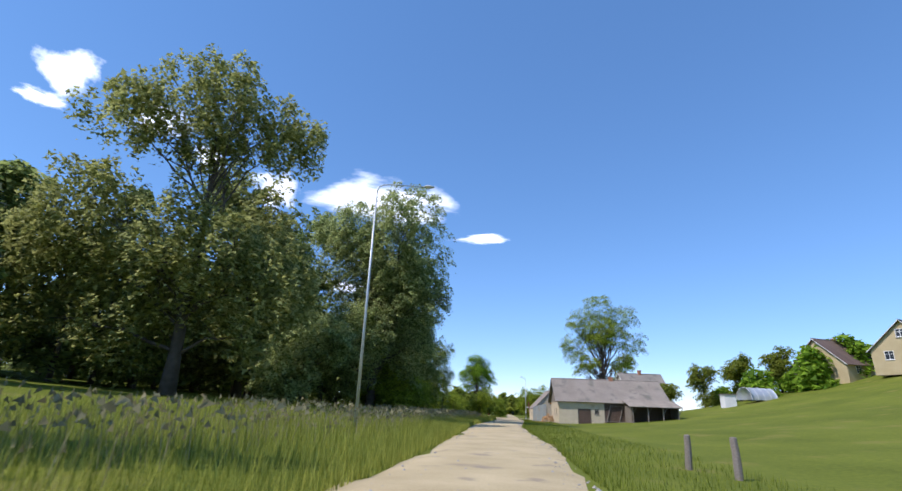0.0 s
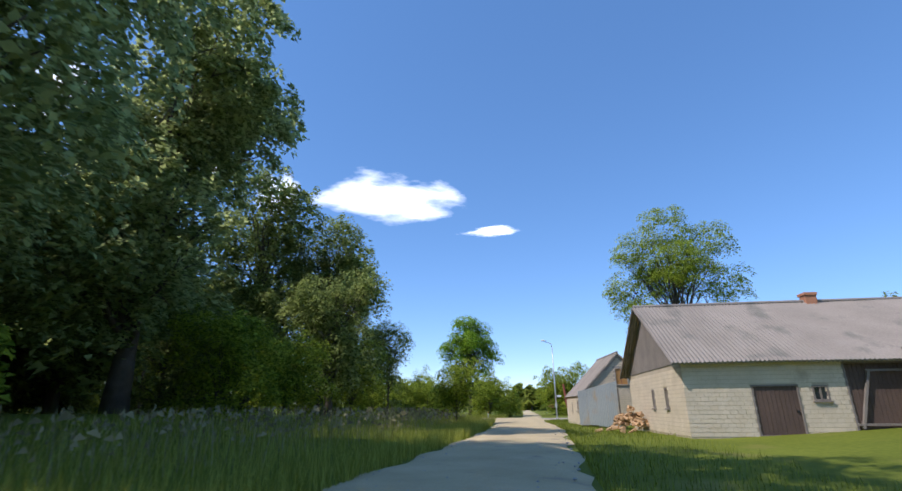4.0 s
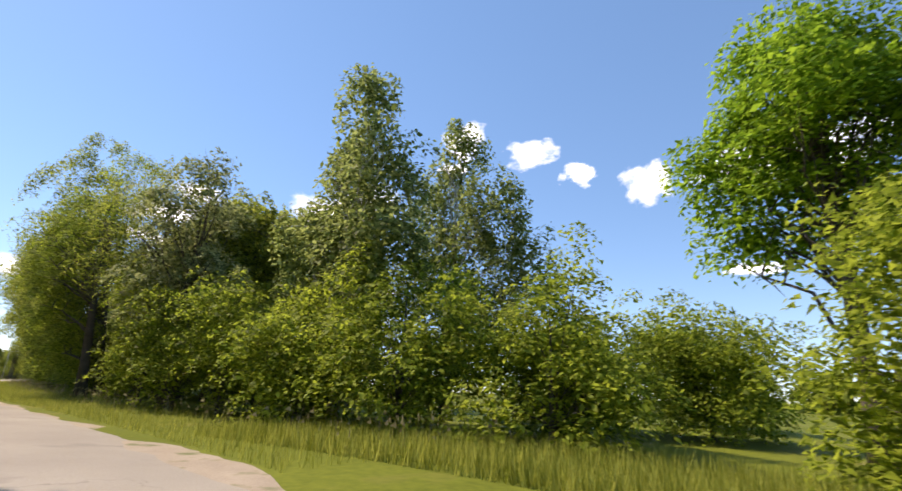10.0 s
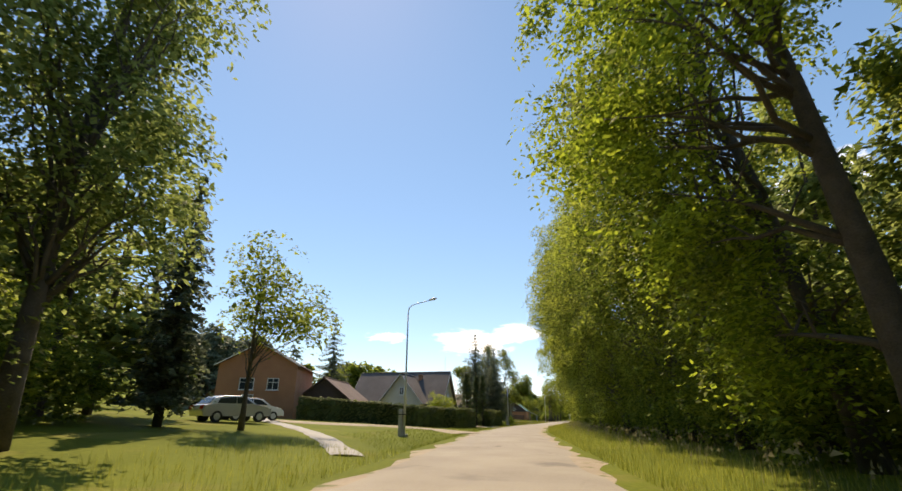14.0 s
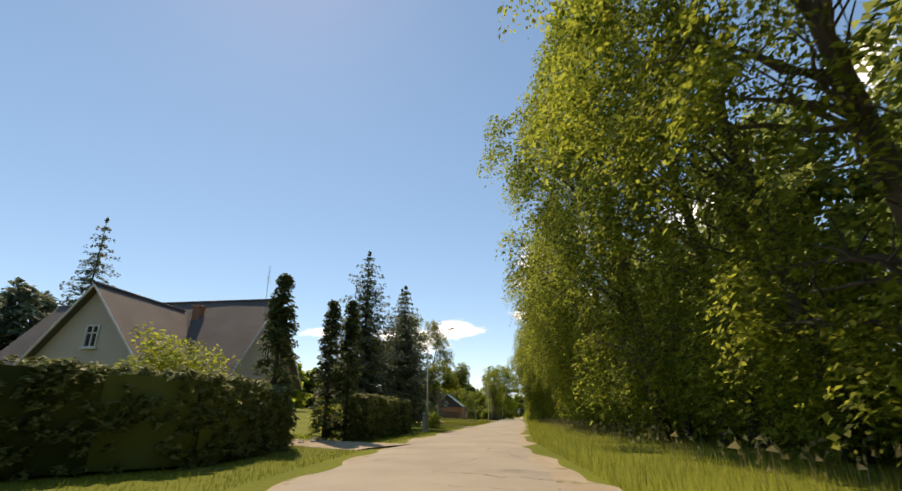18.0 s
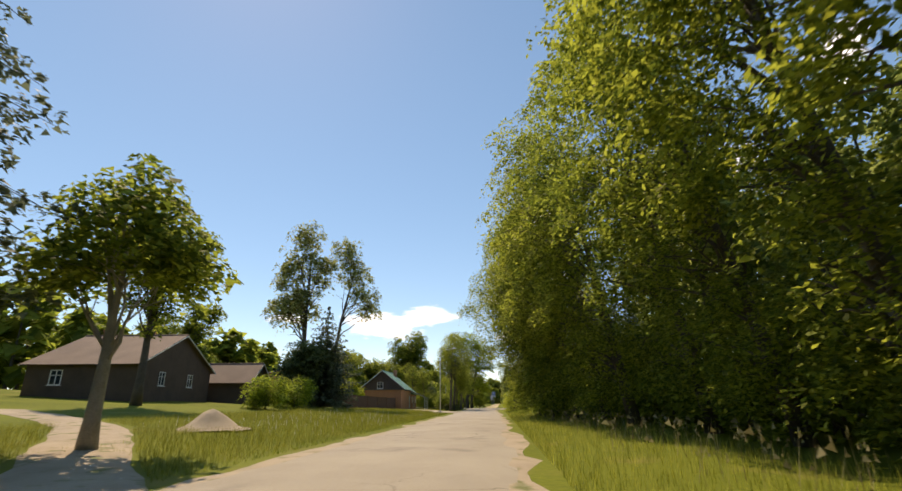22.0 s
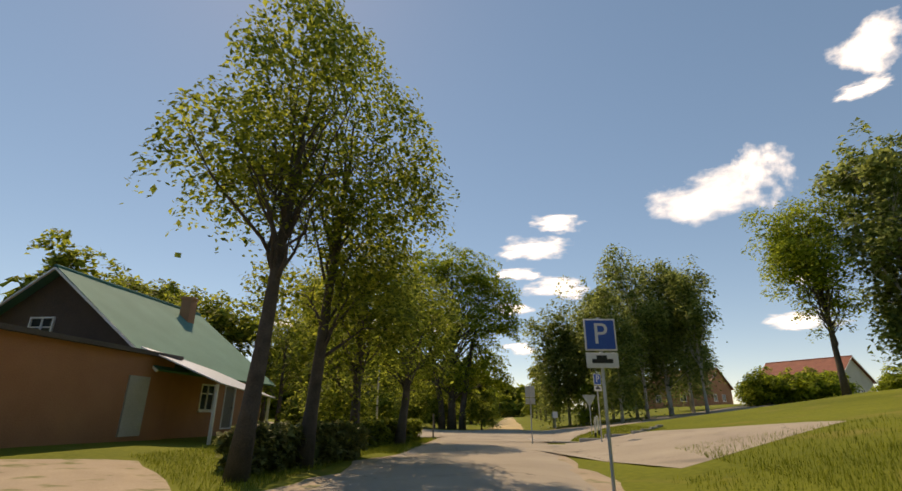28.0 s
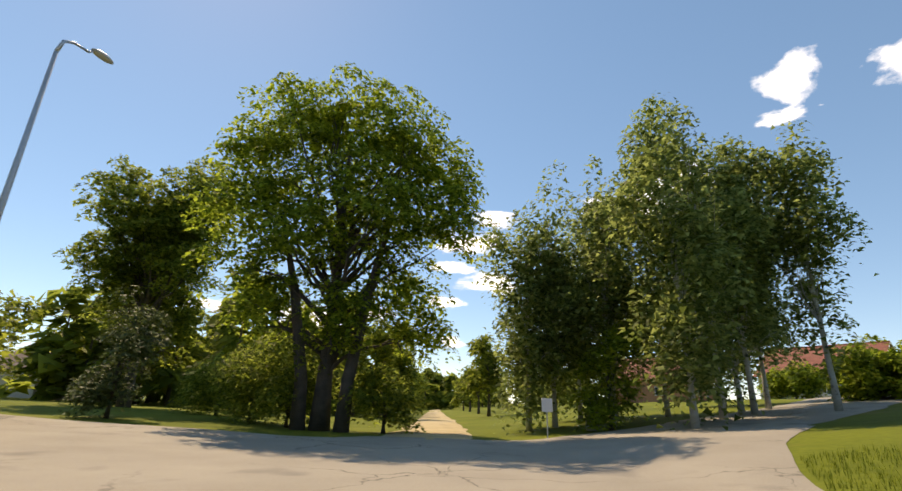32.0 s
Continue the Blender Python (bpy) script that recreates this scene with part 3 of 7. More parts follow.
def limbs(rng, base, tops, trunk, stem=0.45, lean=(0, 0)):
    """A tapered trunk that bends a little, with limbs reaching towards the tops."""
    parts = []
    heights = sorted(t[2] for t in tops)
    top = heights[-1] * 0.86
    steps = 7
    line = []
    for i in range(steps + 1):
        f = i / steps
        line.append(Vector((lean[0] * f + rng.normal(0, 0.05) * top * 0.1 * f, lean[1] * f + rng.normal(0, 0.05) * top * 0.1 * f, top * f)))
    radii = [trunk * (1.25 if i == 0 else 1 - 0.85 * i / steps) for i in range(steps + 1)]
    parts.append(tube(line, radii, 9))
    for tx, ty, tz in tops:
        f = min(max((stem + 0.14) * tz / top, 0.14), 0.9) * rng.uniform(0.82, 1.12)
        k = min(int(f * steps), steps - 1)
        s = line[k].lerp(line[k + 1], f * steps - k)
        e = Vector((tx, ty, tz))
        far = (e - s).length
        bend = s.lerp(e, 0.38) + Vector((0, 0, 0.2 * far)) + Vector((rng.normal(0, 0.09), rng.normal(0, 0.09), 0)) * far
        r = max(0.03, trunk * 0.33 * (1 - 0.55 * f))
        path = []
        for j in range(6):
            g = j / 5 * 0.9
            path.append(s * (1 - g) ** 2 + bend * 2 * g * (1 - g) + e * g * g + Vector(rng.normal(0, 0.022 * far, 3).tolist()) * (j > 0))
        parts.append(tube(path, [r * (1 - 0.17 * j) for j in range(6)], 6))
        for _ in range(3):
            q = path[int(rng.integers(2, 5))]
            g = q + Vector(rng.normal(0, 1, 3).tolist()).normalized() * min(1.6, 0.28 * far) + Vector((0, 0, 0.1 * far))
            parts.append(tube([q, q.lerp(g, 0.55) + Vector((0, 0, 0.06)), g], [r * 0.38, r * 0.24, r * 0.06], 5, cap=False))
    return join(parts)


def broad_tree(name, x, y, blobs, kind="lime", trunk=0.25, seed=1, label="", category="tree", leaf=0.2, per=26, density=1.0, drop=0.0, stem=0.45,
               lean=(0, 0), bark=None, spread_=0.45, group="", shell=0.55, z=None, filled=True, kite=False):
    """A broad-leaved tree or shrub; blobs are given from its foot."""
    rng = np.random.default_rng(seed)
    root = thing(name, pose(x, y, (ground_z(x, y) if z is None else z) - 0.05), label, category, group)
    tops = []
    for bx, by, bz, r, h in blobs:
        tops.append((bx, by, bz))
        if r > 1.6:
            for _ in range(3):
                d = rng.normal(0, 1, 3)
                d /= np.linalg.norm(d)
                tops.append((bx + d[0] * r * 0.75, by + d[1] * r * 0.75, bz + d[2] * h * 0.7))
    v, f = limbs(rng, (x, y), tops, trunk, stem, lean)
    mesh("trunk", v, f, bark or BARK, root, smooth=True)
    foliage("crown", LEAF[kind], root, blob_clumps(rng, blobs, density, shell), rng, leaf, per, spread_, drop, core=blob_core(rng, blobs, leaf) if filled and density > 0.75 else None, kite=kite)
    return root


def conifer(name, x, y, tall, wide, seed=1, label="", kind="spruce", trunk=0.2, skirt=0.1, rows=20, leaf=0.22, per=34, z=None):
    """A spruce: whorls of drooping boughs round a straight stem."""
    rng = np.random.default_rng(seed)
    root = thing(name, pose(x, y, (ground_z(x, y) if z is None else z) - 0.05), label, "tree")
    parts = [tube([(0, 0, 0), (0.03, 0, tall * 0.5), (0, 0, tall)], [trunk, trunk * 0.6, 0.02], 9)]
    clumps, core = [], []
    for i in range(rows):
        f = i / (rows - 1)
        zz = tall * (skirt + (0.985 - skirt) * f)
        reach = wide * 1.16 * (1 - f) ** 0.66 * (0.3 + 0.7 * min(1, 0.55 + 1.6 * f)) * (0.92 + 0.18 * (i % 2)) * rng.uniform(0.85, 1.12) + 0.06
        arms = max(5, int(9 * (1 - f)) + 4)
        for k in range(arms):
            a = 2 * math.pi * (k + rng.random() * 0.7) / arms + i * 0.7
            r = reach * rng.uniform(0.62, 1.0)
            zz = tall * min(0.985, skirt + (0.985 - skirt) * (f + rng.uniform(-0.6, 0.6) / rows * (1 - f)))
            ex, ey, ez = math.cos(a) * r, math.sin(a) * r, zz - 0.28 * r
            if f < 0.8:
                parts.append(tube([(0, 0, zz), (ex * 0.5, ey * 0.5, zz - 0.05 * r), (ex, ey, ez)], [0.035 * (1 - f) + 0.01, 0.02, 0.006], 4, cap=False))
            m = max(2, int(r * 2.6))
            for j in range(m):
                g = (j + 0.6) / m
                clumps.append((ex * g, ey * g, zz - 0.28 * r * g * (1.5 - 0.9 * g * g) + 0.05, (0.35 + 0.4 * (1 - g) * (1 - f)) * (1 - 0.5 * f ** 3)))
                if j == 0:
                    core.append((ex * 0.3, ey * 0.3, zz - 0.12 * r, 0.3 + 0.34 * (1 - f)))
    v, fc = join(parts)
    mesh("trunk", v, fc, BARK, root, smooth=True)
    foliage("crown", LEAF[kind], root, clumps, rng, leaf, per, 0.27, 0.2, 0.1, 0.5, core)
    return root


def column_tree(name, x, y, tall, wide, seed, label, kind="thuja", leaf=0.13, per=30, density=1.5, taper=0.55, z=None, ragged=0.12, kite=False):
    """A narrow upright tree: thuja or poplar."""
    rng = np.random.default_rng(seed)
    root = thing(name, pose(x, y, (ground_z(x, y) if z is None else z) - 0.05), label, "tree")
    n = int(150 * density * tall * wide / 6)
    h = rng.random(n) ** 0.9
    r = wide * np.clip((1 - h) ** taper * (0.75 + 0.6 * np.minimum(h * 4, 0.45)), 0.05, 1) * (0.7 + 0.3 * rng.random(n) ** 0.5)
    a = rng.uniform(0, 2 * math.pi, n)
    r *= 1 + ragged * np.sin(a * 3 + h * 14) + 0.8 * (ragged - 0.12) * np.sin(a * 2 - h * 31)
    clumps = np.stack([np.cos(a) * r, np.sin(a) * r, 0.15 + h * (tall - 0.2), rng.uniform(0.4, 1.1, n)], 1)
    parts = [tube([(0, 0, 0), (0.02, 0.02, tall * 0.5), (0, 0, tall * 0.95)], [0.11 * wide + 0.05, 0.05 * wide + 0.03, 0.01], 8)]
    for k in range(0, n, 9):
        cx, cy, cz, _ = clumps[k]
        parts.append(tube([(0, 0, max(0.1, cz - 0.9)), (cx * 0.8, cy * 0.8, cz)], [0.03, 0.008], 4, cap=False))
    v, f = join(parts)
    mesh("trunk", v, f, BARK, root, smooth=True)
    core = clumps[rng.random(n) < 0.5] * (0.55, 0.55, 1, 1)
    core[:, 3] = rng.uniform(0.3, 0.5, len(core)) * wide
    foliage("crown", LEAF[kind], root, clumps, rng, leaf, per, 0.2, 0, 0.12, 0.6, core, kite)
    return root


def hedge(name, line, wide, tall, label, seed=1, leaf=0.09, density=1.0, kind="hedge", rise=0.0):
    """A clipped hedge along a line: dense twigs inside, leaves over flat sides and top."""
    rng = np.random.default_rng(seed)
    x0, y0 = line[0]
    z0 = ground_z(x0, y0)
    root = thing(name, pose(x0, y0, z0), label, "hedge")
    clumps, cores = [], []
    for (ax, ay), (bx, by) in zip(line, line[1:]):
        d = Vector((bx - ax, by - ay))
        length = d.length
        d.normalize()
        side = Vector((-d.y, d.x))
        n = int(length * (2 * tall + wide) * 11 * density)
        u, w = rng.random(n), rng.random(n) * (2 * tall + wide)
        s = np.where(w < tall, -wide / 2, np.where(w < tall + wide, w - tall - wide / 2, wide / 2))
        q = np.where(w < tall, w, np.where(w < tall + wide, tall, 2 * tall + wide - w))
        px, py = ax + d.x * u * length + side.x * s, ay + d.y * u * length + side.y * s
        gz = height(ax + d.x * u * length, ay + d.y * u * length)
        clumps.append(np.stack([px - x0, py - y0, gz - z0 + np.maximum(q, 0.12) + rng.normal(0, 0.03, n), rng.uniform(0.5, 1.1, n)], 1))
        for ex, ey in ((ax, ay), (bx, by)):
            m_ = int(wide * tall * 16 * density) + 4
            e_ = rng.uniform(-0.5, 0.5, m_) * wide
            clumps.append(np.stack([ex - x0 + side.x * e_, ey - y0 + side.y * e_, ground_z(ex, ey) - z0 + rng.uniform(0.08, tall, m_), rng.uniform(0.5, 1.1, m_)], 1))
        steps = max(2, int(length / 2))
        for i in range(steps):
            f0, f1 = i / steps, (i + 1) / steps
            c = []
            for f in (f0, f1):
                gx_, gy_ = ax + d.x * f * length, ay + d.y * f * length
                g_ = ground_z(gx_, gy_) - z0
                for sgn in (-1, 1):
                    for hh in (0.05, tall - 0.12):
                        c.append((gx_ - x0 + side.x * sgn * (wide / 2 - 0.12), gy_ - y0 + side.y * sgn * (wide / 2 - 0.12), g_ + hh))
            cores.append((c, [(0, 1, 5, 4), (2, 6, 7, 3), (1, 3, 7, 5), (0, 4, 6, 2), (0, 2, 3, 1), (4, 5, 7, 6)]))
    v, f = join(cores)
    mesh("twig_core", v, f, LEAF["thuja"], root)
    foliage("leaves", LEAF[kind], root, np.concatenate(clumps), rng, leaf * 1.15, 40, 0.12, 0, 0.1, 0.4)
    return root


def egg(tall, wide, low=0.2, seed=1, lobes=7):
    """Blobs of a full crown of the given height and half width."""
    rng = random.Random(seed)
    out = [(0, 0, tall * (0.5 + low / 2), wide * 0.62, tall * (0.5 - low / 2) * 0.92)]
    for k in range(lobes):
        a = 2 * math.pi * k / lobes + rng.random()
        f = rng.uniform(low + 0.1, 0.86)
        r = wide * (0.35 + 0.25 * rng.random()) * (1.15 - 0.5 * abs(f - 0.45))
        out.append((math.cos(a) * (wide - r), math.sin(a) * (wide - r), tall * f, r, r * rng.uniform(0.8, 1.25)))
    return out


# ---------------------------------------------------------------- buildings
def wall_cells(length, tall, holes):
    """Boxes (u0, u1, z0, z1) that fill a wall round its openings."""
    us = sorted({0.0, length, *[h[0] for h in holes], *[h[0] + h[2] for h in holes]})
    zs = sorted({0.0, tall, *[h[1] for h in holes], *[h[1] + h[3] for h in holes]})
    out = []
    for u0, u1 in zip(us, us[1:]):
        run = None
        for z0, z1 in zip(zs, zs[1:]):
            cu, cz = (u0 + u1) / 2, (z0 + z1) / 2
            if any(h[0] < cu < h[0] + h[2] and h[1] < cz < h[1] + h[3] for h in holes):
                if run:
                    out.append(run)
                run = None
            else:
                run = (u0, u1, run[2] if run else z0, z1)
        if run:
            out.append(run)
    return out


def fill_opening(root, place, w, h, kind, frame_mat, leaf_mat):
    """A window or door set into an opening; place maps (u, depth, z) to the building."""
    def at(u0, u1, d0, d1, z0, z1, bm):
        made = bmesh.ops.create_cube(bm, size=1.0)["verts"]
        for v in made:
            v.co = place(u0 + (v.co.x + 0.5) * (u1 - u0), d0 + (v.co.y + 0.5) * (d1 - d0), z0 + (v.co.z + 0.5) * (z1 - z0))
    bm = bmesh.new()
    t = 0.07
    for b in ((0, t, 0, h), (w - t, w, 0, h), (t, w - t, h - t, h), (t, w - t, 0, t)):
        at(b[0], b[1], -0.03, 0.12, b[2], b[3], bm)
    if kind == "window":
        at(w / 2 - 0.03, w / 2 + 0.03, -0.01, 0.1, t, h - t, bm)
        if h > 0.9:
            at(t, w - t, -0.005, 0.095, h * 0.62, h * 0.62 + 0.05, bm)
    frame_ob = part("window" if kind == "window" else "door", bm, frame_mat, root)
    bm = bmesh.new()
    if kind == "window":
        at(t, w - t, 0.04, 0.06, t, h - t, bm)
        part("pane", bm, GLASS_DARK, frame_ob, "dark reflecting pane")
        bm = bmesh.new()
        at(-0.06, w + 0.06, -0.1, 0.04, -0.06, -0.003, bm)
        part("sill", bm, frame_mat, frame_ob)
    else:
        n = max(3, int(w / 0.17))
        for k in range(n):
            at(t + (w - 2 * t) * k / n + 0.006, t + (w - 2 * t) * (k + 1) / n - 0.006, 0.03, 0.07, t, h - t, bm)
        part("leaf", bm, leaf_mat, frame_ob)
        bm = bmesh.new()
        at(w - t - 0.16, w - t - 0.06, -0.02, 0.03, h * 0.46, h * 0.5, bm)
        part("handle", bm, BLACK, frame_ob, "dark handle")
    return frame_ob


def roof_slab(bm_name, root, mat, a, b, c, d, thick, wave=0.0, label=""):
    """A roof plane with corners a, b at the eave and d, c at the ridge; waved like corrugated sheet if asked."""
    a, b, c, d = (Vector(p) for p in (a, b, c, d))
    up = (b - a).cross(d - a).normalized()
    n = max(1, int((b - a).length / 0.177 * 4)) if wave else max(2, int((b - a).length / 1.2))
    rows = 2 if wave else 4
    vs, fs = [], []
    for i in range(n + 1):
        f = i / n
        lift = wave * math.sin(2 * math.pi * i / 4) if wave else 0.0
        for j in range(rows + 1):
            p = a.lerp(b, f).lerp(d.lerp(c, f), j / rows)
            sag = 0.03 * noise.noise((p.x * 0.3, p.y * 0.3, 4.0))
            vs.append(p + up * (lift + sag))
    m = len(vs)
    for i in range(n + 1):
        for j in range(rows + 1):
            vs.append(vs[i * (rows + 1) + j] - up * thick)
    r = rows + 1
    for i in range(n):
        for j in range(rows):
            k = i * r + j
            fs.append((k, k + r, k + r + 1, k + 1))
            fs.append((m + k, m + k + 1, m + k + r + 1, m + k + r))
        fs.append((i * r, m + i * r, m + (i + 1) * r, (i + 1) * r))
        fs.append((i * r + rows, (i + 1) * r + rows, m + (i + 1) * r + rows, m + i * r + rows))
    for i in (0, n):
        for j in range(rows):
            k = i * r + j
            fs.append((k, k + 1, m + k + 1, m + k))
    return mesh(bm_name, vs, fs, mat, root, label)


def gabled(name, x, y, rot, L, W, eave, ridge, wall_mat, roof_mat, label, openings=(), over=0.4, chimneys=(), gable_mat=None, z=None, category="house",
           frame_mat=None, leaf_mat=None, wave=0.0, sides=(0.0, 0.0), boards=()):
    """A gabled building: ridge along its own x. openings: (wall, u, z0, w, h, kind) on front, back, left or right."""
    z = ground_z(x, y) if z is None else z
    root = thing(name, pose(x, y, z, 0, 0, rot), label, category)
    frame_mat, leaf_mat = frame_mat or WHITE_PAINT, leaf_mat or OLD_WOOD
    T = 0.28
    maps = {
        "front": (L, lambda u, d, zz: Vector((-L / 2 + u, -W / 2 + d, zz))),
        "back": (L, lambda u, d, zz: Vector((L / 2 - u, W / 2 - d, zz))),
        "left": (W - 2 * T, lambda u, d, zz: Vector((-L / 2 + d, W / 2 - T - u, zz))),
        "right": (W - 2 * T, lambda u, d, zz: Vector((L / 2 - d, -W / 2 + T + u, zz))),
    }
    low = -1.2
    for side, (length, place) in maps.items():
        holes = [(o[1], o[2], o[3], o[4]) for o in openings if o[0] == side and o[2] + o[4] <= eave]
        bm = bmesh.new()
        for u0, u1, z0, z1 in wall_cells(length, eave, holes):
            z0 = low if z0 == 0.0 else z0
            made = bmesh.ops.create_cube(bm, size=1.0)["verts"]
            for v in made:
                v.co = place(u0 + (v.co.x + 0.5) * (u1 - u0), (v.co.y + 0.5) * T, z0 + (v.co.z + 0.5) * (z1 - z0))
        bmesh.ops.remove_doubles(bm, verts=bm.verts, dist=0.001)
        part("wall", bm, wall_mat, root)
        if side in ("left", "right"):
            vs = []
            for dd in (0.0, T):
                vs += [place(-T, dd, eave), place(length + T, dd, eave), place(length / 2, dd, ridge - 0.06)]
            mesh("gable", vs, [(0, 1, 2), (5, 4, 3), (0, 3, 4, 1), (1, 4, 5, 2), (2, 5, 3, 0)], gable_mat or wall_mat, root)
        for o in openings:
            if o[0] == side:
                base_d = 0.0 if o[2] + o[4] <= eave else -0.06
                fill_opening(root, (lambda u, d, zz, o=o, place=place, base_d=base_d: place(o[1] + u, d + base_d, o[2] + zz)), o[3], o[4], o[5], frame_mat, leaf_mat)
        if side in boards:
            n = int((length + 2 * T) / 0.2)
            for k in range(n):
                bm = bmesh.new()
                u0 = -T + (length + 2 * T) * k / n
                uc = u0 + 0.1
                top = eave + (ridge - 0.1 - eave) * (1 - abs(uc - length / 2) / (length / 2 + T))
                made = bmesh.ops.create_cube(bm, size=1.0)["verts"]
                for v in made:
                    v.co = place(u0 + 0.008 + (v.co.x + 0.5) * 0.184, -0.035 + (v.co.y + 0.5) * 0.03, eave - 0.15 + (v.co.z + 0.5) * (top - eave + 0.12))
                part("board", bm, OLD_WOOD, root)
    slope = (ridge - eave) / (W / 2)
    ez = eave - slope * over
    for s in (-1, 1):
        e0, e1 = (-L / 2 - over, s * (W / 2 + over), ez), (L / 2 + over, s * (W / 2 + over), ez)
        r0, r1 = (-L / 2 - over, 0, ridge), (L / 2 + over, 0, ridge)
        corners = (e0, e1, r1, r0) if s < 0 else (e1, e0, r0, r1)
        roof_slab("roof", root, roof_mat, *[(c[0], c[1], c[2] + 0.1) for c in corners], 0.09, wave)
    v, f = tube([(-L / 2 - over, 0, ridge + 0.1), (L / 2 + over, 0, ridge + 0.1)], [0.1, 0.1], 8)
    mesh("ridge_cap", v, f, roof_mat, root)
    for cx, cy, w, h in chimneys:
        bm = bmesh.new()
        zc = ridge - slope * abs(cy)
        box(bm, cx - w / 2, cx + w / 2, cy - w / 2, cy + w / 2, zc - 0.4, zc + h, 0.02)
        box(bm, cx - w / 2 - 0.05, cx + w / 2 + 0.05, cy - w / 2 - 0.05, cy + w / 2 + 0.05, zc + h - 0.12, zc + h + 0.03, 0.015)
        part("chimney", bm, ORANGE_BRICK if ridge > 4 else CONCRETE, root)
    for s in (-1, 1):
        for e in (-1, 1):
            xx = e * (L / 2 + over)
            v, f = tube([(xx, s * (W / 2 + over), ez + 0.02), (xx, 0, ridge + 0.02)], [0.06, 0.06], 4)
            mesh("barge_board", v, f, frame_mat, root)
    return root


# cream brick barn with an open lean-to
bx, by = 1.4 + 7.4, 76.3 + 5.0
barn = gabled("barn", bx, by, 0, 14.8, 10, 3.1, 6.2, SILICATE, SLATE, "long cream brick barn under a grey corrugated roof", [
    ("front", 2.6, 0.0, 1.8, 2.0, "door"), ("front", 4.9, 1.35, 0.6, 0.6, "window"), ("front", 6.2, 0.05, 2.8, 2.8, "door"),
    ("left", 4.6, 1.1, 0.45, 0.9, "window"), ("left", 6.9, 1.1, 0.45, 0.9, "window")],
    over=0.45, z=0.1, category="barn", frame_mat=OLD_WOOD, leaf_mat=DARK_WOOD, wave=0.028, boards=("left",), chimneys=((1.0, 0.0, 0.55, 0.5),))
# brace boards over the big barn door
vs_, fs_ = join([tube([(-1.0, -5.06, 0.3), (-0.3, -5.06, 2.5)], [0.07, 0.07], 4), tube([(0.7, -5.06, 0.3), (1.3, -5.06, 2.5)], [0.07, 0.07], 4), tube([(-1.15, -5.06, 0.45), (1.55, -5.06, 0.45)], [0.06, 0.06], 4), tube([(-0.4, -5.06, 2.5), (1.4, -5.06, 2.5)], [0.06, 0.06], 4)])
mesh("door_brace", vs_, fs_, OLD_WOOD, barn, "weathered cross braces")

lean = thing("lean_to_shed", pose(bx + 4.6, by - 6.8, 0.5) @ Matrix.Diagonal((0.8, 1, 1, 1)), "dark open timber lean-to against the barn", "shed")
for k in range(4):
    boxes("post", [(-3.6 + 2.4 * k - 0.08, -3.6 + 2.4 * k + 0.08, -1.9, -1.74, -0.9, 2.1)], OLD_WOOD, lean, bevel=0.01)
    v, f = tube([(-3.6 + 2.4 * k, -1.82, 1.1), (-2.9 + 2.4 * k, -1.82, 2.05)], [0.05, 0.05], 4)
    mesh("brace", v, f, OLD_WOOD, lean)
boxes("beam", [(-3.9, 3.9, -1.92, -1.74, 2.0, 2.16)], OLD_WOOD, lean)
boxes("back_wall", [(-3.8, 3.8, 1.6, 1.7, -0.9, 2.6)], DARK_WOOD, lean)
for s in (-3.8, 3.7):
    boxes("side_wall", [(s, s + 0.1, -1.6, 1.6, -0.9, 2.2)], OLD_WOOD, lean)
roof_slab("roof", lean, SLATE, (-4.2, -2.3, 2.1), (4.2, -2.3, 2.1), (4.2, 1.9, 3.0), (-4.2, 1.9, 3.0), 0.06, 0.028)

# white box and small greenhouse up the slope
hut = thing("white_hut", pose(30.5, 91, ground_z(30.5, 91)), "small white rendered hut on the slope", "hut")
boxes("body", [(-0.9, 0.9, -0.9, 0.9, -0.5, 1.9)], WHITE_PAINT, hut, bevel=0.03)
boxes("roof", [(-1.05, 1.05, -1.05, 1.05, 1.9, 2.02)], SLATE, hut)
gh = thing("greenhouse", pose(36, 93, ground_z(36, 93), 0, 0, 20), "small arched greenhouse of pale film", "greenhouse")
arc = [(math.cos(math.pi * k / 10) * 1.6, math.sin(math.pi * k / 10) * 2.0 + 0.2) for k in range(11)]
vs_, fs_ = [], []
for xx in np.linspace(-2.6, 2.6, 9):
    vs_ += [(xx, a, b) for a, b in arc]
for i in range(8):
    fs_ += [(i * 11 + k, i * 11 + k + 1, (i + 1) * 11 + k + 1, (i + 1) * 11 + k) for k in range(10)]
fs_ += [tuple(range(11)), tuple(reversed(range(88, 99)))]
mesh("film", vs_, fs_, SOLAR, gh, smooth=True)
for i in range(0, 9, 2):
    xx = -2.6 + 0.65 * i
    v, f = tube([(xx, a * 1.02, b * 1.01) for a, b in arc], [0.03] * 11, 5)
    mesh("hoop", v, f, WHITE_PAINT, gh)

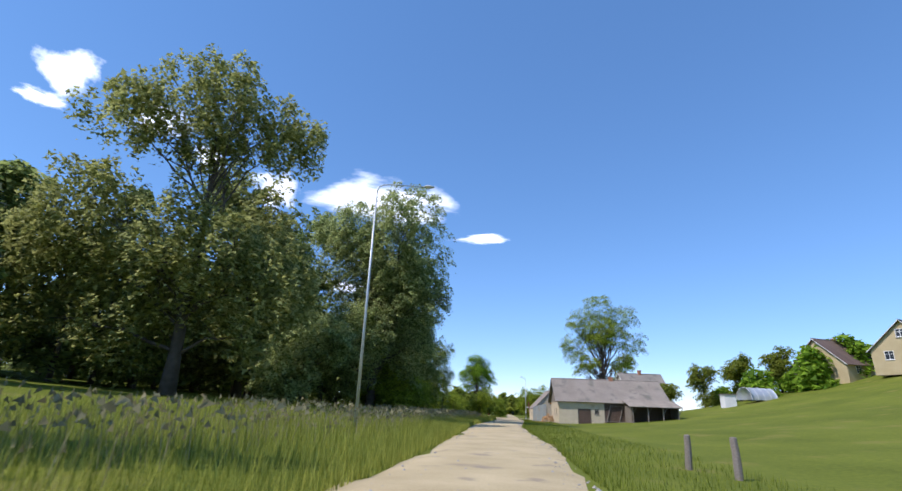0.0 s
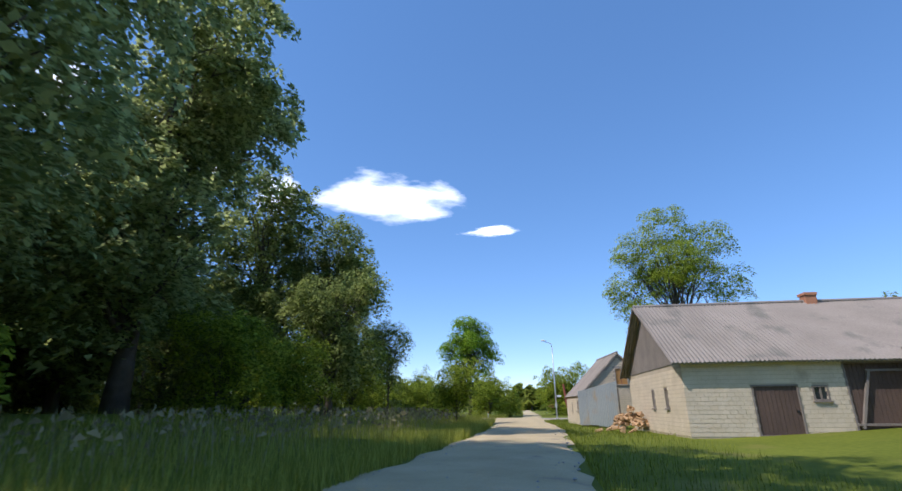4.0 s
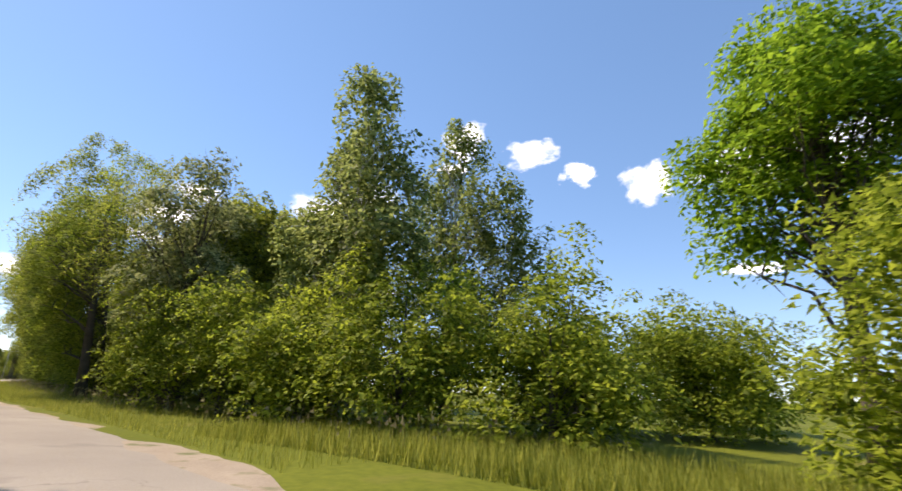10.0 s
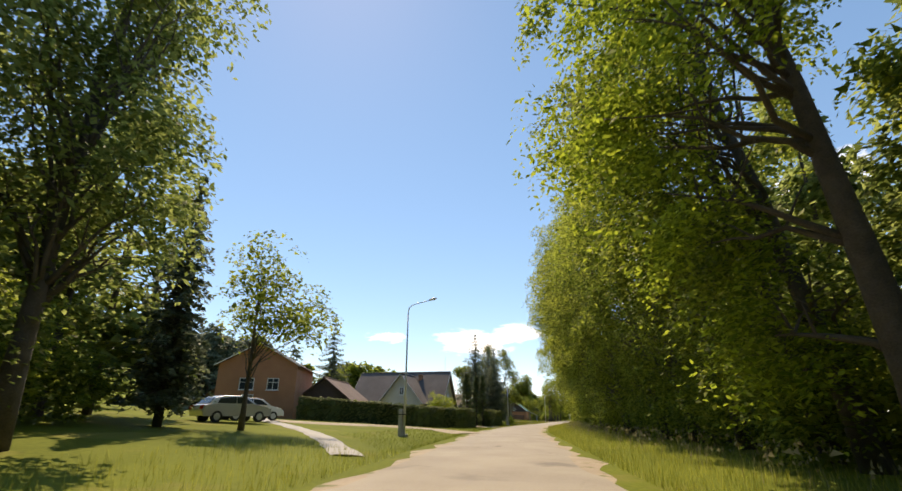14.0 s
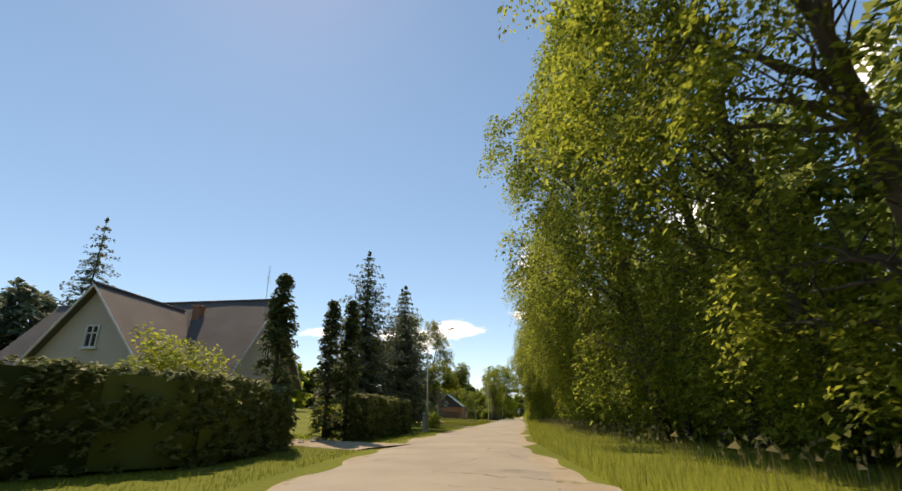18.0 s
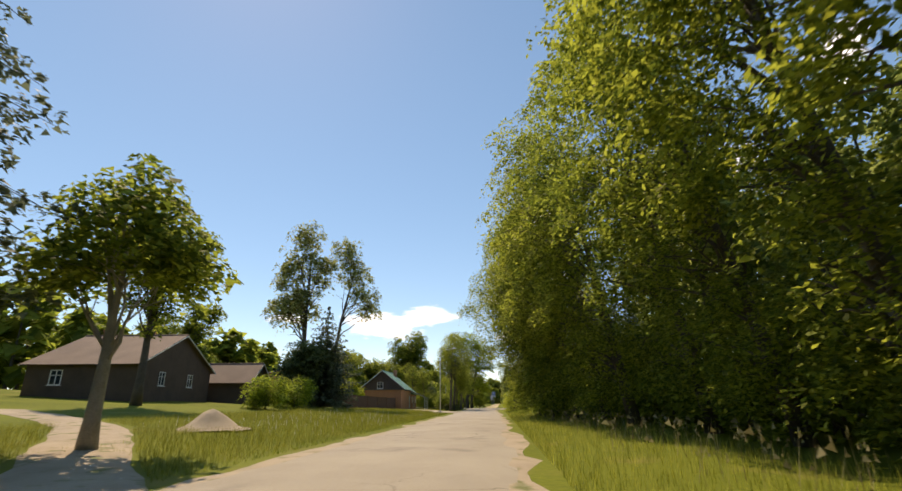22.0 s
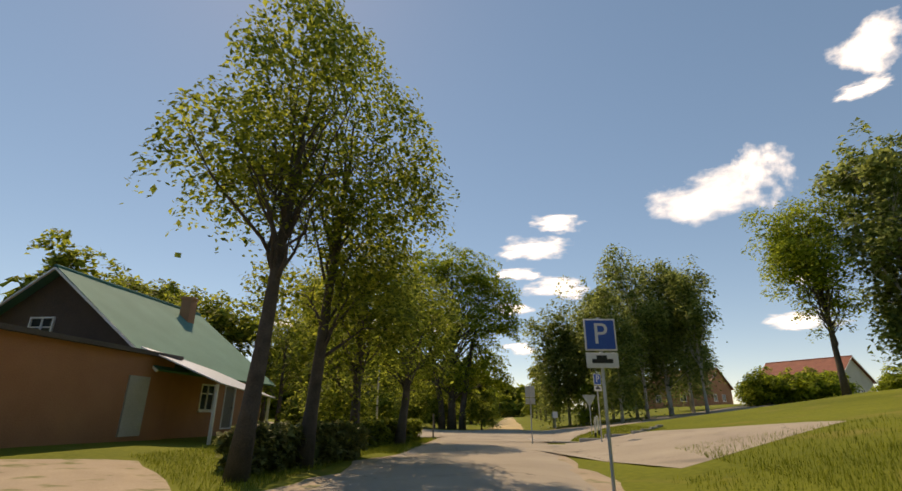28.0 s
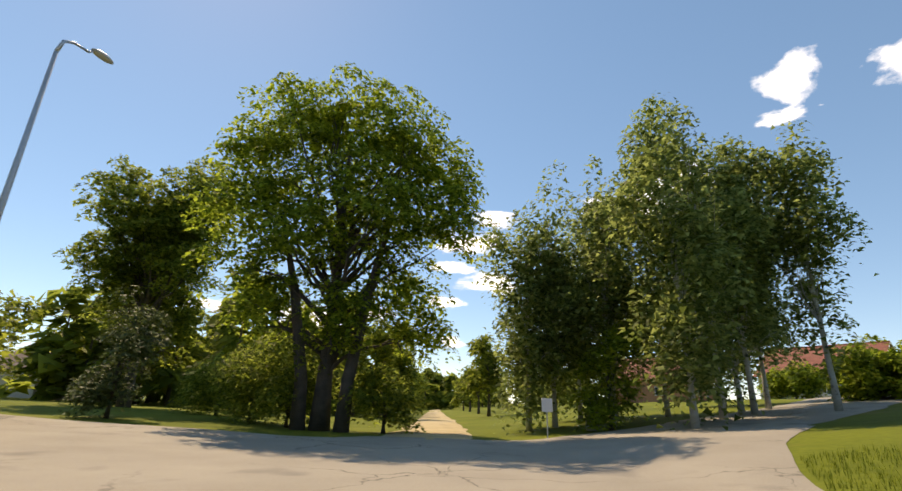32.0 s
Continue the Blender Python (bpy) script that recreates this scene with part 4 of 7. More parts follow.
# cream gabled shed by the gravel road
shed = gabled("gabled_shed", 1.75, 95.4, 94, 6.2, 5.8, 2.1, 5.0, MORTAR, SLATE, "cream brick shed with a steep grey corrugated roof", [
    ("back", 4.5, 1.0, 0.72, 0.72, "window"), ("back", 2.3, 1.0, 0.36, 0.6, "window"), ("left", 2.3, 2.75, 0.95, 1.25, "door"), ("left", 4.2, 0.05, 0.9, 1.9, "door")],
    over=0.13, z=0.0, category="shed", frame_mat=MORTAR, leaf_mat=NEW_WOOD, wave=0.028)


def brick_wall(root, place, length, top, holes, bw=0.262, bh=0.146, stuff=False, name="brick"):
    """Courses of bricks, set proud of the mortar; place maps along, out and up; top gives the height at a point along."""
    made, k = None, 0
    verts, faces = [], []
    for row in range(int(max(top(length * q / 20) for q in range(21)) / bh)):
        z0, u = 0.02 + row * bh, -bw / 2 * (row % 2)
        while u < length:
            u0, u1 = max(u, 0.0), min(u + bw - 0.014, length)
            u += bw
            mid, zm = (u0 + u1) / 2, z0 + bh / 2
            if u1 - u0 < 0.05 or z0 + bh > top(mid) or any(h[0] - 0.02 < mid < h[0] + h[2] + 0.02 and h[1] - 0.05 < zm < h[1] + h[3] + 0.05 for h in holes):
                continue
            out = 0.016 + 0.006 * noise.noise((row * 3.1, u * 2.7, 1.0))
            wob = 0.004 * noise.noise((row * 1.3, u * 5.1, 4.0))
            c = [place(a, b, cc + wob) for b in (0.02, -out) for a, cc in ((u0, z0), (u1, z0), (u1, z0 + bh - 0.016), (u0, z0 + bh - 0.016))]
            quads = [(4, 5, 6, 7), (0, 4, 7, 3), (1, 2, 6, 5), (3, 7, 6, 2), (0, 1, 5, 4)]
            if stuff:
                n0 = len(verts)
                verts += c
                faces += [tuple(i + n0 for i in q) for q in quads]
            else:
                mesh(name, c, quads, SILICATE_BRICK, root)
    if stuff:
        mesh("brickwork", verts, faces, SILICATE_BRICK, root)["kind"] = "stuff"


SL, SW = 6.2, 5.8
brick_wall(shed, lambda u, d, zz: Vector((SL / 2 - u, SW / 2 - d, zz)), SL, lambda u: 2.06, [(4.5, 1.0, 0.72, 0.72), (2.3, 1.0, 0.36, 0.6)])
brick_wall(shed, lambda u, d, zz: Vector((-SL / 2 + d, SW / 2 - u, zz)), SW, lambda u: 2.1 + 2.75 * (1 - abs(u - SW / 2) / (SW / 2)), [(2.58, 2.75, 0.95, 1.25), (4.48, 0.05, 0.9, 1.9)], stuff=True)
brick_wall(shed, lambda u, d, zz: Vector((SL / 2 - d, -SW / 2 + u, zz)), SW, lambda u: 2.1 + 2.75 * (1 - abs(u - SW / 2) / (SW / 2)), [], stuff=True)
brick_wall(barn, lambda u, d, zz: Vector((-7.4 + u, -5.0 + d, zz)), 14.8, lambda u: 3.05, [(2.6, 0.0, 1.8, 2.0), (4.9, 1.35, 0.6, 0.6), (6.2, 0.0, 2.8, 2.85)], 0.3, 0.17, True)
brick_wall(barn, lambda u, d, zz: Vector((-7.4 + d, 5.0 - u, zz)), 10.0, lambda u: 2.85, [(4.88, 1.1, 0.45, 0.9), (7.18, 1.1, 0.45, 0.9)], 0.3, 0.17, True)
tin = thing("tin_fence", pose(-1.15, 91.9, 0.05), "leaning fence of grey corrugated metal sheets", "fence")
fa, fb = Vector((0, 0, 0)), Vector((1.75, -5.4, 0))
for k in range(4):
    a, b = fa.lerp(fb, k / 4), fa.lerp(fb, (k + 1) / 4)
    h0, h1 = 2.3 + 0.11 * k, 2.3 + 0.11 * (k + 1)
    d = (b - a).normalized()
    nrm = Vector((-d.y, d.x, 0))
    vs_, fs_ = [], []
    for i in range(49):
        f = i / 48
        p = a.lerp(b, f) + nrm * (0.014 * math.sin(f * math.pi * 12) + 0.012 * (k % 2))
        for side in (0, 0.004):
            vs_ += [p + nrm * side + Vector((0, 0, 0.02 + 0.05 * (k % 2))), p + nrm * side + Vector((0, 0, h0 + (h1 - h0) * f))]
    for i in range(48):
        j = 4 * i
        fs_ += [(j, j + 4, j + 5, j + 1), (j + 2, j + 3, j + 7, j + 6), (j + 1, j + 5, j + 7, j + 3)]
    mesh("sheet", vs_, fs_, TIN, tin, smooth=False)
for k in range(3):
    p = fa.lerp(fb, k / 2)
    boxes("post", [(p.x + 0.05, p.x + 0.13, p.y + 0.05, p.y + 0.13, -0.3, 2.3)], OLD_WOOD, tin)
stair = thing("outside_stair", pose(2.5, 92.0, 0.1, 0, 0, 4), "thin rusty iron stair to the loft door", "stair")
v, f = join([tube([(0.3, -0.6, 2.7), (3.4, -0.9, 0.0)], [0.035, 0.035], 5), tube([(0.3, -0.1, 2.7), (3.4, -0.4, 0.0)], [0.035, 0.035], 5)])
mesh("stringer", v, f, RUST, stair)
for k in range(9):
    q = k / 8
    boxes("tread", [(0.3 + 3.1 * q - 0.1, 0.3 + 3.1 * q + 0.1, -0.6 - 0.3 * q, -0.1 - 0.3 * q, 2.68 - 2.7 * q, 2.71 - 2.7 * q)], RUST, stair)
v, f = join([tube([(0.3, -0.6, 3.55), (3.4, -0.9, 0.9), (3.4, -0.9, 0)], [0.02, 0.02, 0.02], 5), tube([(-0.6, -0.55, 2.7), (-0.6, -0.55, 3.55), (0.3, -0.6, 3.55), (0.3, -0.6, 2.7)], [0.02] * 4, 5)])
mesh("rail", v, f, RUST, stair)
pipe = thing("rusty_pipe", pose(-1.42, 98.55, 0.0), "rusty red iron pipe strapped to the shed's corner", "pipe")
v, f = tube([(0.12, 0.0, 1.2), (0.02, -0.02, 1.85), (-0.12, -0.06, 3.15)], [0.09, 0.11, 0.1], 12)
mesh("flue", v, f, RUST, pipe)
v, f = tube([(0.2, 0.0, 0.3), (0.13, 0.0, 1.25)], [0.015, 0.05], 8)
mesh("foot", v, f, RUST, pipe)
woodpile = thing("firewood_pile", pose(0.6, 83.2, ground_z(0.6, 83.2)), "loose heap of split firewood against the wall", "firewood")
rw = random.Random(5)
for k in range(70):
    r, zz = rw.uniform(0.06, 0.12), 0
    px, py = rw.gauss(0, 0.75), rw.gauss(0, 0.5)
    zz = max(0.05, 1.3 - 0.75 * math.hypot(px, py * 1.3)) * rw.random() ** 0.4
    a = rw.uniform(0, 3.1)
    dx, dy, dz = math.cos(a) * 0.2, math.sin(a) * 0.2, rw.uniform(-0.1, 0.1)
    v, f = tube([(px - dx, py - dy, zz - dz + 0.05), (px + dx, py + dy, zz + dz + 0.05)], [r, r * 0.9], 5)
    mesh("log", v, f, FIREWOOD, woodpile)

# houses on the hill
gabled("hill_house", 52.5, 97.5, 22, 9, 9.5, 2.6, 7.0, YELLOW_RENDER, BROWN_ROOF, "ochre house with a steep brown roof on the hill", [
    ("left", 1.2, 1.0, 1.2, 1.3, "window"), ("left", 5.0, 1.0, 1.2, 1.3, "window"), ("left", 3.2, 4.0, 1.2, 1.2, "window"), ("front", 2, 1, 1.2, 1.3, "window"), ("front", 6, 1, 1.2, 1.3, "window")], chimneys=((1, 0.5, 0.6, 1.0),))
gabled("hill_house", 57, 84.5, 30, 10, 9, 2.6, 6.6, YELLOW_RENDER, DARK_ROOF, "ochre house with a steep dark roof on the hill", [
    ("left", 1.4, 1.0, 1.2, 1.3, "window"), ("left", 3.4, 4.2, 1.2, 1.2, "window"), ("front", 2, 1, 1.2, 1.3, "window"), ("front", 6, 1, 1.2, 1.3, "window")], chimneys=((-1, 0.6, 0.6, 0.9),))
gabled("white_house", 24, 118, 10, 9, 8, 5.6, 9.6, PALE_RENDER, SLATE, "pale rendered house behind the barn", [
    ("left", 2, 1, 1.1, 1.4, "window"), ("left", 4.6, 1, 1.1, 1.4, "window"), ("front", 1.5, 1, 1.1, 1.4, "window"), ("front", 5, 1, 1.1, 1.4, "window")], chimneys=((0, 0, 0.6, 0.8),))
gabled("gabled_house", 22.5, 131, -12, 8, 7, 3.0, 6.4, PALE_RENDER, SLATE, "small grey gabled house behind the ash", [("left", 2.6, 3.6, 0.9, 1.0, "window"), ("left", 1.0, 1.0, 1.0, 1.2, "window"), ("front", 2, 1.0, 1.0, 1.2, "window")])
# workshops beyond the junction
gabled("workshop", 27, 172, 12, 17, 10, 3.2, 6.4, PALE_RENDER, SLATE, "long pale workshop with a grey roof", [
    ("front", 2, 1.2, 1.6, 1.2, "window"), ("front", 7, 1.2, 1.6, 1.2, "window"), ("front", 12, 0.05, 3, 2.8, "door")], z=1.0, category="workshop")
crane = thing("gantry_crane", pose(17, 172, 1.0, 0, 0, 10), "rust-red steel gantry over the yard", "crane")
boxes("girder", [(-6, 6, -0.3, 0.3, 6.0, 6.8)], RUST, crane)
for xx in (-5.5, 5.2):
    for yy in (-1.6, 1.6):
        v, f = tube([(xx, yy * 1.3, -0.5), (xx, yy * 0.2, 6.1)], [0.16, 0.14], 6)
        mesh("leg", v, f, RUST, crane)
silo = thing("silo", pose(3.5, 186, 1.0), "pair of rusty steel tanks at the track's end", "silo")
for k in range(2):
    v, f = tube([(k * 3.2, 0, 0), (k * 3.2, 0, 5.0), (k * 3.2, 0, 5.6)], [1.4, 1.4, 0.4], 16)
    mesh("tank", v, f, RUST, silo)
    for j in range(3):
        v, f = tube([(k * 3.2, 0, 1.2 + 1.4 * j), (k * 3.2, 0, 1.3 + 1.4 * j)], [1.46, 1.46], 16)
        mesh("band", v, f, RUST, silo)

# house with a cross gable behind the clipped hedge
h3 = gabled("gabled_house", -119.8, 78.6, 90, 14.5, 8.4, 3.1, 7.7, PALE_RENDER, DARK_ROOF, "pale house with a dark pitched roof behind the hedge", [
    ("right", 1.0, 0.05, 1.05, 2.3, "door"), ("right", 3.5, 1.1, 0.8, 1.2, "window"), ("right", 5.7, 0.05, 1.05, 2.1, "door"), ("right", 3.55, 4.0, 0.7, 1.1, "window"),
    ("front", 2.0, 1.0, 1.2, 1.3, "window"), ("front", 9.5, 1.0, 1.2, 1.3, "window")],
    over=0.5, leaf_mat=DARK_WOOD, chimneys=((-2.0, 1.0, 0.6, 0.8), (3.0, -1.0, 0.5, 0.7)), z=0.45)
gabled("gabled_house", -115.4, 80.6, 0, 6.0, 6.2, 3.1, 6.9, PALE_RENDER, DARK_ROOF, "cross wing of the pale house, its gable to the garden", [
    ("right", 2.6, 3.9, 0.7, 1.1, "window"), ("right", 2.3, 1.0, 1.3, 1.3, "window")], over=0.45, z=0.5)
aerial = thing("roof_aerial", pose(-119.8, 85.4, 8.15), "thin metal aerial mast on the roof ridge", "aerial")
v, f = tube([(0, 0, -0.5), (0, 0, 2.4)], [0.02, 0.015], 6)
mesh("mast", v, f, STEEL, aerial)
for k in range(5):
    v, f = tube([(-0.35 + 0.04 * k, 0, 1.3 + 0.2 * k), (0.35 - 0.04 * k, 0, 1.3 + 0.2 * k)], [0.008, 0.008], 4)
    mesh("rod", v, f, STEEL, aerial)
# old sheds beyond the driveway
gabled("old_shed", -99, 77, 12, 11, 6, 2.3, 4.6, DARK_WOOD, BROWN_ROOF, "dark timber shed with a mossy brown roof", [("front", 3, 0.05, 1.4, 1.9, "door")], frame_mat=DARK_WOOD, category="shed")
gabled("old_shed", -99, 66, 15, 12, 7, 2.6, 5.2, DARK_WOOD, BROWN_ROOF, "dark timber shed behind another shed", [("front", 3, 0.05, 1.4, 1.9, "door")], frame_mat=DARK_WOOD, category="shed")
# orange brick house behind the car
gabled("brick_house", -92, 72, 20, 10, 8, 5.2, 7.4, ORANGE_BRICK, DARK_ROOF, "orange brick house with a low dark roof", [
    ("right", 2.0, 2.6, 1.5, 1.2, "window"), ("right", 4.8, 2.6, 1.2, 1.2, "window"), ("right", 2.4, 0.05, 1.2, 2.1, "door"), ("front", 2, 2.6, 1.4, 1.2, "window"), ("front", 6, 2.6, 1.4, 1.2, "window")])
# farmhouses above the field
gabled("farmhouse", -189.8, 67.8, 95, 9, 13, 2.6, 5.6, DARK_WOOD, BROWN_ROOF, "dark timber farmhouse with a brown roof", [
    ("right", 3, 0.9, 1.0, 1.2, "window"), ("right", 8, 0.9, 1.0, 1.2, "window"), ("front", 2, 0.9, 1.0, 1.2, "window")], chimneys=((1, 0.6, 0.5, 0.8), (-2.5, -0.6, 0.5, 0.8)))
gabled("farm_shed", -200.6, 71.8, 95, 7, 6, 2.2, 4.2, DARK_WOOD, BROWN_ROOF, "low timber farm shed with a pale brown roof", category="shed")
# orange building and long board fence
gabled("brick_block", -240, 66, 8, 16, 10, 5.6, 6.4, ORANGE_BRICK, DARK_ROOF, "orange brick building with a nearly flat roof", [
    ("front", 1.5, 3.6, 1.0, 1.1, "window"), ("front", 3.6, 3.6, 1.0, 1.1, "window"), ("front", 5.7, 3.6, 1.0, 1.1, "window"), ("right", 3, 3.6, 1.2, 1.1, "window"),
    ("back", 1.5, 3.6, 1.0, 1.1, "window"), ("back", 3.6, 3.6, 1.0, 1.1, "window"), ("back", 5.7, 3.6, 1.0, 1.1, "window")], over=0.2)
gabled("green_roofed_house", -241.6, 82.2, 0, 9.8, 10, 2.7, 6.6, ORANGE_BRICK, GREEN_ROOF, "orange brick house with a large green pitched roof", [
    ("back", 7.8, 0.9, 1.2, 1.2, "window"), ("back", 5.6, 0.05, 1.1, 2.1, "door"), ("back", 3.5, 0.9, 1.2, 1.2, "window"), ("right", 3.8, 3.4, 1.1, 1.2, "window")], over=0.5, gable_mat=DARK_WOOD, chimneys=((-2.6, 1.0, 0.6, 1.3),))
annex = thing("brick_annex", pose(-231.5, 84.5, ground_z(-231.5, 84.5)), "low flat orange brick annex with a grey metal door", "annex")
boxes("wall", [(-6, 5, -3, 3, -1, 2.9)], ORANGE_BRICK, annex)
boxes("roof", [(-6.2, 5.2, -3.2, 3.2, 2.9, 3.05)], DARK_ROOF, annex)
boxes("door", [(-4.6, -3.5, 3.0, 3.06, 0, 2.1)], STEEL, annex, "grey metal door")
canopy = thing("sheet_canopy", pose(-238.6, 88.6, ground_z(-238.6, 88.6)) @ Matrix.Diagonal((0.7, 0.9, 1, 1)), "pale sheet-metal canopy on thin posts", "canopy")
roof_slab("sheet", canopy, SOLAR, (-3.6, 2.0, 1.7), (3.6, 2.0, 2.1), (3.6, -1.9, 3.5), (-3.6, -1.9, 3.1), 0.05)
for xx in (-3.3, 0, 3.3):
    boxes("post", [(xx - 0.06, xx + 0.06, 1.7, 1.82, -0.6, 1.92 + 0.055 * xx)], WHITE_PAINT, canopy)
# grey shed with a hipped roof by the poplar
hs = thing("hipped_shed", pose(-213.6, 112.0, ground_z(-213.6, 112.0), 0, 0, -28), "weathered brown-grey shed with a hipped sheet roof", "shed")
boxes("wall", [(-3.6, 3.6, -2.6, 3.2, -1.5, 2.7)], SHED_RENDER, hs)
boxes("door", [(1.0, 2.4, -2.66, -2.603, -0.2, 1.9)], OLD_WOOD, hs, "weathered plank door")
e_, r_ = 4.2, 0.9
vs_ = [(-e_, -3.15, 2.55), (e_, -3.15, 2.55), (e_, 3.8, 2.55), (-e_, 3.8, 2.55), (-r_, 0.2, 5.5), (r_, 0.2, 5.5)]
vs_ += [(a, b, c - 0.12) for a, b, c in vs_]
fs_ = [(0, 1, 5, 4), (1, 2, 5), (2, 3, 4, 5), (3, 0, 4), (6, 10, 11, 7), (7, 11, 8), (8, 11, 10, 9), (9, 10, 6), (0, 6, 7, 1), (1, 7, 8, 2), (2, 8, 9, 3), (3, 9, 6, 0)]
mesh("roof", vs_, fs_, SLATE, hs)
boxes("door", [(3.603, 3.67, -1.4, 0.95, -0.4, 2.15)], DARK_WOOD, hs, "dark plank double door")
boxes("pier", [(3.603, 3.72, -2.0, -1.45, -0.6, 2.5)], PALE_RENDER, hs, "pale corner pier")
boxes("pier", [(3.6, 3.75, 2.6, 3.3, -0.6, 2.5)], PALE_RENDER, hs, "pale corner pier")
boxes("window", [(3.603, 3.64, 1.6, 2.35, 0.5, 1.55)], GLASS_DARK, hs, "dark window")
v, f = tube([(0.3, 0.9, 4.4), (0.3, 0.9, 6.1)], [0.09, 0.09], 8)
mesh("flue", v, f, CONCRETE, hs)
# red-roofed houses beyond the birches
for k, (xx, yy, rr) in enumerate(((-300, 150, 30), (-318, 138, 40))):
    gabled("far_house", xx, yy, rr, 12, 9, 3.4, 6.8, ORANGE_BRICK if k else PALE_RENDER, RUST, "distant house with a dull red roof", [
        ("right", 2, 1, 1.2, 1.2, "window"), ("right", 5, 1, 1.2, 1.2, "window"), ("front", 2, 1, 1.2, 1.2, "window"), ("front", 7, 1, 1.2, 1.2, "window")])
gabled("far_house", -300, 62, 60, 12, 9, 3.0, 6.2, PALE_RENDER, BROWN_ROOF, "pale house behind the trees at the crossing", [("right", 2, 1, 1.2, 1.2, "window"), ("front", 3, 1, 1.2, 1.2, "window")])


# ---------------------------------------------------------------- trees and shrubs
def shrub(x, y, tall, wide, seed, label, kind="bush", leaf=0.13, per=38, density=1.65, group="", kite=False):
    return broad_tree("shrub", x, y, [(a, b, max(c, r * 0.8), r, h) for a, b, c, r, h in egg(tall, wide, 0.02, seed, 6)], kind, 0.09, seed, label, "shrub", leaf, per, density, 0.0, 0.15, group=group, spread_=0.38, kite=kite)


# tall trees left of the gravel road
broad_tree("willow", -30, 37, [(4.6, 2.5, 22, 4.2, 3.2), (-0.5, -1.0, 24.6, 4.8, 3.2), (-4.5, -4, 21, 4.0, 3.2), (0, 0, 20, 3.4, 3.0), (-7, -3, 13, 4.6, 5), (1, -2, 10.5, 5.0, 5.5), (-4, 0, 7, 5.5, 5.5), (6, 1, 8, 4.4, 6), (-11, -2, 9, 4, 7)],
           "willow", 0.5, 11, "tall willow with a hanging yellow-green crown", drop=0.9, leaf=0.26, per=30, stem=0.5)
broad_tree("broadleaf_tree", -21.4, 60, egg(29.0, 9.4, 0.06, 4, 11), "silver", 0.5, 12, "tall dense grey-green tree at the meadow's edge", leaf=0.21, per=40, drop=0.3, kite=True)
broad_tree("broadleaf_tree", -23.5, 75, egg(24, 7.5, 0.08, 5, 9), "silver", 0.5, 13, "tall dense dark tree shading the meadow", leaf=0.24, per=38, drop=0.3)
broad_tree("broadleaf_tree", -24.2, 100.5, egg(21.5, 5.6, 0.06, 6, 11), "birch", 0.36, 14, "tall dark tree near the junction", leaf=0.2, per=36, drop=0.4)
broad_tree("broadleaf_tree", -33, 52, egg(26, 8, 0.05, 7, 9), "willow", 0.4, 15, "dark tree standing behind the willow", leaf=0.34, per=22)
broad_tree("broadleaf_tree", -37, 66, egg(28, 8, 0.05, 8, 9), "birch", 0.4, 16, "dark tree deep in the thicket", leaf=0.36, per=20)
broad_tree("broadleaf_tree", -36, 84, egg(20, 8, 0.05, 9, 8), "birch", 0.4, 17, "dark tree deep in the thicket", leaf=0.36, per=20)
broad_tree("broadleaf_tree", -29, 95.5, egg(24, 7, 0.06, 10, 9), "birch", 0.45, 18, "very tall dark tree by the junction corner", leaf=0.22, per=36, drop=0.3)
shrub(-24, 46, 8.5, 4.5, 21, "grey-green shrub under the tall trees", "silver", 0.18)
shrub(-20, 62, 6, 3.6, 22, "dark shrub under the tall trees", "bush", 0.2)
shrub(-10.4, 94.9, 5.4, 2.6, 23, "leafy shrub leaning over the meadow by the gravel road")
shrub(-17.9, 102.0, 9.6, 2.5, 24, "tall leafy shrub under the corner trees", "birch", 0.15, 28, kite=True)
shrub(-20.0, 97.5, 7.0, 3.4, 25, "dense shrub in the shade of the tall trees")
shrub(-20.0, 84.5, 6.0, 3.2, 26, "dense shrub in the shade of the tall trees")
shrub(-20.5, 78.0, 5.5, 3.2, 27, "dense shrub in the shade of the tall trees")
broad_tree("broadleaf_tree", -19.6, 91.0, egg(12.5, 4.6, 0.06, 19, 9), "birch", 0.3, 19, "dark tree overhanging the shaded meadow", kite=True, leaf=0.19, per=30, drop=0.3)
conifer("spruce", -18.4, 9.6, 11.5, 3.3, 31, "dark spruce at the meadow's edge")
# beyond the junction
broad_tree("maple", -12.4, 128.4, [(0.72 * bx, 0.72 * by, bz, 0.88 * r, h) for bx, by, bz, r, h in ((-0.6, 0, 13.2, 2.3, 1.8), (1.5, 0.3, 12.2, 2.1, 1.6), (-2.4, 0.5, 11.2, 2.0, 1.5), (3.6, 0, 10.6, 2.0, 1.5), (-4.4, 0.4, 9.4, 2.0, 1.5), (4.6, 0.2, 8.6, 1.8, 1.3), (-0.3, 2.2, 10.0, 2.5, 1.8), (0.4, -2.4, 10.2, 2.5, 1.8), (-0.4, 0, 8.2, 2.6, 1.6), (-3.4, 0, 6.8, 1.9, 1.1), (2.6, 0.4, 6.8, 2.0, 1.2))],
           "maple", 0.32, 41, "bright green round-crowned maple above the bushes", leaf=0.19, per=64, spread_=0.6, density=1.05, kite=True)
shrub(-9.2, 121.8, 6.4, 3.2, 42, "dense shrub at the maple's foot")
shrub(-18.5, 132, 5.5, 4.5, 44, "broad shrub at the field's edge")
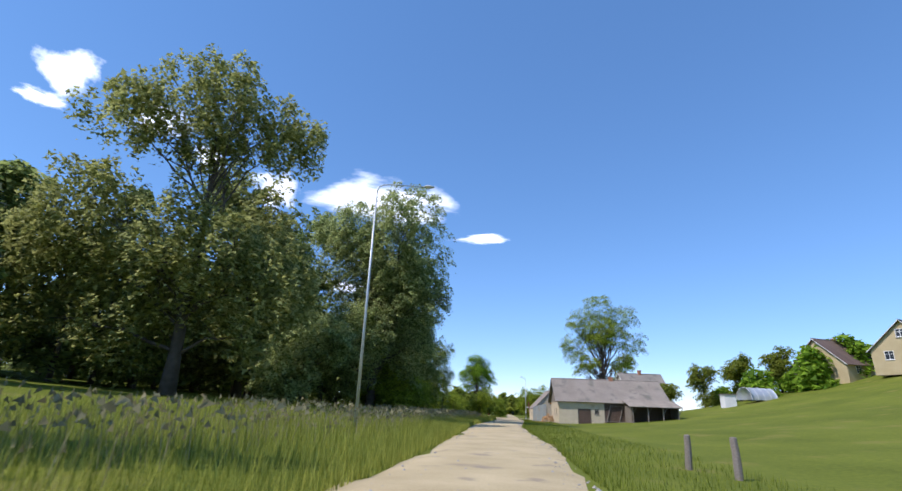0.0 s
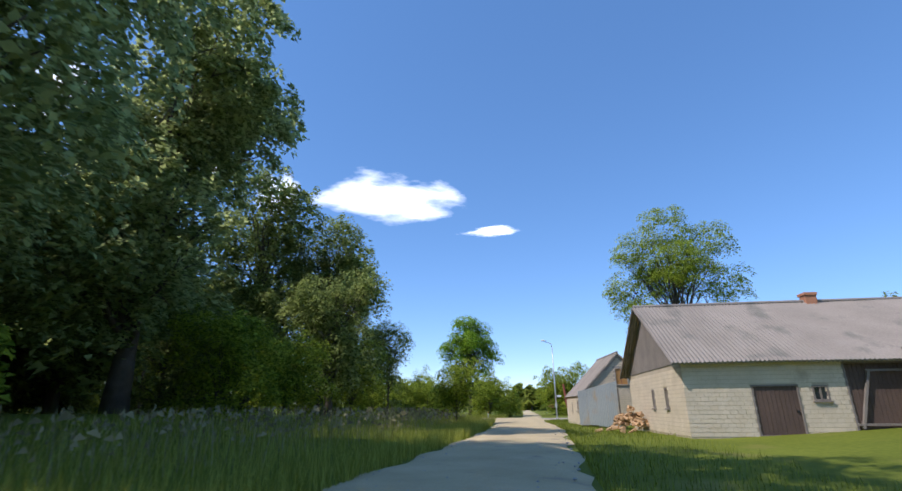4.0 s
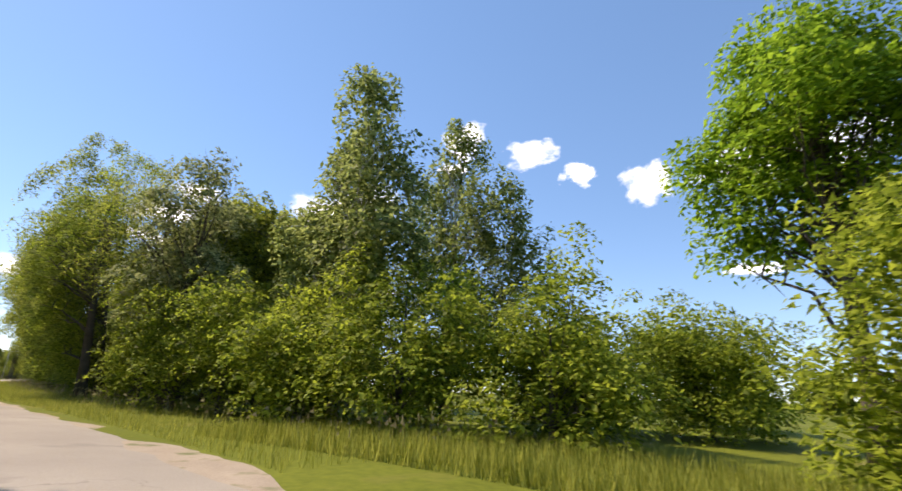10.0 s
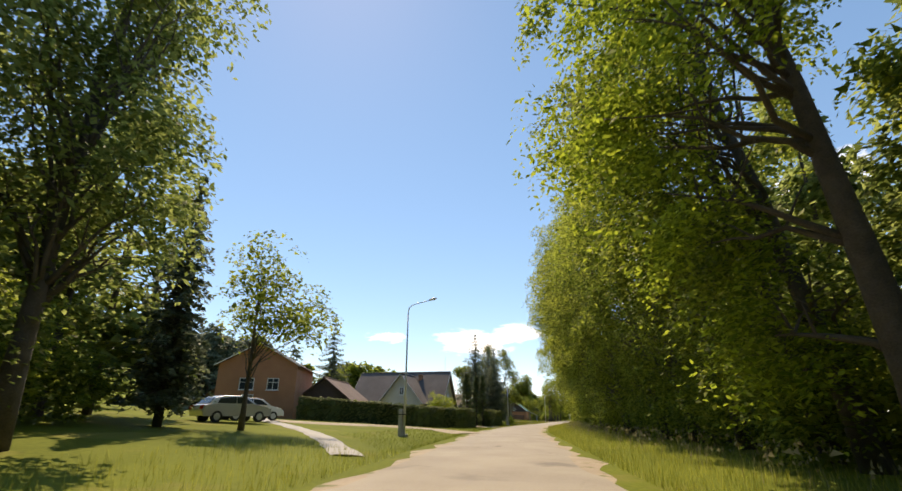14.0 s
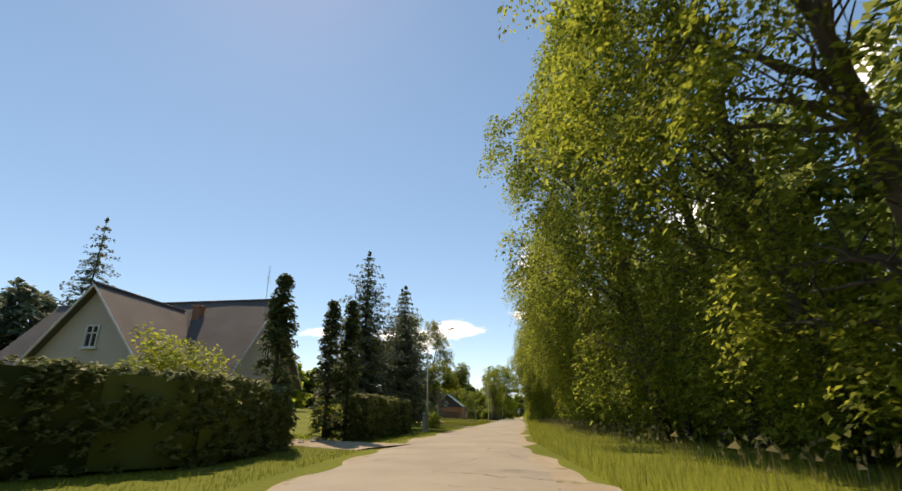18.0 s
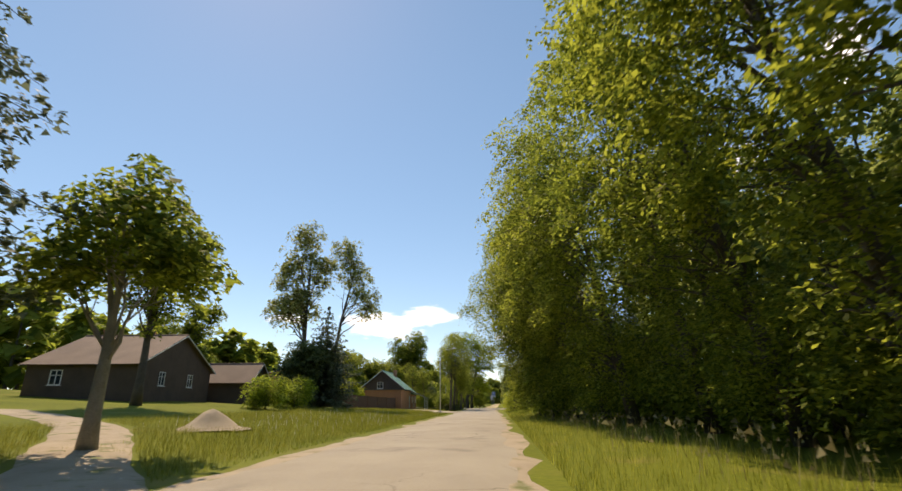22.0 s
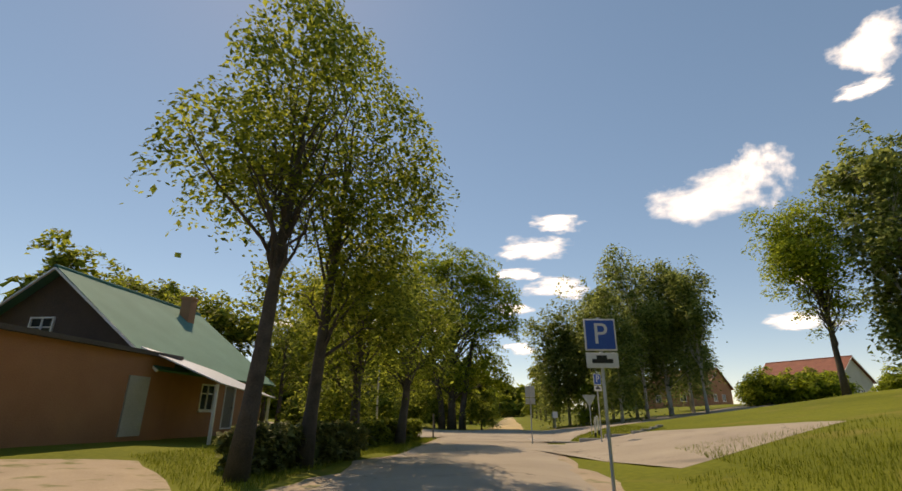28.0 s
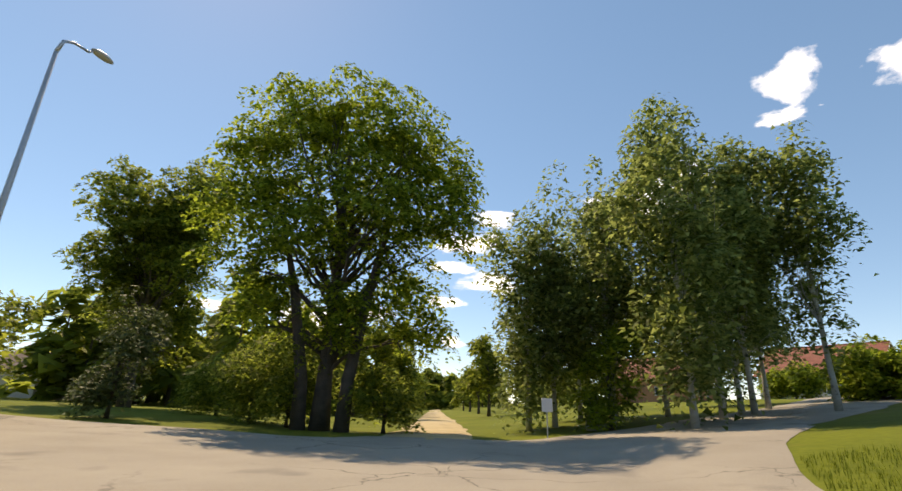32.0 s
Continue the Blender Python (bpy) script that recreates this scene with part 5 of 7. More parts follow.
shrub(-24, 141, 6, 5, 45, "broad shrub at the field's edge")
shrub(-6.6, 126, 4.2, 2.0, 46, "small shrub beside the gravel track")
broad_tree("shrub", 1.6, 139, egg(8.8, 4.8, 0.02, 47, 8), "bush", 0.14, 47, "rounded clump of young trees by the track", "shrub", 0.17, 34, 1.4, 0.1, 0.15)
shrub(6.0, 137, 5, 2.8, 48, "dark shrub beside the young trees", "birch")
broad_tree("ash", 18, 127, [(-0.5, 0, 26.8, 4.2, 3.6), (-5.5, 0, 23, 3.4, 3.2), (5.5, 0, 24, 3.8, 3.4), (-7.6, 0, 17.5, 2.8, 2.6), (7.6, 1, 18, 3.2, 3.0), (0, -4, 20, 4.2, 3.4), (0, 4, 20, 4.2, 3.6), (-3.6, -2, 13, 2.8, 2.2), (4.6, -1, 13, 3.0, 2.4), (0, 0, 21.5, 4.6, 4.2), (-3, 1, 18, 3.6, 3.4), (3.4, 0, 19, 3.6, 3.4), (-6.2, -1, 14.2, 2.6, 2.0), (-5.2, 0, 11.4, 2.2, 1.6)],
           "bush", 0.55, 51, "large spreading ash behind the barns", leaf=0.22, per=46, density=0.72, stem=0.35, spread_=0.68, kite=True)
broad_tree("broadleaf_tree", 28, 152, egg(19, 4.6, 0.05, 52, 8), "poplar", 0.35, 52, "dark dense tree beside the yard", leaf=0.32)
for k, (x, y, h) in enumerate(((38, 103, 9.5), (33, 107, 8.2), (27, 111, 6.6), (45, 102, 8.4))):
    broad_tree("broadleaf_tree", x, y, egg(h, 3.2, 0.08, 320 + k, 7), "lime", 0.22, 320 + k, "leafy garden tree behind the white hut", leaf=0.26, per=24, group="garden trees behind the hut")
column_tree("thuja", 13, 125.8, 4.3, 0.75, 53, "slim green thuja by the yard")
# birches and bushes along the north verge
broad_tree("birch", -27, 119.5, [(0, 0, 14.6, 1.6, 2.2), (-1.7, 0.6, 11.6, 2.2, 2.2), (1.8, 0.3, 10.6, 2.3, 2.4), (-3.0, -0.5, 8.6, 1.9, 2.0), (0.4, 0, 7.6, 2.4, 2.4), (3.0, 0, 7.0, 1.9, 2), (-2.6, 0, 6.2, 1.9, 2.0)], "birch", 0.22, 61, "drooping birch above the roadside bushes", drop=0.8, leaf=0.2, per=42, density=1.25, bark=BIRCH_BARK, kite=True)
broad_tree("birch", -29.5, 127, [(0, 0, 15.6, 1.8, 2.4), (-2.3, 0, 12.6, 2.3, 2.6), (2.5, 0.8, 11.5, 2.4, 2.6), (0, 0, 9, 3.0, 2.8), (3.8, 1.4, 8.2, 2.2, 2.2), (-3.4, 0, 8, 2.0, 2.2), (2.4, 0, 5.5, 2.2, 2.0)], "birch", 0.22, 62, "drooping birch above the roadside bushes", drop=0.8, leaf=0.2, per=42, density=1.25, bark=BIRCH_BARK, kite=True)
for k, (x, y, h, w) in enumerate(((-17.5, 121.3, 5.2, 3.2), (-22, 119.4, 6.0, 3.6), (-26.5, 117.8, 5.4, 3.2), (-31, 116.2, 5.8, 2.8), (-35.5, 115.2, 6.4, 2.8), (-40, 114.2, 7.0, 2.8))):
    shrub(x, y, h, w, 70 + k, "bright leafy shrub on the grassy verge", "bush", 0.135, 34, group="verge shrubs", kite=True)
for k, (x, y) in enumerate(((-31, 121), (-26, 124), (-21, 126), (-34, 118.5))):
    shrub(x, y, 4.4, 3.4, 150 + k, "dense undergrowth behind the verge shrubs", "ash", 0.16, 22, group="verge undergrowth")
shrub(-18.5, 123.5, 8.0, 1.8, 78, "thin young saplings behind the shrubs", "bush", density=0.7)
broad_tree("lime", -38.5, 115.2, egg(14.6, 3.9, 0.08, 81, 8), "poplar", 0.26, 81, "upright grey-green tree beside the road", leaf=0.18, per=32, drop=0.2, kite=True)
# south verge before the car
broad_tree("birch", -37, 95.5, egg(16, 4.2, 0.03, 82, 8), "birch", 0.3, 82, "dark drooping birch on the shaded verge", kite=True, drop=0.8, leaf=0.19, per=30)
broad_tree("birch", -44, 94.0, egg(20, 4.4, 0.03, 83, 8), "birch", 0.3, 83, "dark drooping birch on the shaded verge", drop=0.8, leaf=0.18, per=34, kite=True)
broad_tree("birch", -51, 92.5, egg(22, 4.2, 0.03, 84, 9), "birch", 0.3, 84, "dark drooping birch on the shaded verge", drop=0.8, leaf=0.18, per=34, kite=True)
broad_tree("birch", -30, 92, egg(17, 5, 0.03, 85, 8), "birch", 0.3, 85, "dark tree in the shaded grove", kite=True, per=34, drop=0.5, leaf=0.21)
broad_tree("birch", -41, 86, egg(17, 5, 0.03, 86, 8), "birch", 0.3, 86, "dark tree in the shaded grove", drop=0.5, leaf=0.28)
for k, (x, y, h, w) in enumerate(((-55.0, 86.5, 5.4, 3.4), (-50.0, 88.0, 5.0, 3.0), (-46.0, 90.5, 4.6, 2.6))):
    shrub(x, y, h, w, 340 + k, "dense dark shrub under the birches", "ash", 0.15, 34, group="shrubs under the birches")
shrub(-33.5, 101.2, 7.6, 2.7, 87, "sunlit maple sapling at the road's edge", "bush", 0.17, 20, kite=True)
shrub(-39.5, 99.9, 7.0, 2.5, 88, "sunlit maple sapling at the road's edge", "bush", 0.17, 20, kite=True)
broad_tree("broadleaf_tree", -63.6, 90.0, [(0, 0, 8.2, 2.5, 2.0), (1.6, 1.4, 6.2, 2.2, 1.8), (-1.8, 1.6, 6.0, 2.3, 1.8), (-1.4, -1.2, 5.6, 2.0, 1.5), (0.4, 2.4, 5.0, 2, 1.5)], "ash", 0.14, 89, "small round-crowned tree on the lawn", leaf=0.16, per=24, density=0.85)
conifer("spruce", -60.5, 88, 12.4, 2.2, 32, "dark spruce beside the drive")
# spruces and thujas
conifer("spruce", -135.5, 87.3, 16.7, 5.2, 233, "tall dark spruce by the house garden", skirt=0.07, rows=28, leaf=0.17, per=50)
conifer("spruce", -139.6, 90.2, 14.2, 3.9, 34, "dark spruce by the house garden", skirt=0.08, rows=26, leaf=0.17, per=50)
conifer("spruce", -153.4, 86.7, 17.2, 5.2, 35, "dark spruce on the lawn by the road", skirt=0.1, rows=28, leaf=0.17, per=50)
conifer("spruce", -136.5, 56.5, 21.5, 5.2, 36, "dark spruce behind the house")
column_tree("thuja", -111.0, 90.9, 7.2, 0.95, 91, "tall clipped dark thuja at the drive")
column_tree("thuja", -116.4, 91.2, 7.2, 0.66, 92, "tall dark thuja beside the drive", density=2.2, taper=0.45)
column_tree("thuja", -117.2, 92.0, 7.4, 0.62, 93, "tall dark thuja beside the drive", density=2.2, taper=0.45)
hedge("clipped_hedge", [(-110, 91.7), (-103.5, 92.3), (-97.5, 89.4), (-93, 85), (-88, 78.5)], 1.1, 2.2, "long dark clipped hedge round the garden", 94)
hedge("clipped_hedge", [(-118.2, 92.4), (-130.8, 92.2)], 1.2, 2.3, "dark clipped hedge beside the drive", 95)
shrub(-109.5, 87.5, 4.2, 2.1, 96, "pale flowering shrub behind the hedge", "gold", 0.12)
shrub(-143.0, 92.6, 1.6, 0.95, 97, "round clipped shrub under the spruces", "bush", 0.1)
shrub(-121.5, 89.5, 2.2, 1.2, 98, "small garden shrub by the drive", "gold", 0.1)
# the field and the leaning trees
broad_tree("broadleaf_tree", -157.5, 91, [(0, 0, 6.9, 1.7, 1.4), (0.9, 1.2, 5.9, 1.4, 1.2), (-0.9, -1.2, 6.0, 1.4, 1.2), (1.0, -0.9, 5.0, 1.3, 1.0), (-1.0, 1.0, 5.1, 1.3, 1.0), (0.4, 1.6, 4.9, 1.1, 0.8), (-0.3, -1.7, 4.8, 1.1, 0.8)], "ash", 0.22, 101, "round-crowned pollarded tree with a thick pale trunk", leaf=0.19, per=40, bark=PALE_BARK, stem=0.35)
broad_tree("broadleaf_tree", -179.6, 76.2, egg(14.5, 4.3, 0.25, 301, 8), "ash", 0.34, 301, "round-crowned tree above the farm drive", leaf=0.24, per=30)
broad_tree("leaning_tree", -207.5, 80.6, [(-1.2, 1.9, 21.0, 2.4, 2.4), (-1.8, 3.0, 17.8, 2.8, 2.6), (-1.6, 4.4, 14.6, 2.2, 1.9), (-2.6, 5.0, 12.8, 1.9, 1.2)], "willow", 0.34, 102, "slanting willow with a bare leaning trunk", drop=0.5, leaf=0.24, lean=(-1.6, 3.0), stem=0.7)
broad_tree("willow", -205.5, 78.4, [(0, -0.6, 21.6, 2.6, 3.0), (0, 1.8, 17.4, 2.4, 3.2), (0, -2.6, 17.4, 2.6, 3.2), (0, -1, 13, 3.4, 3.2), (-1, -3.6, 12.6, 2.4, 2.6)], "willow", 0.42, 103, "tall upright willow above dark bushes", drop=0.5, leaf=0.26, stem=0.5)
shrub(-202.6, 79.5, 8.0, 3.6, 104, "dark dense shrub under the willows", "thuja", 0.2)
conifer("spruce", -205.0, 81.6, 12.4, 5.2, 37, "dark young spruce under the willows")
shrub(-208.5, 79, 8.5, 4.0, 105, "dark dense shrub under the willows", "thuja", 0.2)
broad_tree("broadleaf_tree", -214, 58, egg(15, 4.5, 0.2, 106, 7), "ash", 0.3, 106, "broad tree behind the farm", leaf=0.32, per=20)
broad_tree("broadleaf_tree", -205, 60, egg(11, 4.5, 0.1, 107, 7), "ash", 0.3, 107, "broad tree behind the farm", leaf=0.32, per=20)
shrub(-187, 82.5, 2.6, 2.2, 108, "garden shrub below the farmhouse")
shrub(-191.5, 83.2, 2.2, 2.2, 109, "garden shrub below the farmhouse")
shrub(-232, 78, 5.2, 2.8, 110, "sunlit garden shrub before the brick building", "gold", 0.18)
# poplar and shed
column_tree("poplar", -215.5, 107.4, 21.5, 1.55, 111, "tall narrow poplar by the shed", "poplar", 0.17, 44, 1.3, 0.5, ragged=0.48, kite=True)
column_tree("poplar", -216.5, 109.2, 16.0, 1.4, 112, "narrow poplar by the shed", "poplar", 0.17, 44, 1.2, 0.45, ragged=0.48, kite=True)
shrub(-212.0, 105.0, 4.2, 1.75, 113, "bright golden-green shrub on the verge", "gold", 0.1)
shrub(-215.2, 104.9, 3.2, 1.5, 114, "bright golden-green shrub on the verge", "gold", 0.1)
broad_tree("birch", -203.5, 113.6, egg(17, 3.6, 0.02, 115, 9), "lime", 0.2, 115, "tall drooping birch beside the grey shed", drop=0.8, leaf=0.15, per=34, bark=BIRCH_BARK, kite=True)
for k, (x, y, h, w) in enumerate(((-189.0, 105.9, 8.2, 2.3), (-192.8, 107.4, 7.6, 2.4), (-185.0, 105.9, 7.0, 2.1), (-196.8, 110.2, 7.0, 2.6), (-204.2, 116.4, 7.5, 2.8), (-181.0, 106.0, 6.0, 2.0), (-206.5, 119.5, 6.0, 2.8), (-210.0, 121.5, 6.0, 3.0), (-214.5, 119.8, 5.6, 2.8))):
    shrub(x, y, h, w, 330 + k, "leafy shrub at the wood's end", "ash", 0.14, 36, group="shrubs at the wood's end")
shrub(-200.5, 111.5, 3.0, 2.0, 116, "dense shrub at the wood's end")
shrub(-207.5, 118.5, 4.6, 2.6, 117, "dense shrub behind the grey shed")
for k, (x, y, h) in enumerate(((-223.5, 118.2, 13.6), (-227.5, 121.5, 15.6), (-221.0, 121.5, 14.8), (-232, 128, 17), (-225, 127, 16.5), (-216.5, 122.5, 14.6), (-219, 128, 16), (-240, 132, 17))):
    conifer("pine", x, y, h, 3.3, 120 + k, "tall dark pine behind the shed", skirt=0.16, rows=20, leaf=0.24, per=44, trunk=0.26)
broad_tree("lime", -185.4, 106.8, [(0, -1.2, 15.4, 2.4, 2.0), (-0.4, -3.0, 12.8, 2.2, 1.9), (0.4, -4.2, 10.0, 2.0, 1.7), (-0.5, -4.6, 7.6, 1.8, 1.4), (0.4, -4.0, 5.6, 1.5, 1.1), (-1.2, -2.4, 3.6, 1.5, 1.4), (1.6, -2.4, 8.2, 2.0, 1.8), (-1.6, -2.2, 9.2, 1.9, 1.8)],
           "lime", 0.3, 223, "leafy lime reaching over the road", leaf=0.135, per=54, drop=0.4, spread_=0.5, shell=0.7, filled=False, kite=True, lean=(0, -1.6), stem=0.62)
broad_tree("lime", -190.6, 107.8, [(0, -1.6, 15.4, 2.6, 2.2), (0.2, -4.0, 12.4, 2.3, 1.8), (0.2, -6.0, 10.6, 1.9, 1.2), (-0.6, -7.4, 9.6, 1.3, 0.8), (0.6, -4.4, 8.6, 2.2, 1.8), (-1.4, -3.0, 7.4, 2.0, 1.8), (0.6, -3.8, 5.4, 1.8, 1.5), (-0.4, -2.6, 3.2, 1.8, 1.6), (1.8, -2.2, 11, 2.2, 2.0), (-1.8, -2.0, 10.4, 2.2, 2.0)],
           "lime", 0.34, 224, "dark leafy lime at the wood's end, reaching over the road", leaf=0.135, per=56, drop=0.4, spread_=0.5, shell=0.7, kite=True, lean=(0, -1.8), stem=0.62)
# big trees by the low hedge
broad_tree("ash", -228.3, 95.4, [(0, 0.2, 11.8, 1.5, 1.6), (0.9, 0.9, 9.8, 1.8, 1.8), (-0.9, -0.9, 9.4, 1.8, 1.8), (1.0, -0.8, 7.4, 1.7, 1.5), (-0.8, 1.2, 7.0, 1.7, 1.4), (-1.6, -1.7, 7.8, 1.4, 1.2)], "lime", 0.22, 131, "tall light-crowned tree with a bare dark trunk", kite=True, leaf=0.12, per=48, drop=0.5, density=1.15, stem=0.5, lean=(-0.5, 0.4))
broad_tree("ash", -231.0, 95.8, [(0, 0.4, 12.0, 1.7, 1.6), (0, 1.6, 9.6, 1.9, 1.9), (0, -1.4, 9.4, 1.9, 1.9), (0, 1.8, 6.8, 1.6, 1.6), (-1.4, 0.5, 6.8, 1.8, 1.6), (1.2, -0.6, 7.6, 1.6, 1.6), (0.3, 1.4, 4.9, 1.4, 1.2), (-0.8, -1.2, 5.0, 1.4, 1.2), (-0.6, 2.6, 8.4, 1.5, 1.4), (-1.4, 1.4, 5.6, 1.5, 1.3), (-1.6, 2.2, 3.9, 1.2, 1.1)], "lime", 0.2, 132, "tall light-crowned tree behind the low hedge", kite=True, leaf=0.12, per=50, drop=0.5, density=1.25, stem=0.5, lean=(-0.3, 0.5))
broad_tree("ash", -234.5, 96.1, egg(9.6, 2.7, 0.16, 133, 8), "ash", 0.2, 133, "many-stemmed tree behind the low hedge", kite=True, leaf=0.1, per=40, density=1.0, drop=0.4)
broad_tree("ash", -241.2, 96.4, [(-0.2, 0.7, 7.5, 1.6, 1.1), (0.3, -0.6, 6.6, 1.7, 1.4), (-0.3, 1.6, 6.2, 1.6, 1.2), (-1.8, 0.6, 6.4, 1.8, 1.4), (1.6, 0.2, 6.0, 1.6, 1.3), (-0.4, 0, 4.7, 2.0, 1.3), (-0.6, 1.5, 4.2, 1.4, 1.0), (-1.8, -0.8, 4.4, 1.8, 1.4), (0.6, -1.6, 4.2, 1.6, 1.4), (-2.0, -0.2, 3.0, 1.3, 1.0)],
           "ash", 0.24, 134, "dense leaning tree over the low hedge", kite=True, leaf=0.13, per=36, density=1.25, drop=0.4, lean=(-0.5, 0.6))
broad_tree("broadleaf_tree", -253, 85.5, egg(9.5, 3, 0.2, 135, 6), "ash", 0.18, 135, "young tree in the garden", leaf=0.18, density=0.7)
broad_tree("broadleaf_tree", -255.5, 83.2, egg(9.5, 2.6, 0.2, 136, 6), "ash", 0.18, 136, "young tree in the garden", leaf=0.18, density=0.7)
for k, (x, y) in enumerate(((-242.6, 92.9), (-245.2, 92.6), (-247.6, 91.6))):
    shrub(x, y, 2.8 + 0.3 * k, 1.7, 260 + k, "shaded garden shrub before the brick house", "ash", 0.13, 24, group="shrubs before the brick house")
hedge("low_hedge", [(-229.4, 94.8), (-234.2, 96.1)], 1.0, 0.95, "low dark clipped hedge at the tree's foot", 141, density=2.2)
hedge("low_hedge", [(-238.6, 95.1), (-245.2, 96.2)], 1.1, 0.95, "low clipped hedge with a sunlit top", 142, kind="ash", density=2.0)
broad_tree("broadleaf_tree", -251.2, 88.2, egg(8.8, 2.3, 0.22, 137, 6), "ash", 0.16, 137, "airy young tree on the lawn", leaf=0.17, density=0.74)
for k, (x, y, h, w) in enumerate(((-248.5, 89.2, 2.6, 1.6), (-252.5, 90.2, 3.0, 1.7), (-257.5, 87.0, 4.2, 2.2), (-262.5, 84.0, 5.6, 2.4), (-254, 81, 4.0, 2.2))):
    shrub(x, y, h, w, 240 + k, "leafy garden shrub behind the low hedge", "lime", 0.17, 20, group="garden shrubs by the crossing")
shrub(-266.0, 87.8, 6.0, 1.7, 246, "dark upright shrub beyond the crossing", "thuja")
for k, (x, y, h) in enumerate(((-256, 70, 12), (-263, 67, 13), (-254, 75, 11), (-249.0, 73.0, 12.5), (-253.5, 79.5, 10.5))):
    broad_tree("broadleaf_tree", x, y, egg(h, 4.4, 0.06, 250 + k, 7), "lime", 0.25, 250 + k, "dense tree closing the garden", leaf=0.3, per=20, group="garden trees by the crossing")
# crossing
oak = broad_tree("oak", -266, 96.8, [(0, 0.6, 15.6, 3.2, 2.6), (0, -2.6, 15.4, 2.8, 2.4), (0.4, 3.4, 14.2, 2.6, 2.2), (0, 5.0, 12.0, 2.2, 2.0), (0, -4.2, 13.0, 2.6, 2.6), (0.8, 5.2, 9.6, 2.1, 2.0), (0, 0.4, 11.4, 3.8, 3.2), (0, -4.4, 9.4, 2.5, 2.6), (1.2, 2.6, 9.4, 2.4, 2.0),
                                    (1.0, -1.4, 8.4, 2.6, 2.2), (0, 3.2, 6.2, 2.3, 2.0), (0, -3.4, 5.6, 2.4, 2.2), (0.6, 0.6, 5.0, 2.2, 1.8), (-1.0, 4.4, 4.4, 1.6, 1.5)],
                "bush", 0.4, 151, "large broad many-stemmed tree at the crossing", leaf=0.2, per=44, density=1.2, kite=True)
for dx, dy, top in ((0.5, 1.0, (0.6, 2.4, 9.5)), (0.2, -0.9, (0.3, -2.6, 9.0))):
    v, f = tube([(dx, dy, -0.2), (dx, dy * 1.1, 2.2), tuple((a + b) / 2 for a, b in zip((dx, dy * 1.1, 3.5), top)), top], [0.36, 0.28, 0.2, 0.08], 8)
    mesh("trunk", v, f, BARK, oak, smooth=True)
broad_tree("lime", -281.5, 79.8, egg(21, 6.2, 0.2, 152, 11), "ash", 0.42, 152, "dense round tree beyond the crossing", leaf=0.24, per=32)
for k, (x, y, h, w) in enumerate(((-262, 111.5, 11.5, 2.7), (-265, 114.5, 13.5, 2.9), (-269, 118, 14.0, 3.0), (-273, 121.5, 13.4, 2.8), (-270, 108.3, 12.8, 2.8), (-276, 114, 13, 3), (-270.5, 120.6, 12.8, 2.6), (-280, 124, 12, 2.8), (-266.5, 117, 13.0, 2.6), (-272, 115.5, 13.2, 2.8), (-274, 111, 13.0, 2.6), (-264.5, 119.5, 12.0, 2.2), (-268.6, 106.6, 11.0, 2.4), (-266.8, 110.2, 12.4, 2.4))):
    broad_tree("birch", x, y, egg(h * 1.28, w * 1.2, 0.05, 160 + k, 8), "birch", 0.14, 160 + k, "slender drooping birch in a close group", drop=0.9, leaf=0.2, bark=BIRCH_BARK, group="birches at the crossing")
shrub(-267.5, 95.0, 4.6, 2.6, 173, "dark undergrowth round the large tree's foot", "ash")
shrub(-265.5, 99.6, 3.4, 1.8, 174, "dark undergrowth round the large tree's foot", "ash")
shrub(-270, 92.5, 4.2, 2.4, 175, "dark shrub beyond the crossing", "ash")
shrub(-276, 88.5, 4.0, 2.6, 176, "dark shrub beyond the crossing", "ash")
shrub(-265.5, 109.6, 5.0, 1.5, 170, "bright young spruce-like shrub under the birches", "bush", 0.16)
broad_tree("broadleaf_tree", -252.5, 123.5, egg(15.5, 4.2, 0.12, 171, 10), "bush", 0.22, 171, "slim tree on the grassy rise", leaf=0.16, per=40, density=0.85, kite=True)
broad_tree("birch", -250.0, 127.2, egg(21, 4.0, 0.06, 172, 9), "birch", 0.26, 172, "tall birch on the grassy rise", drop=0.8, leaf=0.26, bark=BIRCH_BARK)
for k, (x, y) in enumerate(((-272, 129), (-271, 132.5), (-288, 136), (-282, 141), (-276, 145), (-268, 148), (-258, 148))):
    shrub(x, y, 2.7, 3.0, 180 + k, "rounded shrub on the rise", "bush", 0.22, group="shrubs on the rise")
for k, (x, y) in enumerate(((-292, 97.5), (-305, 98.2), (-320, 98.8), (-338, 99.4), (-360, 100), (-300, 109), (-318, 110), (-340, 111), (-365, 112))):
    broad_tree("avenue_tree", x, y, egg(9.5 - 0.1 * k, 3.2, 0.15, 190 + k, 6), "lime", 0.2, 190 + k, "roadside tree of the avenue", leaf=0.3, per=18, density=0.8, group="avenue trees")

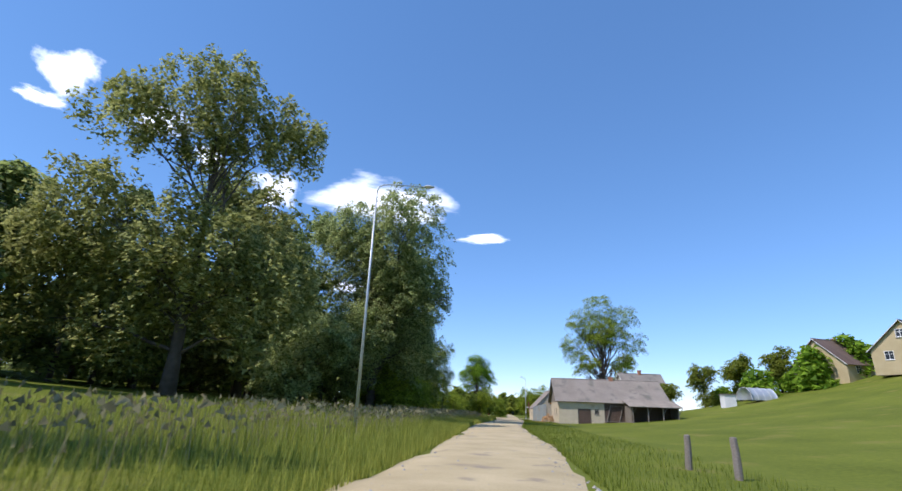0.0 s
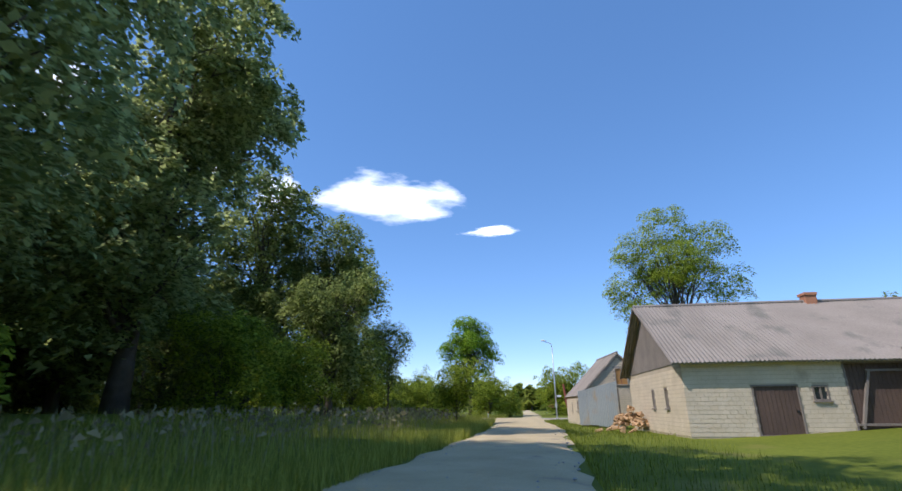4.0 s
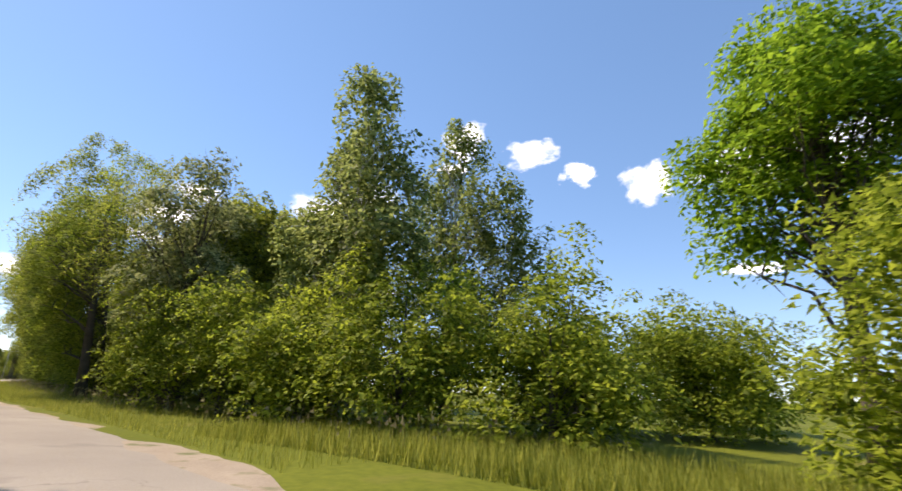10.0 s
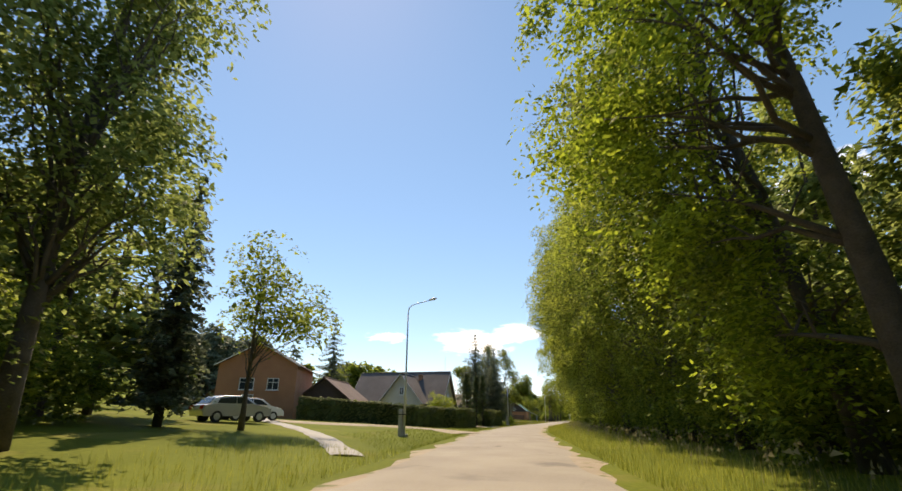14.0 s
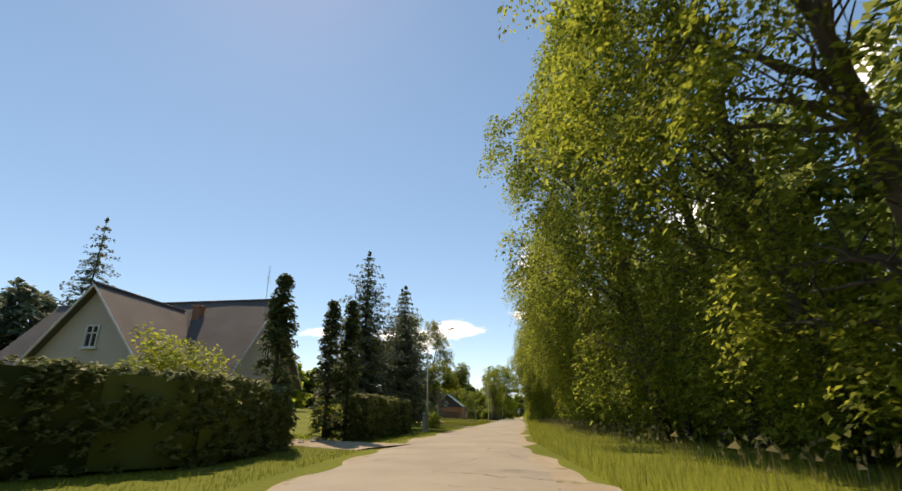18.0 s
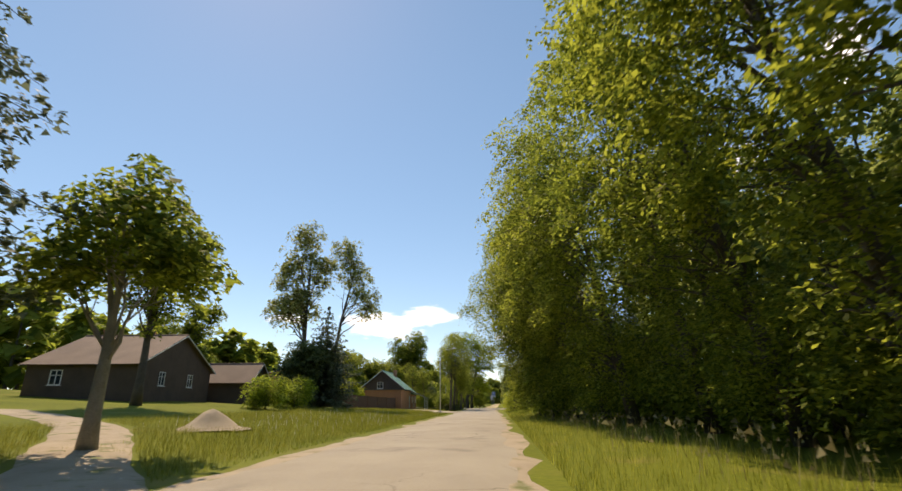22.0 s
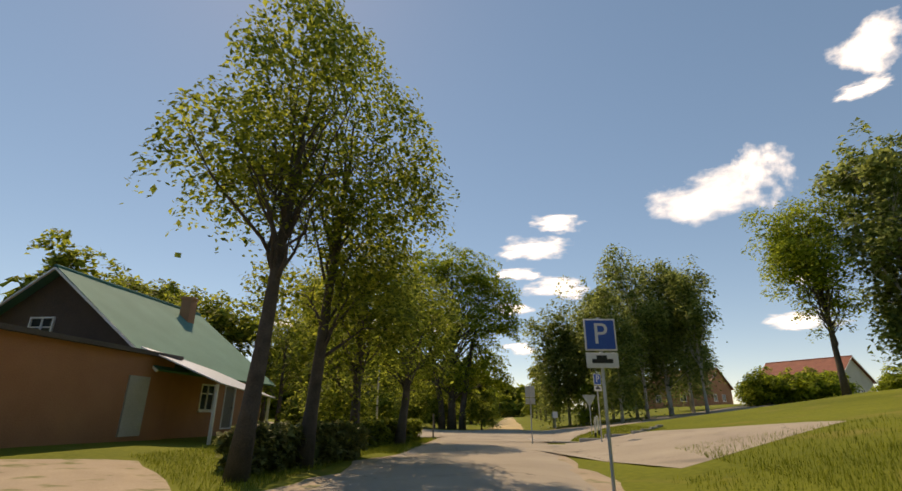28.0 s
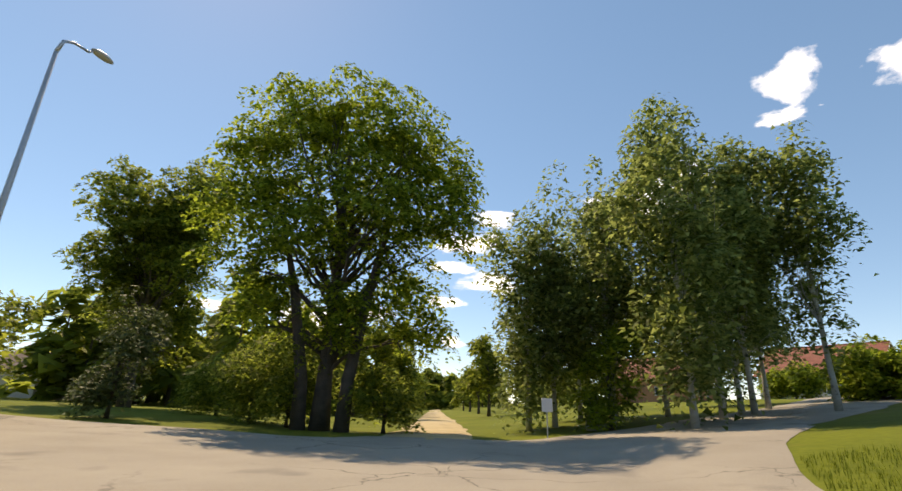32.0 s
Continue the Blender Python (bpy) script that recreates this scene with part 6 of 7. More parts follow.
# the tall wood along the north side of the village road
kinds = [("birch", "lime", 0.8, None), ("lime", "ash", 0.2, None), ("birch", "ash", 0.7, None), ("lime", "lime", 0.15, None)]
wood = []
for k, (nm, kd, dr, bk) in enumerate(kinds):
    wood.append(broad_tree(nm, -60 - 6 * k, np.interp(-60 - 6 * k, R2X, R2Y) + 10.4, [(0, -3.2, 16.4, 2.4, 2.2), (2.2, -4.4, 13.6, 2.2, 2.2), (-2.4, -4.8, 12.6, 2.3, 2.4), (0.2, -5.2, 10.4, 2.0, 2.0), (2.8, -3.8, 8.2, 2.0, 2.0), (-2.6, -4.1, 7.8, 2.0, 2.1), (-0.6, -0.4, 12.6, 2.4, 2.6), (0.2, -2.5, 5.8, 1.9, 1.8), (2.3, -1.4, 3.6, 1.7, 1.8), (-2.2, -1.2, 3.0, 1.8, 1.7), (0.3, -0.9, 1.8, 1.4, 1.3)],
                           kd, 0.28, 200 + k, "tall leafy tree of the roadside wood, green to the ground", leaf=0.135, per=58, drop=dr, bark=bk, group="roadside wood", spread_=0.5, density=0.95, shell=0.7, filled=False, kite=True, lean=(0, -2.4), stem=0.62))
rk = random.Random(8)
for i, x in enumerate(list(np.arange(-57, -176, -5.4)) + [-177.5, -181, -184.5, -187.6, -190.4, -194.5]):
    y = float(np.interp(x, R2X, R2Y)) + float(np.interp(x, [-196, -192, -189.5, -186.5, -178, -165, -120, -95], [12.4, 9.8, 8.6, 8.3, 9.2, 10.1, 10.4, 10.2])) + rk.uniform(-0.9, 0.9)
    if -80 < x < -58:
        continue
    s = rk.uniform(0.9, 1.14)
    copy_thing(wood[rk.randrange(4)], pose(x, y, ground_z(x, y) - 0.05, 0, 0, rk.uniform(-32, 32)) @ Matrix.Diagonal((s, s, s * rk.uniform(0.92, 1.12) * (1.15 if x > -132 else 0.95), 1)))
# two trees that reach over the road at the wood's near end
broad_tree("lime", -52.0, 112.0, [(0.4, 0.0, 16.5, 2.6, 2.2), (-0.8, -2.2, 13.8, 2.3, 2.0), (0.6, -4.2, 11.2, 2.0, 1.6), (-0.4, -5.2, 8.2, 1.6, 1.3), (2.2, -3.0, 9.4, 2.0, 1.7), (-2.4, -3.4, 9.0, 2.0, 1.8), (-0.6, -4.0, 6.2, 1.6, 1.4), (-2.6, -2.6, 5.4, 1.6, 1.4), (2.6, -1.0, 12.4, 2.2, 2.0), (-1.6, -1.8, 3.0, 1.5, 1.4)],
           "bush", 0.36, 221, "bright green lime reaching over the road", leaf=0.135, per=50, drop=0.4, spread_=0.5, shell=0.7, filled=False, kite=True, lean=(0, -1.4), stem=0.66)
broad_tree("lime", -45.6, 114.6, [(0.4, -0.4, 14.5, 2.4, 2.0), (1.4, -2.8, 11.6, 2.1, 1.8), (-1.8, -2.4, 10.4, 2.0, 1.8), (0.4, -3.4, 8.4, 1.8, 1.5), (2.4, -1.6, 7.6, 1.8, 1.6), (-2.2, -1.6, 6.8, 1.7, 1.5)],
           "lime", 0.34, 222, "dark-trunked lime at the wood's near end", leaf=0.135, per=50, drop=0.5, spread_=0.5, shell=0.7, filled=False, kite=True, lean=(0, -0.4), stem=0.66)
for k, (x, y) in enumerate(((-47.5, 119.0), (-54.5, 118.5), (-41.0, 118.6))):
    broad_tree("lime", x, y, egg(17 - 1.5 * k, 4.6, 0.12, 226 + k, 9), "lime", 0.3, 226 + k, "leafy lime deep in the roadside wood", leaf=0.2, per=34, drop=0.4, group="limes at the wood's near end")


def far_woods(name, rows, label, kind, seed, leaf=1.0, per=34):
    """Distant trees in one mesh: rows of (x, y, height, half width)."""
    rng = np.random.default_rng(seed)
    cl, parts = [], []
    x0, y0 = rows[0][0], rows[0][1]
    for x, y, h, w in rows:
        z = ground_z(x, y)
        n = int(12 + h * 1.3)
        f = rng.random(n)
        r = w * np.sqrt(np.clip(1 - f ** 1.6, 0.04, 1)) * rng.uniform(0.4, 1, n)
        a = rng.uniform(0, 6.28, n)
        cl.append(np.stack([x - x0 + np.cos(a) * r, y - y0 + np.sin(a) * r, z + h * (0.06 + 0.94 * f), rng.uniform(0.6, 1.4, n)], 1))
        parts.append(tube([(x - x0, y - y0, z - 0.3), (x - x0, y - y0, z + h * 0.8)], [0.25, 0.06], 5, cap=False))
    root = thing(name, pose(x0, y0, 0), label, "woods")
    root["kind"] = "stuff"
    v, f = join(parts)
    mesh("stems", v, f, BARK, root)["kind"] = "stuff"
    foliage("crowns", LEAF[kind], root, np.concatenate(cl), rng, leaf * 1.35, per * 0.44, 0.9, 0.0, 0.2, 0.3)["kind"] = "stuff"


rk = random.Random(3)
rw = random.Random(5)
far_woods("wood_undergrowth", [(x_, float(np.interp(x_, R2X, R2Y)) + rw.uniform(11.5, 14.5), rw.uniform(3.6, 5.2), rw.uniform(2.2, 3.0)) for x_ in np.linspace(-56, -196, 62)], "leafy undergrowth filling the roadside wood", "ash", 318, 0.22, 120)
far_woods("far_woods", [(rk.uniform(-175, -95), rk.uniform(-5, 25), rk.uniform(13, 20), rk.uniform(2.2, 3.2)) for _ in range(280)], "dark wooded hillside behind the village", "spruce", 301, 0.62, 40)
far_woods("far_woods", [(rk.uniform(-290, -200), rk.uniform(20, 50), rk.uniform(9, 15), rk.uniform(2.6, 4)) for _ in range(60)], "distant trees behind the brick buildings", "ash", 302)
far_woods("far_woods", [(rk.uniform(-480, -400), rk.uniform(40, 190), rk.uniform(9, 13), rk.uniform(3, 4.5)) for _ in range(80)], "distant tree line at the avenue's end", "ash", 303, 1.3)
far_woods("far_woods", [(rk.uniform(-60, 10), rk.uniform(230, 300), rk.uniform(6, 10), rk.uniform(3, 4.5)) for _ in range(50)], "distant tree line beyond the fields", "ash", 304, 1.3)
far_woods("far_woods", [(rk.uniform(36, 60), rk.uniform(93, 112), rk.uniform(4, 7), rk.uniform(2.0, 3.2)) for _ in range(26)], "garden trees and bushes below the hill houses", "maple", 305, 0.5, 60)
far_woods("far_woods", [row for row in [(rk.uniform(-70, -36), rk.uniform(20, 96), rk.uniform(11, 18), rk.uniform(3, 4)) for _ in range(78)] if row[0] > -50 or row[1] < 84], "thick dark wood behind the meadow", "birch", 306, 0.32, 210)
far_woods("far_woods", [(x_, float(np.interp(x_, R2X, R2Y)) + rk.uniform(14, 30), rk.uniform(15, 20), rk.uniform(3, 4)) for x_ in np.linspace(-64, -193, 92)], "depth of the roadside wood", "birch", 307, 0.27, 230)
far_woods("roadside_thicket", [(x_, float(np.interp(x_, R2X, R2Y)) + rk.uniform(14, 28), rk.uniform(13, 17), rk.uniform(2.8, 3.6)) for x_ in np.linspace(-44, -64, 14)], "leafy depth of the wood beside the road", "birch", 317, 0.2, 300)
far_woods("far_woods", [(rk.uniform(-330, -290), rk.uniform(60, 95), rk.uniform(8, 13), rk.uniform(2.6, 4)) for _ in range(40)], "trees behind the houses at the crossing", "ash", 308, 0.8, 40)
far_woods("far_woods", [(rk.uniform(-180, -150), rk.uniform(40, 62), rk.uniform(7, 12), rk.uniform(2.6, 4)) for _ in range(30)], "trees behind the farm", "ash", 309, 0.7, 40)


# ---------------------------------------------------------------- street furniture
def street_lamp(x, y, tall, reach, aim, label, tilt=(0, 0), stub=0.0, base=True):
    """A conical steel pole with a curved arm; aim is the arm's heading in degrees from +x."""
    root = thing("street_lamp", pose(x, y, ground_z(x, y) - 0.05, tilt[0], tilt[1], 0), label, "lamp", "street lamps")
    v, f = tube([(0, 0, 0), (0, 0, tall * 0.5), (0, 0, tall - 0.5)], [0.08, 0.06, 0.042], 12)
    mesh("pole", v, f, STEEL, root, smooth=True)
    a = radians(aim)
    cx, cy = math.cos(a), math.sin(a)
    pts = [(0, 0, tall - 0.5), (cx * 0.08, cy * 0.08, tall - 0.15), (cx * 0.3, cy * 0.3, tall), (cx * 0.7, cy * 0.7, tall + 0.08), (cx * reach, cy * reach, tall + 0.2)]
    v, f = tube(pts, [0.042, 0.038, 0.034, 0.03, 0.028], 8)
    mesh("arm", v, f, STEEL, root, smooth=True)
    bm = bmesh.new()
    bmesh.ops.create_uvsphere(bm, u_segments=12, v_segments=8, radius=1.0)
    for q in bm.verts:
        lx, ly, lz = q.co.x * 0.32, q.co.y * 0.125, q.co.z * (0.1 if q.co.z > 0 else 0.06)
        q.co = Vector((cx * (reach + 0.25 + lx) - cy * ly, cy * (reach + 0.25 + lx) + cx * ly, tall + 0.24 + lz + 0.1 * lx))
    head = part("lamp_head", bm, LAMP_HEAD, root, "pale oval lamp housing", smooth=True)
    if base:
        boxes("foot", [(-0.2, 0.2, -0.2, 0.2, -0.4, 0.22)], CONCRETE, root, "concrete foot", bevel=0.03)
    if stub:
        boxes("concrete_stub", [(-0.16, 0.16, -0.36, -0.12, -0.6, stub)], CONCRETE, root, "square concrete stub strapped to the pole", bevel=0.02)
        boxes("strap", [(-0.18, 0.18, -0.38, 0.13, stub * 0.8, stub * 0.8 + 0.05)], BLACK, root)
    return root


street_lamp(-13.1, 25.6, 11.8, 2.4, 20, "tall pale steel street lamp in the meadow", base=False)
junction_lamp = street_lamp(-1.4, 110.5, 8.2, 0.65, 175, "tall pale steel street lamp on a concrete foot by the junction")
boxes("plate", [(0.12, 0.62, -0.02, 0.0, 2.35, 2.55)], SIGN_WHITE, junction_lamp, "small white plate")
boxes("meter_box", [(-0.14, 0.1, -0.2, -0.08, 1.3, 1.7)], LAMP_HEAD, junction_lamp, "small grey box")
street_lamp(-72.5, 95.3, 8.4, 1.7, 75, "tall steel street lamp with a concrete stub on the lawn", stub=1.7)
street_lamp(-133.5, 93.6, 8.2, 1.9, 80, "tall steel street lamp before the spruces", stub=1.6)
street_lamp(-214.5, 95.0, 8.4, 1.8, 78, "tall steel street lamp by the board fence")
street_lamp(-252.5, 92.7, 8.7, 0.8, 170, "tall steel street lamp at the crossing")


def sign_post(x, y, tall, face, label, plates):
    """A traffic sign on a thin pole; face is its heading in degrees."""
    root = thing("traffic_sign", pose(x, y, ground_z(x, y), 0, 0, face), label, "sign", "parking signs")
    v, f = tube([(0, 0.03, -0.2), (0, 0.03, tall)], [0.03, 0.03], 8)
    mesh("pole", v, f, STEEL, root)
    for kind, z0, w, h in plates:
        boxes("plate", [(-w / 2, w / 2, -0.02, 0.0, z0, z0 + h)], STEEL if kind == "back" else SIGN_WHITE, root, "white-edged sign plate", bevel=0.008)
        if kind == "P":
            boxes("field", [(-w / 2 + 0.03, w / 2 - 0.03, -0.026, -0.021, z0 + 0.03, z0 + h - 0.03)], SIGN_BLUE, root, "blue field")
            cu = bpy.data.curves.new("letter", "FONT")
            cu.body, cu.size, cu.extrude, cu.align_x, cu.align_y = "P", 0.93 * h, 0.003, "CENTER", "CENTER"
            ob = new("letter", cu)
            cu.materials.append(SIGN_WHITE)
            ob.parent = root
            ob.matrix_basis = pose(0, -0.03, z0 + h / 2, 90, 0, 0)
            ob["label"] = "white letter P"
        elif kind == "car":
            boxes("symbol", [(-w / 2 + 0.1, w / 2 - 0.1, -0.026, -0.021, z0 + 0.08, z0 + 0.15), (-w / 2 + 0.18, w / 2 - 0.2, -0.026, -0.021, z0 + 0.15, z0 + 0.21)], BLACK, root, "dark car symbol")
        elif kind == "back":
            boxes("back_rail", [(-w / 2 + 0.05, w / 2 - 0.05, 0.001, 0.025, z0 + h * 0.3, z0 + h * 0.36), (-w / 2 + 0.05, w / 2 - 0.05, 0.001, 0.025, z0 + h * 0.66, z0 + h * 0.72)], STEEL, root)
    return root


sign_post(-226.6, 102.55, 2.95, 95, "blue parking sign with a white plate below on a thin pole", [("P", 2.36, 0.56, 0.56), ("car", 2.07, 0.56, 0.26)])
sign_post(-240.6, 105.3, 2.85, 128, "blue parking sign at the far end of the apron", [("P", 2.4, 0.48, 0.48), ("car", 2.14, 0.48, 0.22)])
sign_post(-241.7, 102.4, 2.65, 272, "grey backs of two sign plates on a thin pole", [("back", 2.08, 0.44, 0.5), ("back", 1.78, 0.44, 0.26)])
give_way = thing("traffic_sign", pose(-247.6, 106.2, ground_z(-247.6, 106.2), 0, 0, 95), "grey back of a triangular sign on a thin pole", "sign", "parking signs")
v, f = tube([(0, 0.04, -0.2), (0, 0.04, 2.1)], [0.028, 0.028], 8)
mesh("pole", v, f, STEEL, give_way)
mesh("plate", [(-0.4, 0, 2.15), (0.4, 0, 2.15), (0, 0, 1.45), (-0.4, 0.012, 2.15), (0.4, 0.012, 2.15), (0, 0.012, 1.45)], [(0, 2, 1), (3, 4, 5), (0, 1, 4, 3), (1, 2, 5, 4), (2, 0, 3, 5)], STEEL, give_way)
for px, py, tl in ((-246.1, 106.3, 4), (-244.6, 105.8, -2)):
    bol = thing("marker_post", pose(px, py, ground_z(px, py), tl, 3, 0), "white plastic verge post with a black foot", "post", "verge posts")
    v, f = tube([(0, 0, -0.1), (0, 0, 0.25)], [0.055, 0.055], 10)
    mesh("foot", v, f, BLACK, bol, "black foot")
    v, f = tube([(0, 0, 0.25), (0, 0, 0.95), (0, 0, 1.0)], [0.053, 0.05, 0.03], 10)
    mesh("post", v, f, WHITE_PAINT, bol)
stake = thing("wooden_post", pose(-200.6, 107.2, ground_z(-200.6, 107.2) - 0.05, 3, -6, 0), "pale leaning wooden post in the verge grass", "post")
v, f = tube([(0, 0, 0), (0.01, 0, 0.8), (0, 0, 1.5), (0, 0, 1.53)], [0.1, 0.09, 0.085, 0.05], 8)
mesh("stake", v, f, PALE_BARK, stake)

for k, (px, py, hh, tl) in enumerate(((-1.6, 19.2, 0.95, 3), (-1.1, 17.3, 1.0, -3))):
    post = thing("wooden_post", pose(px, py, ground_z(px, py) - 0.05, tl, 2, 20 * k), "short weathered wooden fence post in the grass", "post", "field posts")
    v, f = tube([(0, 0, 0), (0.01, 0, hh * 0.6), (0, 0.01, hh), (0, 0.01, hh + 0.03)], [0.1, 0.095, 0.085, 0.05], 9)
    mesh("stake", v, f, OLD_WOOD, post)
marker = thing("marker_post", pose(-9.1, 115.2, ground_z(-9.1, 115.2)), "thin red and white marker post in the grass", "post")
boxes("stake", [(-0.03, 0.03, -0.03, 0.03, -0.1, 0.75)], WHITE_PAINT, marker)
boxes("tip", [(-0.034, 0.034, -0.034, 0.034, 0.6, 0.78)], RED_LENS, marker, "red tip")
pedestal = thing("stone_marker", pose(-266, 109.0, ground_z(-266, 109.0)), "short pale stone marker by the birches", "marker")
boxes("stone", [(-0.3, 0.3, -0.3, 0.3, -0.2, 0.9), (-0.22, 0.22, -0.22, 0.22, 0.9, 1.5)], CONCRETE, pedestal, bevel=0.05)
heap = thing("sand_heap", pose(-165.9, 89.6, ground_z(-165.9, 89.6)), "low heap of sand on the grass", "heap")
vs_, fs_ = [], []
for i in range(9):
    for j in range(16):
        a, r = 2 * math.pi * j / 16, 1.7 * i / 8
        hz = 0.85 * math.exp(-(r / 0.85) ** 2) + 0.06 * noise.noise((r * 2, a * 2, 1)) - 0.04
        vs_.append((math.cos(a) * r, math.sin(a) * r, hz))
for i in range(8):
    for j in range(16):
        fs_.append((i * 16 + j, i * 16 + (j + 1) % 16, (i + 1) * 16 + (j + 1) % 16, (i + 1) * 16 + j))
mesh("sand", vs_, fs_, SOIL, heap, smooth=True)


def car(x, y, rot, paint, label):
    """A parked hatchback."""
    root = thing("parked_car", pose(x, y, ground_z(x, y) + 0.02, 0, 0, rot), label, "car")
    outline = [(-2.1, 0.35), (-2.15, 0.62), (-2.05, 0.92), (-1.75, 1.0), (-1.45, 1.32), (-0.9, 1.47), (0.1, 1.48), (0.6, 1.38), (1.1, 1.0), (1.85, 0.86), (2.12, 0.66), (2.15, 0.35)]
    vs_, fs_ = [], []
    for yy, k in ((-0.86, 1), (-0.7, 1.03), (0.7, 1.03), (0.86, 1)):
        for a, b in outline:
            inset = 0.12 if abs(yy) > 0.8 and b > 1.1 else 0
            vs_.append((a * (0.98 if abs(yy) > 0.8 else 1), yy - math.copysign(inset, yy), b - (0.02 if abs(yy) > 0.8 else 0)))
    n = len(outline)
    for r in range(3):
        for k in range(n):
            fs_.append((r * n + k, r * n + (k + 1) % n, (r + 1) * n + (k + 1) % n, (r + 1) * n + k))
    fs_ += [tuple(reversed(range(n))), tuple(range(3 * n, 4 * n))]
    body = mesh("body", vs_, fs_, paint, root)
    for s in (-1, 1):
        w = [(-1.35, 1.03), (-1.2, 1.3), (-0.25, 1.4), (-0.25, 1.03)]
        w2 = [(-0.18, 1.03), (-0.18, 1.4), (0.3, 1.36), (0.85, 1.03)]
        for q in (w, w2):
            mesh("side_window", [(a, s * (0.845 if b > 1.1 else 0.872), b) for a, b in q] + [(a, s * 0.8, b) for a, b in q], [(0, 1, 2, 3), (4, 7, 6, 5), (0, 4, 5, 1), (1, 5, 6, 2), (2, 6, 7, 3), (3, 7, 4, 0)], GLASS_DARK, root, "dark car glass")
        for xx in (-1.3, 1.3):
            v, f = tube([(xx, s * 0.68, 0.31), (xx, s * 0.89, 0.31)], [0.31, 0.31], 18)
            wheel = mesh("wheel", v, f, RUBBER, root)
            v, f = tube([(xx, s * 0.885, 0.31), (xx, s * 0.9, 0.31)], [0.2, 0.18], 14)
            mesh("rim", v, f, STEEL, wheel)
        boxes("tail_lamp", [(-2.17, -2.06, s * 0.62 - 0.12, s * 0.62 + 0.12, 0.7, 0.9)], RED_LENS, root, "red tail lamp")
        boxes("headlamp", [(2.0, 2.12, s * 0.6 - 0.15, s * 0.6 + 0.15, 0.62, 0.76)], GLASS_DARK, root)
    mesh("windscreen", [(0.62, -0.66, 1.39), (0.62, 0.66, 1.39), (1.1, 0.7, 1.03), (1.1, -0.7, 1.03), (0.6, -0.66, 1.36), (0.6, 0.66, 1.36), (1.06, 0.7, 1.0), (1.06, -0.7, 1.0)], [(0, 1, 2, 3), (7, 6, 5, 4), (0, 4, 5, 1), (1, 5, 6, 2), (2, 6, 7, 3), (3, 7, 4, 0)], GLASS_DARK, root, "dark windscreen")
    mesh("rear_window", [(-1.46, -0.64, 1.34), (-1.46, 0.64, 1.34), (-1.78, 0.7, 1.02), (-1.78, -0.7, 1.02), (-1.42, -0.64, 1.32), (-1.42, 0.64, 1.32), (-1.74, 0.7, 1.0), (-1.74, -0.7, 1.0)], [(3, 2, 1, 0), (4, 5, 6, 7), (1, 5, 4, 0), (2, 6, 5, 1), (3, 7, 6, 2), (0, 4, 7, 3)], GLASS_DARK, root, "dark rear window")
    return root


car(-68.0, 86.0, 155, CAR_PAINT, "silver hatchback parked on the concrete drive")
car(-72.5, 84.0, 150, WHITE_PAINT, "white hatchback parked behind the silver one")
tag = thing("small_sign", pose(-262.6, 106.0, ground_z(-262.6, 106.0), 0, 0, 95), "small white plate on a thin post by the birches", "sign")
v, f = tube([(0, 0.03, -0.1), (0, 0.03, 1.5)], [0.025, 0.025], 8)
mesh("pole", v, f, STEEL, tag)
boxes("plate", [(-0.22, 0.22, -0.02, 0.0, 1.0, 1.5)], SIGN_WHITE, tag, bevel=0.006)
pole = thing("wooden_post", pose(-246.7, 97.3, ground_z(-246.7, 97.3)), "thin dark post at the hedge's end", "post")
v, f = tube([(0, 0, -0.1), (0, 0, 0.8), (0.01, 0, 1.35)], [0.045, 0.042, 0.04], 8)
mesh("stake", v, f, OLD_WOOD, pole)


def board_fence(line, tall, mat, label, pitch=0.14, gap=0.012):
    """A close board fence: posts, rails and boards."""
    x0, y0 = line[0]
    root = thing("board_fence", pose(x0, y0, 0), label, "fence")
    first = boxes("board", [(-pitch / 2 + gap, pitch / 2 - gap, -0.012, 0.012, 0.05, tall)], mat, root)
    board_mesh = first.data
    for (ax, ay), (bx_, by_) in zip(line, line[1:]):
        d = Vector((bx_ - ax, by_ - ay))
        n = int(d.length / 2.4)
        ang = math.degrees(math.atan2(d.y, d.x))
        for k in range(n):
            px, py = ax + d.x * k / n - x0, ay + d.y * k / n - y0
            z0 = ground_z(px + x0, py + y0)
            w = d.length / n
            for i in range(int(w / pitch)):
                slat = new("board", board_mesh)
                slat.parent = root
                u_ = (i + 0.5) * pitch
                slat.matrix_basis = pose(px + d.x / d.length * u_, py + d.y / d.length * u_, z0 + 0.03 * noise.noise((i, k, 2)), 0, 0, ang)
            post = boxes("post", [(-0.06, 0.06, -0.09, 0.03, -0.3, tall + 0.05)], mat, root)
            post.matrix_basis = pose(px, py, z0, 0, 0, ang)
    return root


board_fence([(-206, 81), (-222, 86.0), (-226.6, 86.6)], 1.75, FENCE_RED, "long close fence of red-brown boards")

